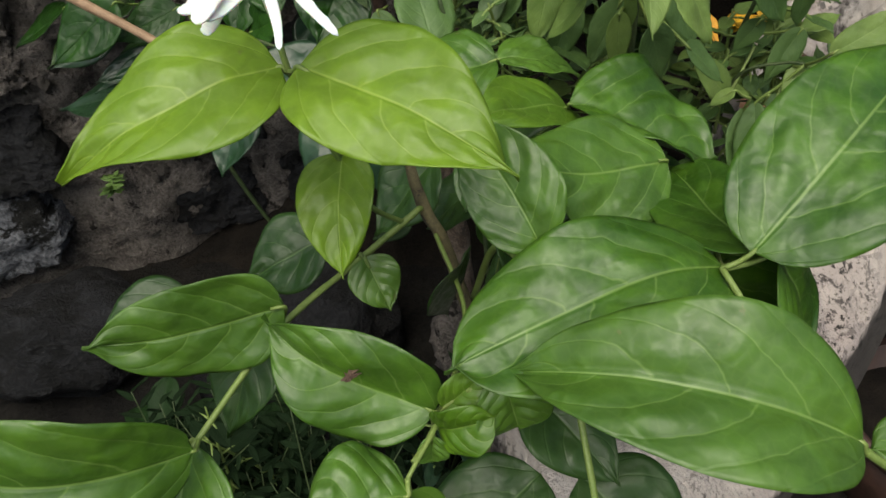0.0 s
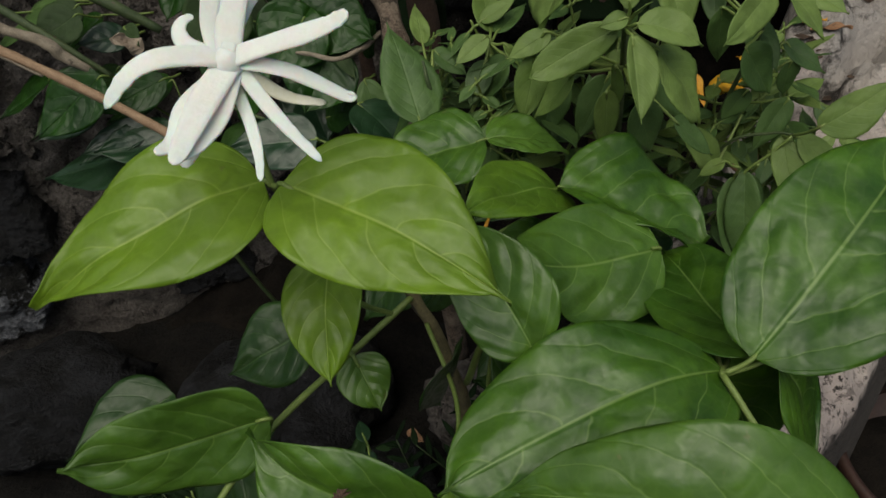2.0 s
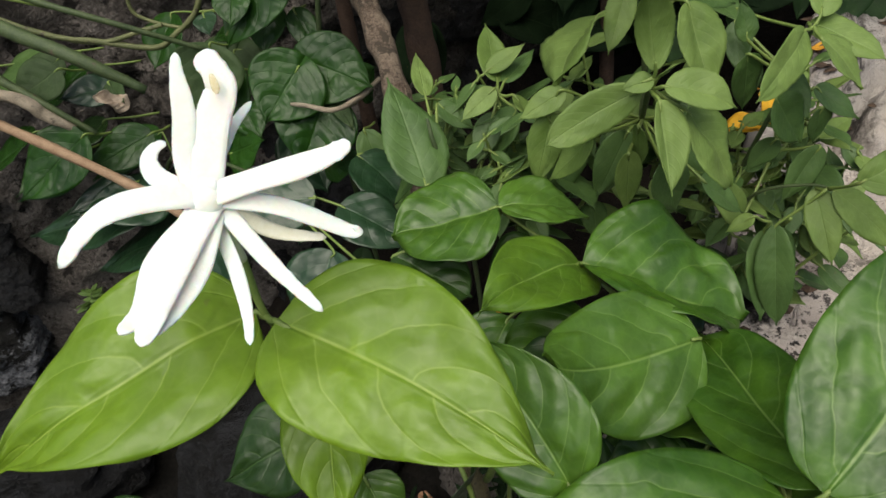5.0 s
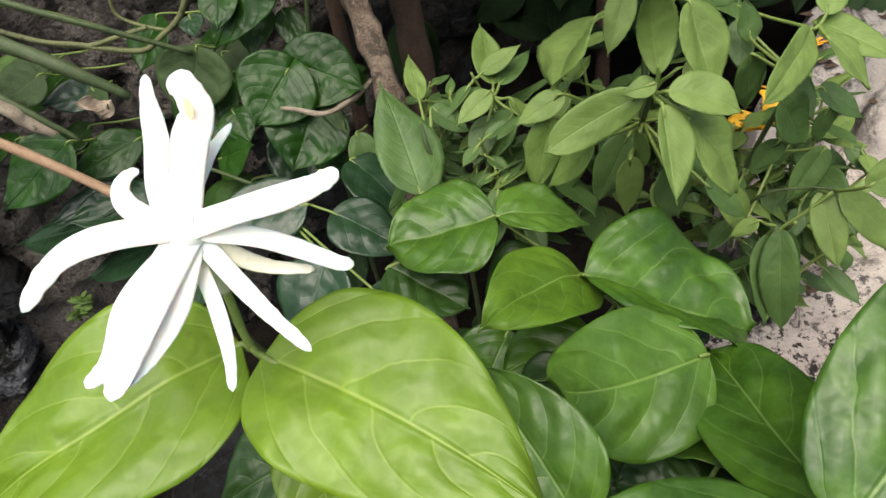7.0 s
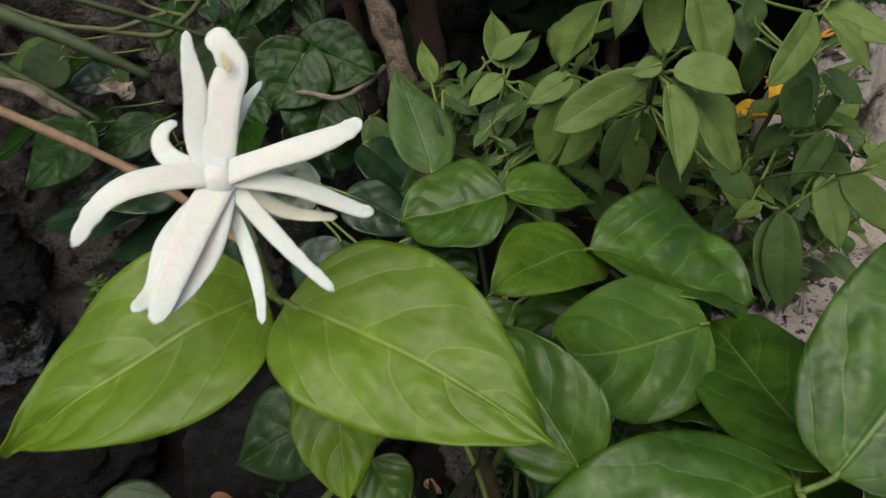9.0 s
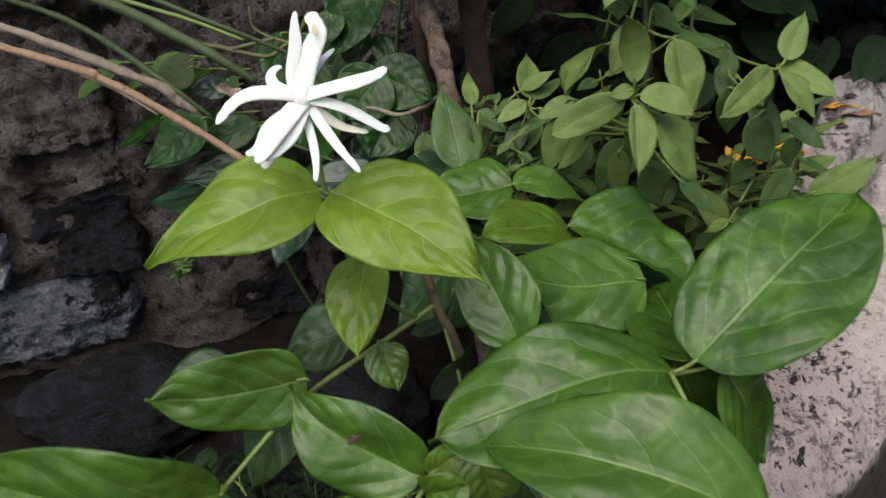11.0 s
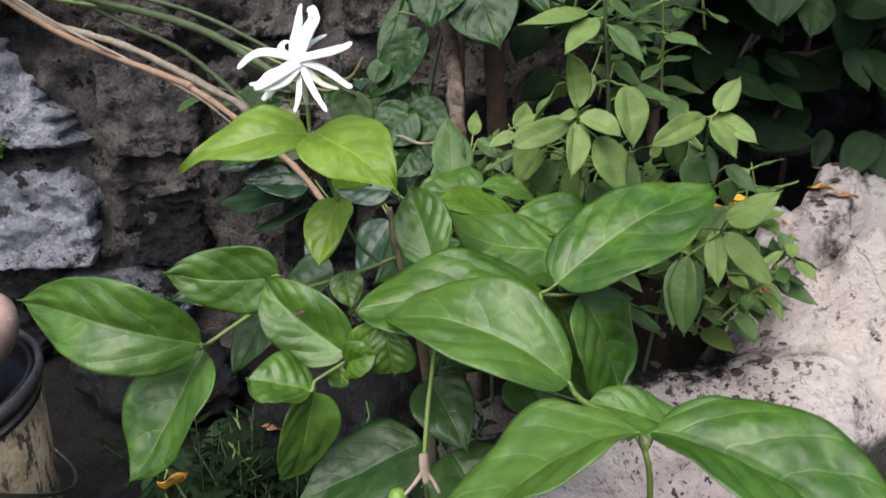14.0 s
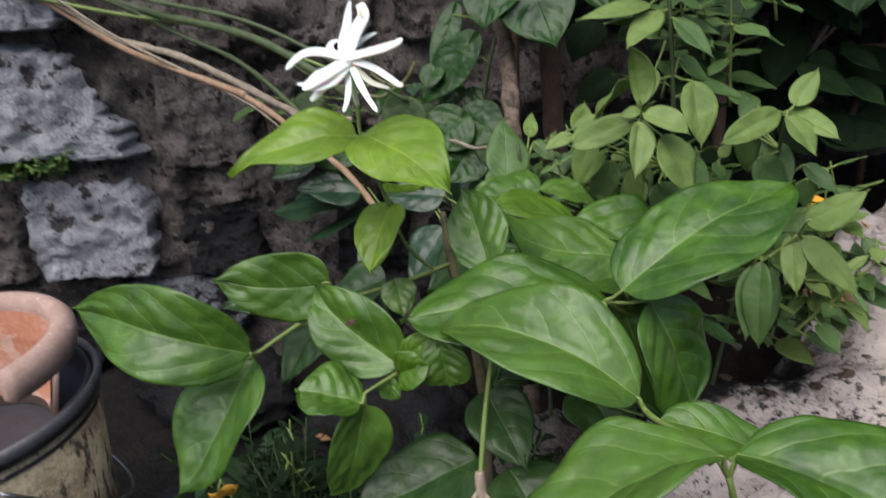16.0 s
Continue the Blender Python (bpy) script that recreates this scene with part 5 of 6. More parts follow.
leaf(vine, (-0.0931, 0.6120, 0.3943), (-0.0402, 0.5900, 0.3726), 0.060, 0, 12, HEART, "glossy heart-shaped leaf puckered between its veins", (-0.0871, 0.6320, 0.3903), face=(-0.2, -0.75, 0.62), **dict(BROAD, quilt=0.018))
leaf(vine, (-0.0827, 0.5920, 0.3635), (-0.1083, 0.5600, 0.3253), 0.070, 0, 12, HEART, "dull rounded dark leaf", (-0.0767, 0.6120, 0.3595), face=(0.1, -0.8, 0.55), **dict(BROAD, quilt=0.03))
leaf(vine, (-0.17, 0.64, 0.385), (-0.19, 0.60, 0.315), 0.06, 15, 6, HEART, "", (-0.09, 0.68, 0.35), face=(-0.1, -0.72, 0.62), **BROAD)
leaf(vine, (-0.10, 0.66, 0.47), (-0.16, 0.64, 0.40), 0.055, 30, 8, HEART, "", (-0.075, 0.655, 0.45), face=(0.1, -0.72, 0.62), **BROAD)
leaf(vine, (-0.13, 0.70, 0.50), (-0.15, 0.66, 0.43), 0.035, 0, 10, HEART, "", (-0.075, 0.66, 0.5), face=(0.1, -0.72, 0.62), **BROAD)
leaf(vine, (-0.035, 0.665, 0.585), (-0.085, 0.60, 0.54), 0.085, 20, 8, HEART, "", (-0.045, 0.67, 0.58), face=(-0.1, -0.72, 0.62), **BROAD)
leaf(vine, (-0.03, 0.665, 0.60), (0.03, 0.60, 0.53), 0.085, -20, 8, HEART, "", (-0.045, 0.67, 0.58), face=(0.1, -0.72, 0.62), **BROAD)
leaf(vine, (-0.018, 0.600, 0.549), (0.022, 0.560, 0.478), 0.085, 0, 8, HEART, "broad dull green heart-shaped leaf", (-0.05, 0.66, 0.56), face=(0.1, -0.8, 0.5), **dict(BROAD, quilt=0.02))
leaf(vine, (-0.049, 0.597, 0.548), (-0.056, 0.555, 0.500), 0.065, 0, 8, HEART, "broad dull green heart-shaped leaf", (-0.05, 0.66, 0.55), face=(-0.1, -0.8, 0.5), **dict(BROAD, quilt=0.02))
leaf(vine, (-0.168, 0.70, 0.375), (-0.20, 0.64, 0.337), 0.07, 0, 6, DULL_LEAF, "large dull rough green leaf", (-0.11, 0.70, 0.36), face=(0.1, -0.6, 0.75), **BROAD)
leaf(vine, (0.05, 0.68, 0.58), (0.07, 0.62, 0.50), 0.08, 0, 8, HEART, "", (-0.03, 0.69, 0.6), face=(-0.1, -0.72, 0.62), **BROAD)

creeper = thing("dark_leaf_creeper", (-0.25, 0.62, FLOOR), "creeper with dark blue-green glossy leaves at the wall", "creeper")
part("stem", tube([(-0.2, 0.66, FLOOR, 0.003), (-0.24, 0.63, 0.12, 0.0026), (-0.26, 0.63, 0.24, 0.0022), (-0.22, 0.60, 0.33, 0.0018), (-0.12, 0.52, 0.34, 0.0014)], 8, 8, 0.2), DARK_STEM, creeper)
DARKS = dict(quilt=0.035, peak=0.4, point=1.2, nu=26, nv=14, veins=4.6, wave=0.03)
leaf(creeper, (-0.25, 0.60, 0.285), (-0.40, 0.63, 0.245), 0.075, 20, 14, BLUE_LEAF, "", (-0.255, 0.63, 0.27), **DARKS)
leaf(creeper, (-0.23, 0.58, 0.27), (-0.335, 0.60, 0.215), 0.07, 10, 14, BLUE_LEAF, "", (-0.255, 0.63, 0.25), **DARKS)
leaf(creeper, (-0.23, 0.585, 0.30), (-0.30, 0.56, 0.31), 0.055, 30, 14, BLUE_LEAF, "", (-0.24, 0.615, 0.3), **DARKS)
leaf(creeper, (-0.09, 0.50, 0.335), (-0.165, 0.50, 0.335), 0.05, 35, 8, BLUE_LEAF, "pale blue-green leaf", (-0.12, 0.52, 0.34), **DARKS)
leaf(creeper, (-0.075, 0.50, 0.325), (-0.02, 0.47, 0.30), 0.05, -10, 8, BLUE_LEAF, "", (-0.12, 0.52, 0.34), **DARKS)
leaf(creeper, (-0.08, 0.46, 0.315), (-0.11, 0.42, 0.265), 0.06, 10, 8, BLUE_LEAF, "", (-0.12, 0.52, 0.33), **DARKS)
leaf(creeper, (-0.19, 0.57, 0.28), (-0.22, 0.53, 0.215), 0.06, 10, 8, BLUE_LEAF, "", (-0.23, 0.605, 0.3), **DARKS)
leaf(creeper, (-0.317, 0.665, 0.336), (-0.39, 0.628, 0.293), 0.052, 10, 10, JASMINE_DARK, "", (-0.25, 0.63, 0.30), **DARKS)
leaf(creeper, (-0.259, 0.59, 0.31), (-0.326, 0.574, 0.291), 0.04, 10, 10, BLUE_LEAF, "", (-0.24, 0.615, 0.3), **DARKS)
leaf(creeper, (-0.239, 0.637, 0.334), (-0.307, 0.614, 0.307), 0.052, 10, 10, HEART, "", (-0.23, 0.62, 0.31), **DARKS)
for b, t, w, m_ in (((-0.33, 0.69, 0.40), (-0.40, 0.665, 0.37), 0.055, HERB_DULL), ((-0.40, 0.68, 0.40), (-0.45, 0.65, 0.37), 0.055, HERB_DULL), ((-0.30, 0.685, 0.385), (-0.345, 0.66, 0.36), 0.045, HEART), ((-0.22, 0.72, 0.41), (-0.245, 0.69, 0.37), 0.05, HEART),
                    ((-0.36, 0.66, 0.34), (-0.42, 0.645, 0.31), 0.05, HEART), ((-0.29, 0.655, 0.345), (-0.33, 0.63, 0.325), 0.04, JASMINE_DARK), ((-0.12, 0.645, 0.32), (-0.10, 0.60, 0.27), 0.065, BLUE_LEAF), ((-0.15, 0.60, 0.30), (-0.21, 0.575, 0.27), 0.055, JASMINE_DARK),
                    ((-0.03, 0.53, 0.31), (0.015, 0.50, 0.27), 0.06, HERB_DULL), ((-0.06, 0.56, 0.33), (-0.02, 0.52, 0.30), 0.055, BLUE_LEAF)):
    leaf(creeper, b, t, w, 5, 10, m_, "", (b[0] + 0.04, b[1] + 0.02, b[2] - 0.01), **dict(DARKS, point=0.9))
leaf(creeper, (-0.05, 0.43, 0.31), (-0.02, 0.40, 0.26), 0.055, -10, 8, BLUE_LEAF, "", (-0.12, 0.52, 0.33), **DARKS)

leaf(creeper, (-0.1666, 0.6250, 0.4138), (-0.1858, 0.6050, 0.3576), 0.062, 0, 12, DULL_LEAF, "dull grey-green lobed leaf with a brown edge", (-0.1566, 0.6450, 0.4018), face=(0.1, -0.72, 0.65), **dict(DARKS, quilt=0.03))
leaf(creeper, (-0.2956, 0.6300, 0.4075), (-0.3341, 0.6100, 0.3928), 0.040, 0, 12, DULL_LEAF, "pale dull green leaf", (-0.2856, 0.6500, 0.3955), face=(0.1, -0.72, 0.65), **dict(DARKS, quilt=0.03))
leaf(creeper, (-0.2739, 0.5800, 0.3713), (-0.3406, 0.5600, 0.3288), 0.052, 0, 12, HEART, "large dark green leaf", (-0.2639, 0.6000, 0.3593), face=(0.1, -0.72, 0.65), **dict(DARKS, quilt=0.03))

leaf(creeper, (-0.125, 0.680, 0.422), (-0.134, 0.655, 0.386), 0.039, 0, 12, HEART, "", (-0.117, 0.700, 0.416), face=(0.05, -0.74, 0.64), **DARKS)
leaf(creeper, (-0.101, 0.665, 0.418), (-0.085, 0.640, 0.383), 0.025, 0, 12, HEART, "", (-0.093, 0.685, 0.412), face=(0.05, -0.74, 0.64), **DARKS)
leaf(creeper, (-0.144, 0.655, 0.444), (-0.148, 0.630, 0.422), 0.032, 0, 12, HEART, "", (-0.136, 0.675, 0.438), face=(0.05, -0.74, 0.64), **BROAD)
leaf(creeper, (-0.150, 0.683, 0.402), (-0.176, 0.658, 0.401), 0.017, 0, 12, HEART, "", (-0.142, 0.703, 0.396), face=(0.05, -0.74, 0.64), **DARKS)
leaf(creeper, (-0.182, 0.683, 0.418), (-0.175, 0.658, 0.407), 0.021, 0, 12, BLUE_LEAF, "", (-0.174, 0.703, 0.412), face=(0.05, -0.74, 0.64), **DARKS)
leaf(creeper, (-0.053, 0.575, 0.344), (-0.036, 0.550, 0.283), 0.028, 0, 12, HERB_DULL, "smooth green leaf", (-0.045, 0.595, 0.338), face=(0.05, -0.74, 0.64), **DARKS)
leaf(creeper, (-0.075, 0.595, 0.367), (-0.060, 0.570, 0.347), 0.014, 0, 12, DULL_LEAF, "small pale green leaf", (-0.067, 0.615, 0.361), face=(0.05, -0.74, 0.64), **DARKS)
leaf(creeper, (-0.301, 0.615, 0.339), (-0.363, 0.590, 0.311), 0.046, 0, 12, BLUE_LEAF, "large dark green leaf", (-0.293, 0.635, 0.333), face=(0.05, -0.74, 0.64), **DARKS)
leaf(creeper, (-0.271, 0.655, 0.375), (-0.310, 0.630, 0.381), 0.030, 0, 12, BLUE_LEAF, "", (-0.263, 0.675, 0.369), face=(0.05, -0.74, 0.64), **DARKS)
leaf(creeper, (-0.235, 0.610, 0.349), (-0.294, 0.585, 0.333), 0.038, 0, 12, HEART, "puckered dark green leaf", (-0.227, 0.630, 0.343), face=(0.05, -0.74, 0.64), **DARKS)
leaf(creeper, (-0.257, 0.590, 0.315), (-0.315, 0.565, 0.306), 0.031, 0, 12, BLUE_LEAF, "", (-0.249, 0.610, 0.309), face=(0.05, -0.74, 0.64), **DARKS)
leaf(creeper, (-0.308, 0.665, 0.404), (-0.342, 0.640, 0.388), 0.032, 0, 12, DULL_LEAF, "pale dull green leaf", (-0.300, 0.685, 0.398), face=(0.05, -0.74, 0.64), **DARKS)
leaf(creeper, (-0.248, 0.600, 0.403), (-0.231, 0.575, 0.395), 0.018, 0, 12, DULL_LEAF, "small yellowish leaf", (-0.240, 0.620, 0.397), face=(0.05, -0.74, 0.64), **DARKS)
leaf(creeper, (-0.154, 0.615, 0.360), (-0.141, 0.590, 0.340), 0.035, 0, 12, HEART, "", (-0.146, 0.635, 0.354), face=(0.05, -0.74, 0.64), **DARKS)
leaf(creeper, (-0.177, 0.605, 0.321), (-0.136, 0.580, 0.344), 0.045, 0, 12, HEART, "", (-0.169, 0.625, 0.315), face=(0.05, -0.74, 0.64), **DARKS)
leaf(creeper, (-0.060, 0.655, 0.341), (-0.039, 0.630, 0.371), 0.040, 0, 12, HEART, "", (-0.052, 0.675, 0.335), face=(0.05, -0.74, 0.64), **DARKS)
leaf(creeper, (-0.100, 0.615, 0.289), (-0.060, 0.590, 0.310), 0.036, 0, 12, HEART, "", (-0.092, 0.635, 0.283), face=(0.05, -0.74, 0.64), **DARKS)

backshrub = thing("dark_shrub", (0.5, 0.9, 0.1), "dense dark green shrub in the shade by the wall", "shrub")
for x, y, zz in ((0.42, 0.92, 0.1), (0.56, 0.95, 0.1), (0.3, 0.9, 0.1), (0.7, 0.98, 0.1), (0.16, 0.86, 0.1)):
    part("stem", tube([(x, y, zz, 0.005), (x + rng.uniform(-0.03, 0.03), y - 0.02, 0.45, 0.004), (x + rng.uniform(-0.05, 0.05), y - 0.05, 0.8, 0.003)], 8, 6, 0.3), BROWN_BARK, backshrub)
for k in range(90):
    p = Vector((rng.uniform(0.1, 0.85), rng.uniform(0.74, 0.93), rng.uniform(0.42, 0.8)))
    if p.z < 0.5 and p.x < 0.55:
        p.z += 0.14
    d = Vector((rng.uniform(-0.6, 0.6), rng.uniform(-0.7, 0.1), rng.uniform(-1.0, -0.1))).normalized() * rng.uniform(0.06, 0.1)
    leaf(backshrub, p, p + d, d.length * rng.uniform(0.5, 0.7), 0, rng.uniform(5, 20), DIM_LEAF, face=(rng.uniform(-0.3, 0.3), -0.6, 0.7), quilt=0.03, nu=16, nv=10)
for k in range(240):  # an unseen crown leaning out from the wall, added to cast shade
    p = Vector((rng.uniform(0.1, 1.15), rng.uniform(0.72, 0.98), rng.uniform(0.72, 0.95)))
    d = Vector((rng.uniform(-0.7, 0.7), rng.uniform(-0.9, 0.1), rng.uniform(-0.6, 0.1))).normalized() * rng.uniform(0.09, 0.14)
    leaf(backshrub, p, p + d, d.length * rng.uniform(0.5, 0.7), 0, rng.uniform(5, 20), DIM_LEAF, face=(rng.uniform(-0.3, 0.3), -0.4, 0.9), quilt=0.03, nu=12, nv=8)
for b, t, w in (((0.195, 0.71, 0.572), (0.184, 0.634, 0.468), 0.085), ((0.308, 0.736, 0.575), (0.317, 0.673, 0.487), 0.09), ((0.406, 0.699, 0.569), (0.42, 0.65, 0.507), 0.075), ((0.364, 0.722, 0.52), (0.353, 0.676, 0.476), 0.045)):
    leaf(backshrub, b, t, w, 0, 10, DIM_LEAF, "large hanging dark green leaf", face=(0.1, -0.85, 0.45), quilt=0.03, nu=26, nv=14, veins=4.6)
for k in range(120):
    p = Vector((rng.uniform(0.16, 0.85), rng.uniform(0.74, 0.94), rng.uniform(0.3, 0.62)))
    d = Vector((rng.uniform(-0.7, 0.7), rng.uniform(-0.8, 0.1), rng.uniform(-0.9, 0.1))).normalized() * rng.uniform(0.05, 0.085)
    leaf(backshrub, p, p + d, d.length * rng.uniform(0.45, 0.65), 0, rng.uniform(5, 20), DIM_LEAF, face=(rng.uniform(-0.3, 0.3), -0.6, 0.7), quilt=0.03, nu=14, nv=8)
# Shade-coloured leaves, added to darken the wall behind the herbs.
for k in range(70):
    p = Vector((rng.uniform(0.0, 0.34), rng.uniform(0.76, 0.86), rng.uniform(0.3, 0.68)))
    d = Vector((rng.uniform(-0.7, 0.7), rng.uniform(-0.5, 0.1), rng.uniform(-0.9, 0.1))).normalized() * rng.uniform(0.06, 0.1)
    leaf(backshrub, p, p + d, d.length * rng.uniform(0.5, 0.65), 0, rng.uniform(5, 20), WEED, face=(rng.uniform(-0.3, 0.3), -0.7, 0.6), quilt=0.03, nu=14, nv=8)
for k in range(26):
    p = Vector((rng.uniform(-0.2, 0.6), rng.uniform(0.62, 0.8), 0.0))
    p.z = bank_height(p.x, p.y) + rng.uniform(0.06, 0.2)
    d = Vector((rng.uniform(-0.7, 0.7), rng.uniform(-0.8, 0.1), rng.uniform(-0.5, 0.2))).normalized() * rng.uniform(0.04, 0.07)
    leaf(backshrub, p, p + d, d.length * 0.55, 0, rng.uniform(5, 20), rng.choice((JASMINE_DARK, DIM_LEAF, BLUE_LEAF)), face=(rng.uniform(-0.3, 0.3), -0.5, 0.8), quilt=0.03, nu=16, nv=10)

# leaves of the jasmine deep in the bush, with their shade put into the colour
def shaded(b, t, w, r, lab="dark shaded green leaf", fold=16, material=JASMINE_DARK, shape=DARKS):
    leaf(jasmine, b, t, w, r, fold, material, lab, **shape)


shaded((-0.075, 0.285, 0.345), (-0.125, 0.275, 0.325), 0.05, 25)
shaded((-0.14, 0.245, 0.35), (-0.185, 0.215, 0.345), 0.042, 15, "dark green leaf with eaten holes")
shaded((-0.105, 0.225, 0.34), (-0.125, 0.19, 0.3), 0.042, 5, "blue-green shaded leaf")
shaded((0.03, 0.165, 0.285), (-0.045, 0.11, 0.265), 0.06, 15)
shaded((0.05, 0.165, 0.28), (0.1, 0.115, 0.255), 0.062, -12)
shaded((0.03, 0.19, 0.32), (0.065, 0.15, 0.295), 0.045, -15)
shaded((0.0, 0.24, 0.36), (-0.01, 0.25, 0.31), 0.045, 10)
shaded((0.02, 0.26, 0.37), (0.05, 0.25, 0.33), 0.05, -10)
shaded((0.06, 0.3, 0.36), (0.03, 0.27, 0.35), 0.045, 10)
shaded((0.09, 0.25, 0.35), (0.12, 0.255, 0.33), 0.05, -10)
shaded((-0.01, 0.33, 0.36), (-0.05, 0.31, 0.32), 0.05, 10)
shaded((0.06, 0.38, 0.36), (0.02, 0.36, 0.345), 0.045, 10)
leaf(jasmine, (-0.0160, 0.1570, 0.3495), (0.0090, 0.1480, 0.3665), (0.0135, 0.0125), 40, (38, 30), JASMINE_MID, "small curled glossy yellow-green leaf", (-0.026, 0.140, 0.350), face=(-0.1, -0.85, 0.5), arch=0.18, **dict(CRINKLED, peak=0.5, point=0.7))
leaf(jasmine, (0.0120, 0.1590, 0.3790), (0.0180, 0.1520, 0.3490), (0.0165, 0.0165), 0, (16, 16), JASMINE, "small round dull green leaf", (-0.002, 0.158, 0.370), face=(0.1, -0.85, 0.5), arch=0.12, **dict(CRINKLED, peak=0.5, point=0.6))
leaf(jasmine, (-0.0120, 0.1560, 0.3620), (0.0060, 0.1600, 0.3780), (0.0090, 0.0090), 10, (30, 30), JASMINE_MID, "small curled green leaf", (-0.016, 0.157, 0.3495), face=(-0.1, -0.8, 0.6), **dict(CRINKLED, peak=0.45, point=0.8))
leaf(jasmine, (-0.0180, 0.1500, 0.3520), (-0.0190, 0.1470, 0.3370), (0.0075, 0.0075), 0, (30, 30), JASMINE, "small curled green leaf", (-0.026, 0.140, 0.350), face=(0.1, -0.85, 0.4), **dict(CRINKLED, peak=0.5, point=0.6))

# ---------------------------------------------------------------- trunks and twigs
def stick(name, points, material, label, category, rough=0.25, sides=10, group=""):
    return tagged(part(name, tube(points, sides, 10, rough), material, None, label), category=category, group=group)


stick("trunk", [(0.015, 0.72, 0.0, 0.016), (0.006, 0.68, 0.3, 0.014), (-0.003, 0.66, 0.5, 0.0125), (-0.015, 0.68, 0.9, 0.012)], BROWN_BARK, "slim reddish-brown shrub trunk", "trunk", group="slim trunks by the wall")
stick("trunk", [(0.005, 0.50, 0.05, 0.011), (-0.012, 0.51, 0.33, 0.0095), (-0.022, 0.535, 0.415, 0.0095), (-0.045, 0.62, 0.47, 0.009), (-0.075, 0.70, 0.56, 0.009), (-0.08, 0.74, 0.9, 0.008)], PALE_BARK, "slim trunk with pale flaking bark", "trunk", 0.45, group="slim trunks by the wall")
stick("trunk", [(-0.06, 0.80, 0.0, 0.009), (-0.07, 0.78, 0.4, 0.008), (-0.06, 0.79, 0.9, 0.007)], BROWN_BARK, "slim reddish-brown shrub trunk", "trunk", group="slim trunks by the wall")
stick("trunk", [(0.215, 0.80, 0.1, 0.009), (0.2, 0.77, 0.4, 0.008), (0.185, 0.78, 0.9, 0.007)], BROWN_BARK, "slim reddish-brown shrub trunk", "trunk", group="slim trunks by the wall")
stick("trunk", [(0.235, 0.86, 0.1, 0.006), (0.225, 0.84, 0.45, 0.005), (0.22, 0.84, 0.9, 0.004)], BROWN_BARK, "thin grey-brown shrub stem", "trunk", group="slim trunks by the wall")

stick("dry_twig", [(-0.804, 0.575, 0.645, 0.0042), (-0.689, 0.620, 0.546, 0.0042), (-0.598, 0.635, 0.482, 0.0042), (-0.47, 0.59, 0.455, 0.004), (-0.355, 0.546, 0.436, 0.0046), (-0.345, 0.542, 0.432, 0.0038), (-0.294, 0.529, 0.407, 0.0038), (-0.2, 0.49, 0.36, 0.0036), (-0.15, 0.463, 0.32, 0.0034)], TAN_TWIG, "long bare tan twig leaning on the wall", "twig", 0.25, group="twigs against the wall")
stick("dry_twig", [(-0.761, 0.59, 0.621, 0.0044), (-0.674, 0.622, 0.545, 0.0044), (-0.605, 0.640, 0.491, 0.0044), (-0.473, 0.614, 0.465, 0.0046), (-0.326, 0.589, 0.409, 0.005), (-0.30, 0.587, 0.39, 0.006), (-0.283, 0.586, 0.374, 0.003)], GREY_TWIG, "bare weathered grey twig leaning on the wall", "twig", 0.5, group="twigs against the wall")
stick("dry_twig", [(-0.70, 0.60, 0.585, 0.002), (-0.58, 0.61, 0.50, 0.002), (-0.45, 0.585, 0.452, 0.002), (-0.36, 0.57, 0.415, 0.0018), (-0.31, 0.56, 0.385, 0.0012)], GREY_TWIG, "thin brittle brown twig beside the canes", "twig", 0.5, group="twigs against the wall")
stick("green_cane", [(-0.732, 0.60, 0.599, 0.0045), (-0.634, 0.632, 0.556, 0.0045), (-0.545, 0.655, 0.521, 0.0048), (-0.350, 0.577, 0.497, 0.005), (-0.240, 0.528, 0.462, 0.0048), (-0.190, 0.526, 0.425, 0.003)], DARK_STEM, "long green cane leaning on the wall", "cane", 0.2, group="twigs against the wall")
stick("green_cane", [(-0.734, 0.60, 0.592, 0.0032), (-0.601, 0.64, 0.540, 0.0034), (-0.514, 0.665, 0.489, 0.0034), (-0.413, 0.645, 0.454, 0.0034), (-0.313, 0.593, 0.408, 0.0032), (-0.269, 0.587, 0.367, 0.002)], DARK_STEM, "thin dark green cane with small thorns", "cane", 0.4, group="twigs against the wall")
stick("green_cane", [(-0.744, 0.598, 0.564, 0.003), (-0.604, 0.64, 0.525, 0.003), (-0.460, 0.68, 0.493, 0.003), (-0.333, 0.70, 0.443, 0.0025), (-0.26, 0.70, 0.41, 0.002)], GREEN_STEM, "long green cane leaning on the wall", "cane", 0.2, group="twigs against the wall")
stick("green_cane", [(-0.72, 0.60, 0.61, 0.003), (-0.56, 0.64, 0.545, 0.003), (-0.38, 0.62, 0.51, 0.003), (-0.25, 0.60, 0.46, 0.0025), (-0.17, 0.62, 0.41, 0.002)], DARK_STEM, "long green cane leaning on the wall", "cane", 0.2, group="twigs against the wall")
stick("dry_twig", [(-0.106, 0.577, 0.374, 0.0012), (-0.095, 0.572, 0.374, 0.0018), (-0.072, 0.570, 0.368, 0.002), (-0.05, 0.592, 0.366, 0.0022), (-0.035, 0.61, 0.37, 0.002)], GREY_TWIG, "short broken grey twig", "twig", 0.5)
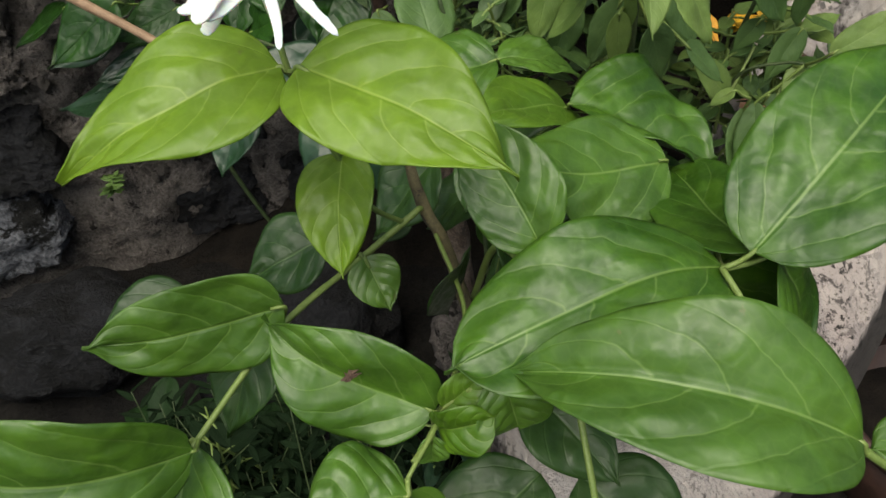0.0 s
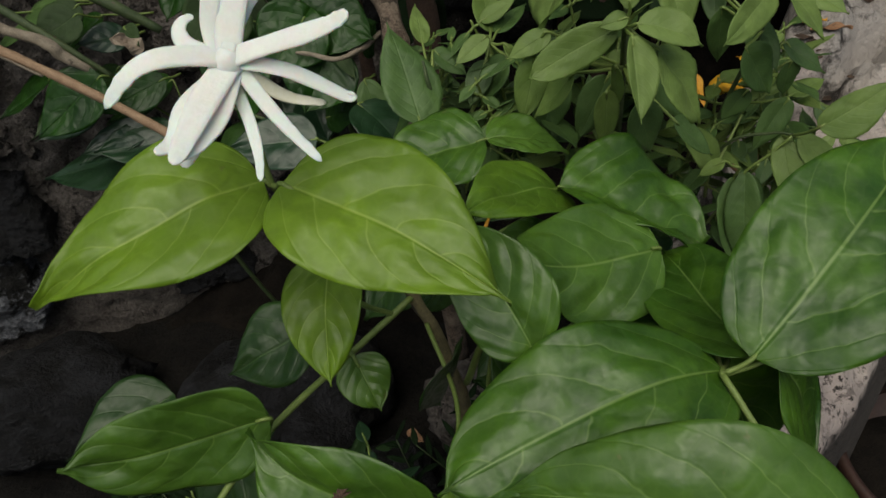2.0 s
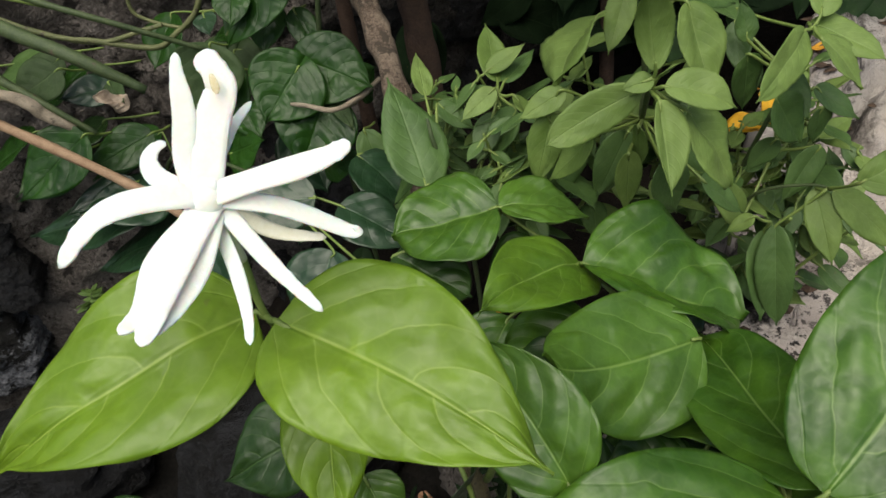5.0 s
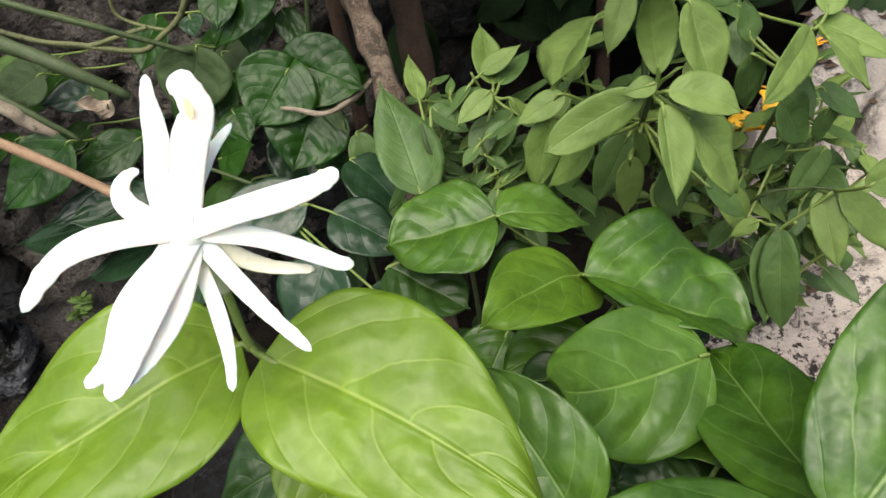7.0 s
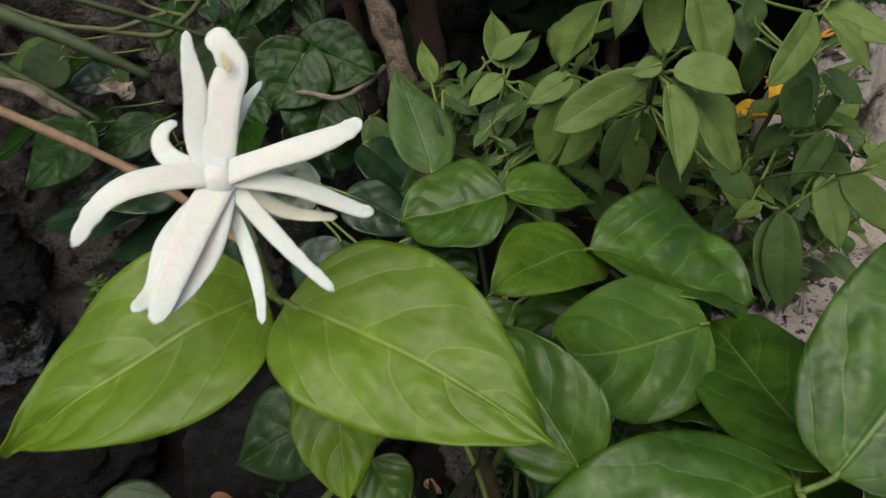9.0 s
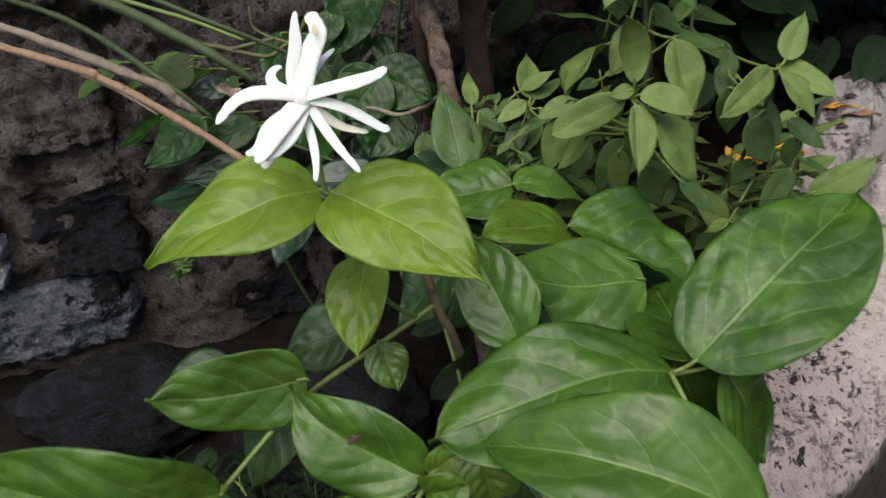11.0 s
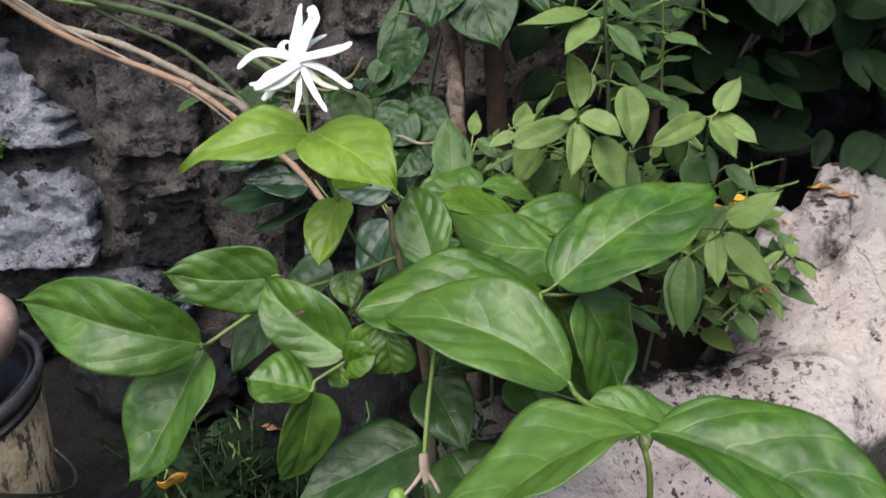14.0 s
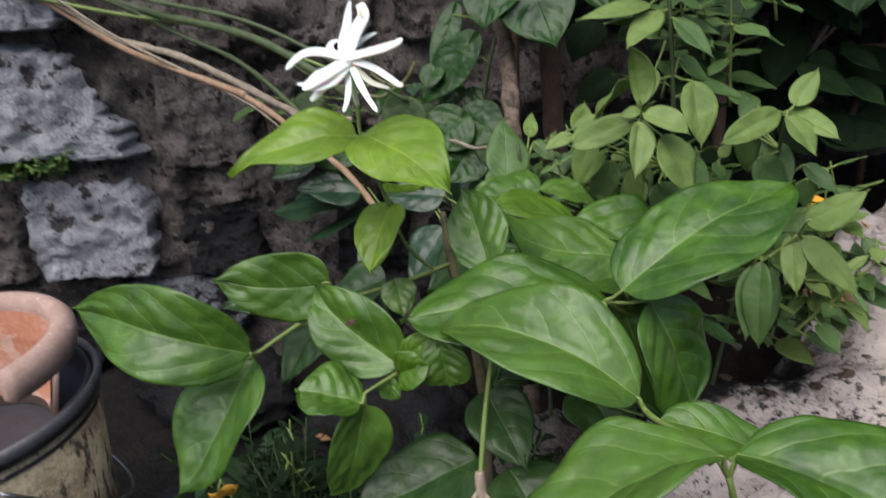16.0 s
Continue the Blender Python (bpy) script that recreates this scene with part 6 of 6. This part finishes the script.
stick("bare_branch", [(0.304, 0.832, 0.377, 0.0058), (0.327, 0.846, 0.394, 0.0058), (0.364, 0.867, 0.420, 0.0058), (0.411, 0.879, 0.423, 0.0058), (0.457, 0.896, 0.437, 0.0058), (0.540, 0.933, 0.475, 0.0058)], BROWN_BARK, "thick crooked brown branch in the shade", "branch", 0.3, group="bare branches under the dark shrub")
stick("bare_branch", [(0.240, 0.823, 0.365, 0.0034), (0.303, 0.862, 0.414, 0.0034), (0.348, 0.892, 0.457, 0.0034), (0.361, 0.911, 0.489, 0.0034)], GREY_TWIG, "thin straight grey branch in the shade", "branch", 0.3, group="bare branches under the dark shrub")
stick("bare_branch", [(0.300, 0.832, 0.401, 0.0030), (0.321, 0.857, 0.443, 0.0030), (0.342, 0.879, 0.478, 0.0030)], GREY_TWIG, "thin grey side branch in the shade", "branch", 0.3, group="bare branches under the dark shrub")
stick("bare_branch", [(0.357, 0.809, 0.328, 0.0040), (0.376, 0.837, 0.377, 0.0040), (0.400, 0.865, 0.423, 0.0040)], BROWN_BARK, "thin brown branch rising from the ground", "branch", 0.3, group="bare branches under the dark shrub")

# ---------------------------------------------------------------- fallen leaves and yellow bloom
def fallen(name, base, tip, width, roll, material, label, **shape):
    ob = leaf(None, base, tip, width, roll, 28, material, label, None, name, **shape)
    return tagged(ob, category="leaf" if "leaf" in name else "flower")


bloom = thing("yellow_flower", (0.282, 0.562, 0.307), "wilted orange-yellow flower among the herb leaves", "flower")
for a, r, w in ((0, 20, 0.02), (70, -20, 0.022), (150, 30, 0.02), (215, 10, 0.018), (290, -30, 0.02)):
    d = Vector((math.cos(radians(a)), math.sin(radians(a)) * 0.8, 0.35 * math.sin(radians(a * 1.7)))) * 0.034
    leaf(bloom, (0.281, 0.560, 0.310), Vector((0.281, 0.560, 0.310)) + d, w, r, 30, YELLOW, name="petal", quilt=0.08, wave=0.15, peak=0.55, point=0.4, nu=14, nv=10)
fallen("dead_leaf", (-0.230, 0.578, 0.390), (-0.250, 0.572, 0.406), 0.016, 40, KNOT, "crumpled dry brown leaf clinging to a cane", wave=0.3, quilt=0.2)
fallen("fallen_leaf", (0.335, 0.70, 0.262), (0.375, 0.675, 0.25), 0.012, 30, ORANGE_LEAF, "narrow orange fallen leaf on the rock", wave=0.12)
fallen("fallen_leaf", (0.29, 0.70, 0.25), (0.295, 0.665, 0.225), 0.014, 20, ORANGE_LEAF, "orange fallen leaf caught by the herb", wave=0.12)
fallen("fallen_leaf", (0.293, 0.584, 0.205), (0.346, 0.580, 0.200), 0.038, -15, DEAD_LEAF, "curled brown dead leaf on the pale rock", wave=0.15)
fallen("fallen_leaf", (-0.175, 0.15, 0.215), (-0.145, 0.14, 0.245), 0.02, 30, ORANGE_LEAF, "orange fallen leaf caught under the bush", wave=0.12)
fallen("fallen_leaf", (-0.28, 0.46, 0.0), (-0.23, 0.45, 0.005), 0.025, 20, DEAD_LEAF, "curled reddish dead leaf on dark earth", wave=0.12)
fallen("fallen_leaf", (0.01, 0.33, 0.33), (0.03, 0.345, 0.36), 0.008, 20, ORANGE_LEAF, "narrow orange fallen leaf caught in the bush", wave=0.12)
fallen("fallen_leaf", (-0.055, 0.42, 0.045), (-0.04, 0.405, 0.045), 0.011, 0, DEAD_LEAF, "reddish dead leaf on dark earth", wave=0.12)

# ---------------------------------------------------------------- weeds
def weed(name, at, height, count, size, label, spread=0.6, seed=0, material=None):
    """A feathery little plant: thin stems with many narrow leaflets."""
    r = random.Random(seed)
    plant = thing(name, at, label, "weed")
    for _ in range(count):
        a, lean = r.uniform(0, 2 * math.pi), r.uniform(0.2, spread)
        end = Vector(at) + Vector((math.cos(a) * lean, math.sin(a) * lean, 1.0)).normalized() * height * r.uniform(0.6, 1.0)
        mid = (Vector(at) + end) / 2 + Vector((0, 0, height * 0.06))
        part("stem", tube([(*at, 0.0011), (*mid, 0.0009), (*end, 0.0005)], 5, 4), DARK_STEM, plant)
        for i in range(11):
            u = 0.3 + 0.7 * i / 10
            p = Vector(at).lerp(mid, u * 2) if u < 0.5 else mid.lerp(end, u * 2 - 1)
            b = a + (1 if i % 2 else -1) * r.uniform(0.6, 1.3)
            d = Vector((math.cos(b), math.sin(b), r.uniform(-0.2, 0.5))).normalized() * size * r.uniform(0.7, 1.2)
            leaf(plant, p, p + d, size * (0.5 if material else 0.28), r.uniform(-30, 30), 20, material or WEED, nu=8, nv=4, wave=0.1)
    return plant


for k in range(24):
    at = (-0.32 + 0.017 * k + rng.uniform(-0.02, 0.02), 0.12 + 0.26 * rng.random(), FLOOR - 0.005)
    weed("feathery_weed", at, rng.uniform(0.14, 0.22), 8, 0.022, "dark feathery weed growing under the bush", 0.8, 200 + k)
low_creeper = thing("dark_leaf_creeper", (-0.1, 0.2, FLOOR), "low creeper with dark green leaves under the bush", "creeper")
for k in range(26):
    p = (rng.uniform(-0.24, 0.05), rng.uniform(0.1, 0.34), FLOOR + 0.05)
    sprig(low_creeper, p, (rng.uniform(-0.4, 0.4), rng.uniform(-0.4, 0.2), 1), rng.uniform(0.1, 0.18), rng.uniform(0.03, 0.048), 3, 300 + k, rng.choice((BLUE_LEAF, WEED)), 0.0)
def rosette(at, count, length, seed):
    """A low weed: broad leaves that spread from one crown."""
    r = random.Random(seed)
    plant = thing("broad_leaf_weed", at, "low dark green weed with broad spreading leaves", "weed", "broad-leaved weeds under the bush")
    part("stem", tube([(at[0], at[1], at[2] - 0.02, 0.003), (at[0], at[1], at[2] + 0.01, 0.0035)], 7, 3), DARK_STEM, plant)
    for i in range(count):
        a, rise = 2.4 * i + r.uniform(-0.3, 0.3), r.uniform(0.1, 1.0)
        d = Vector((math.cos(a), math.sin(a), rise)).normalized()
        b = Vector(at) + d * 0.012
        long = length * r.uniform(0.7, 1.15)
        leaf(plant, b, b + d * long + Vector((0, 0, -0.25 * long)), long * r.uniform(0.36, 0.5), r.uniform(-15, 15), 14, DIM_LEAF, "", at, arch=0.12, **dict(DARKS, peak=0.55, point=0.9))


for k, (x, y) in enumerate(((-0.33, 0.39), (-0.26, 0.33), (-0.30, 0.29), (-0.21, 0.37), (-0.17, 0.31), (-0.14, 0.40))):
    rosette((x, y, FLOOR + 0.012), 11, 0.085, 700 + k)
weed("wall_weed", tuple(WALL_AT + WALL_ALONG * -0.175 + WALL_FACE * 0.03 + Vector((0, 0, 0.29))), 0.05, 13, 0.017, "small green weed in a crack of the wall", 1.8, 4, CRACK_WEED)
weed("wall_weed", tuple(WALL_AT + WALL_ALONG * -0.25 + WALL_FACE * 0.03 + Vector((0, 0, 0.288))), 0.045, 12, 0.017, "small green weed in a crack of the wall", 1.8, 14, CRACK_WEED)
weed("wall_weed", tuple(WALL_AT + WALL_ALONG * 0.145 + WALL_FACE * 0.03 + Vector((0, 0, 0.08))), 0.03, 4, 0.014, "tiny green weed on the dark rock", 1.2, 6, CRACK_WEED)

litter = bmesh.new()
for k in range(130):
    x, y = rng.uniform(0.12, 0.62), rng.uniform(0.46, 0.88)
    ground_z = max(slab_height(x, y), ground_height(x, y), bank_height(x, y))
    if ground_z < 0.06 or (y < 0.64 and math.hypot(x - 0.27, y - 0.58) > 0.1):
        continue
    a, tall = rng.uniform(0, 6.28), rng.uniform(0.004, 0.011)
    ring = [litter.verts.new((x + tall * math.cos(a + q) * rng.uniform(0.5, 1.3), y + tall * math.sin(a + q) * rng.uniform(0.4, 1.0), ground_z + rng.uniform(0.0, 0.5) * tall)) for q in (0, 1.2, 2.4, 3.6, 4.9)]
    top = litter.verts.new((x, y, ground_z + tall * rng.uniform(0.3, 0.8)))
    for q in range(5):
        litter.faces.new((ring[q], ring[(q + 1) % 5], top))
tagged(part("leaf_litter", litter, LITTER, None, smooth=False), "brown crumbs of dead leaves and bark on the rock", "litter", kind="stuff")
for x, y, size, m_ in ((0.395, 0.715, 0.035, ORANGE_LEAF), (0.30, 0.66, 0.04, DEAD_LEAF), (0.27, 0.60, 0.035, DEAD_LEAF), (0.41, 0.70, 0.04, DEAD_LEAF), (0.24, 0.65, 0.035, DEAD_LEAF), (0.47, 0.83, 0.03, ORANGE_LEAF)):
    zz = max(slab_height(x, y), ground_height(x, y), bank_height(x, y)) + 0.006
    fallen("fallen_leaf", (x, y, zz), (x + size * 0.9, y - size * 0.4, zz + 0.006), size * 0.45, 10, m_, "curled dead leaf lying among crumbs on the rock", wave=0.15)

# ---------------------------------------------------------------- pots
def lathe(profile, sides=64, bm=None, start=0.0, sweep=360.0):
    """A turned shape from (radius, height) pairs; with a sweep under 360 degrees a broken one, closed at both ends."""
    bm = bm or bmesh.new()
    whole = sweep >= 360
    rings = []
    for r, z in profile:
        ring = []
        for i in range(sides if whole else sides + 1):
            a = radians(start + sweep * i / sides)
            chip = 0.0 if whole or 1 < i < sides - 1 else 0.03 * noise.noise(Vector((r * 120, z * 120, i)))
            ring.append(bm.verts.new((r * math.cos(a + chip), r * math.sin(a + chip), z)))
        rings.append(ring)
    for r0, r1 in zip(rings, rings[1:]):
        for i in range(sides):
            j = (i + 1) % len(r0)
            bm.faces.new((r0[i], r0[j], r1[j], r1[i]))
    if not whole:
        bm.faces.new([r[0] for r in rings])
        bm.faces.new([r[-1] for r in reversed(rings)])
    return bm


BUCKET_AT = (-0.468, 0.185, FLOOR - 0.01)
bucket = thing("bucket", BUCKET_AT, "stained cream plastic bucket with a black rim", "bucket")
bm_ = Matrix.Translation(BUCKET_AT)
H = 0.307
part("body", lathe([(0.0, 0.0), (0.076, 0.0), (0.080, 0.004), (0.1130, H - 0.014), (0.1090, H - 0.014), (0.076, 0.006), (0.0, 0.006)]), BUCKET, bucket, "", bm_)
part("rim", lathe([(0.1105, H - 0.018), (0.114, H - 0.018), (0.1145, H - 0.012), (0.1165, H - 0.013), (0.1185, H - 0.009), (0.1185, H - 0.003), (0.117, H), (0.1145, H + 0.001), (0.112, H - 0.004), (0.108, H - 0.018), (0.1105, H - 0.018)]), GREY_RIM, bucket, "dark grey rolled rim", bm_)
part("lining", lathe([(0.1120, H - 0.030), (0.1105, H - 0.008), (0.1085, H - 0.003), (0.1060, H - 0.004), (0.1045, H - 0.010), (0.1035, H - 0.030), (0.0985, H - 0.034), (0.06, H - 0.046), (0.0, H - 0.044)]), BLACK_PLASTIC, bucket, "black plastic lining with flakes of dirt", bm_)
arc = [radians(-31 + 180 * k / 10) for k in range(11)]
part("wire_handle", tube([((0.117 - 0.005 * math.sin(math.pi * k / 10)) * math.cos(a), (0.117 - 0.005 * math.sin(math.pi * k / 10)) * math.sin(a), H - 0.035 - 0.13 * math.sin(math.pi * k / 10), 0.0021) for k, a in enumerate(arc)], 8, 4), WIRE, bucket, "bright steel wire handle", bm_)

POT_AT = (-0.455, 0.180, FLOOR - 0.01 + H - 0.036)
clay = thing("clay_pot", POT_AT, "broken terracotta flower pot set inside the bucket", "pot")
pm = Matrix.Translation(POT_AT)
part("body", lathe([(0.064, -0.009), (0.086, 0.066), (0.081, 0.066), (0.059, -0.009), (0.064, -0.009)], start=48, sweep=170), CLAY, clay, "", pm)
part("rim", lathe([(0.082, 0.066), (0.094, 0.066), (0.1015, 0.070), (0.1055, 0.080), (0.105, 0.090), (0.1, 0.097), (0.093, 0.099), (0.0865, 0.096), (0.083, 0.086), (0.082, 0.0665)], start=-13, sweep=257), CLAY, clay, "thick rounded terracotta rim, broken off on one side", pm)
part("inside", lathe([(0.0868, 0.094), (0.0828, 0.084), (0.078, 0.06), (0.076, 0.053), (0.0765, 0.051), (0.0735, 0.045), (0.0738, 0.042), (0.06, 0.002)], start=49, sweep=168), CLAY_INSIDE, clay, "orange ridged inner face", pm)

DARK_POT = (0.572, 0.44, FLOOR - 0.255)
brown = thing("plant_pot", DARK_POT, "dark brown plastic plant pot with a rounded rim", "pot")
dm = Matrix.Translation(DARK_POT)
part("body", lathe([(0.0, 0.0), (0.086, 0.0), (0.09, 0.004), (0.116, 0.14), (0.111, 0.14), (0.085, 0.008), (0.0, 0.008)]), BROWN_POT, brown, "", dm)
part("rim", lathe([(0.115, 0.138), (0.122, 0.138), (0.126, 0.142), (0.128, 0.158), (0.125, 0.163), (0.119, 0.163), (0.114, 0.158), (0.112, 0.138), (0.115, 0.138)]), BROWN_POT, brown, "rounded reddish-brown rim", dm)
part("soil", lathe([(0.106, 0.10), (0.05, 0.107), (0.0, 0.109)], 32), SOIL, brown, "dark soil", dm)

# ---------------------------------------------------------------- rubble chips in the mortar of the wall
chips = []
for k in range(7):
    bm = bmesh.new()
    bmesh.ops.create_icosphere(bm, subdivisions=2, radius=1.0)
    for v in bm.verts:
        n = v.co.normalized()
        v.co = Vector((n.x, n.y * 0.75, n.z * 0.6)) * (1 + 0.4 * fbm(n.x, n.y, n.z + 7.3 * k, 1.6, 3))
    chips.append(to_mesh("chip", bm, CHIP, False))
chip_rng = random.Random(21)
made = 0
while made < 270:
    along, up = chip_rng.uniform(-0.34, 0.5), chip_rng.uniform(-0.02, 0.56)
    if any(a < along < b and c < up < d for a, b, c, d in ((-0.45, -0.03, 0.305, 0.49), (-0.27, -0.05, 0.105, 0.29), (-0.34, -0.1, 0.495, 0.6))):
        continue
    out = 0.026 * fbm(along, up, 1.0, 9.0, 5) - 0.006
    size = 0.0035 + 0.009 * chip_rng.random() ** 2
    chip = new("chip", chips[made % 7])
    chip.parent = wall_north
    chip.matrix_world = Matrix.Translation(WALL_AT + WALL_ALONG * along + WALL_FACE * out + Vector((0, 0, up))) @ pose(0, 0, 0, chip_rng.uniform(0, 360), chip_rng.uniform(0, 360), chip_rng.uniform(0, 360)) @ Matrix.Scale(size, 4)
    made += 1
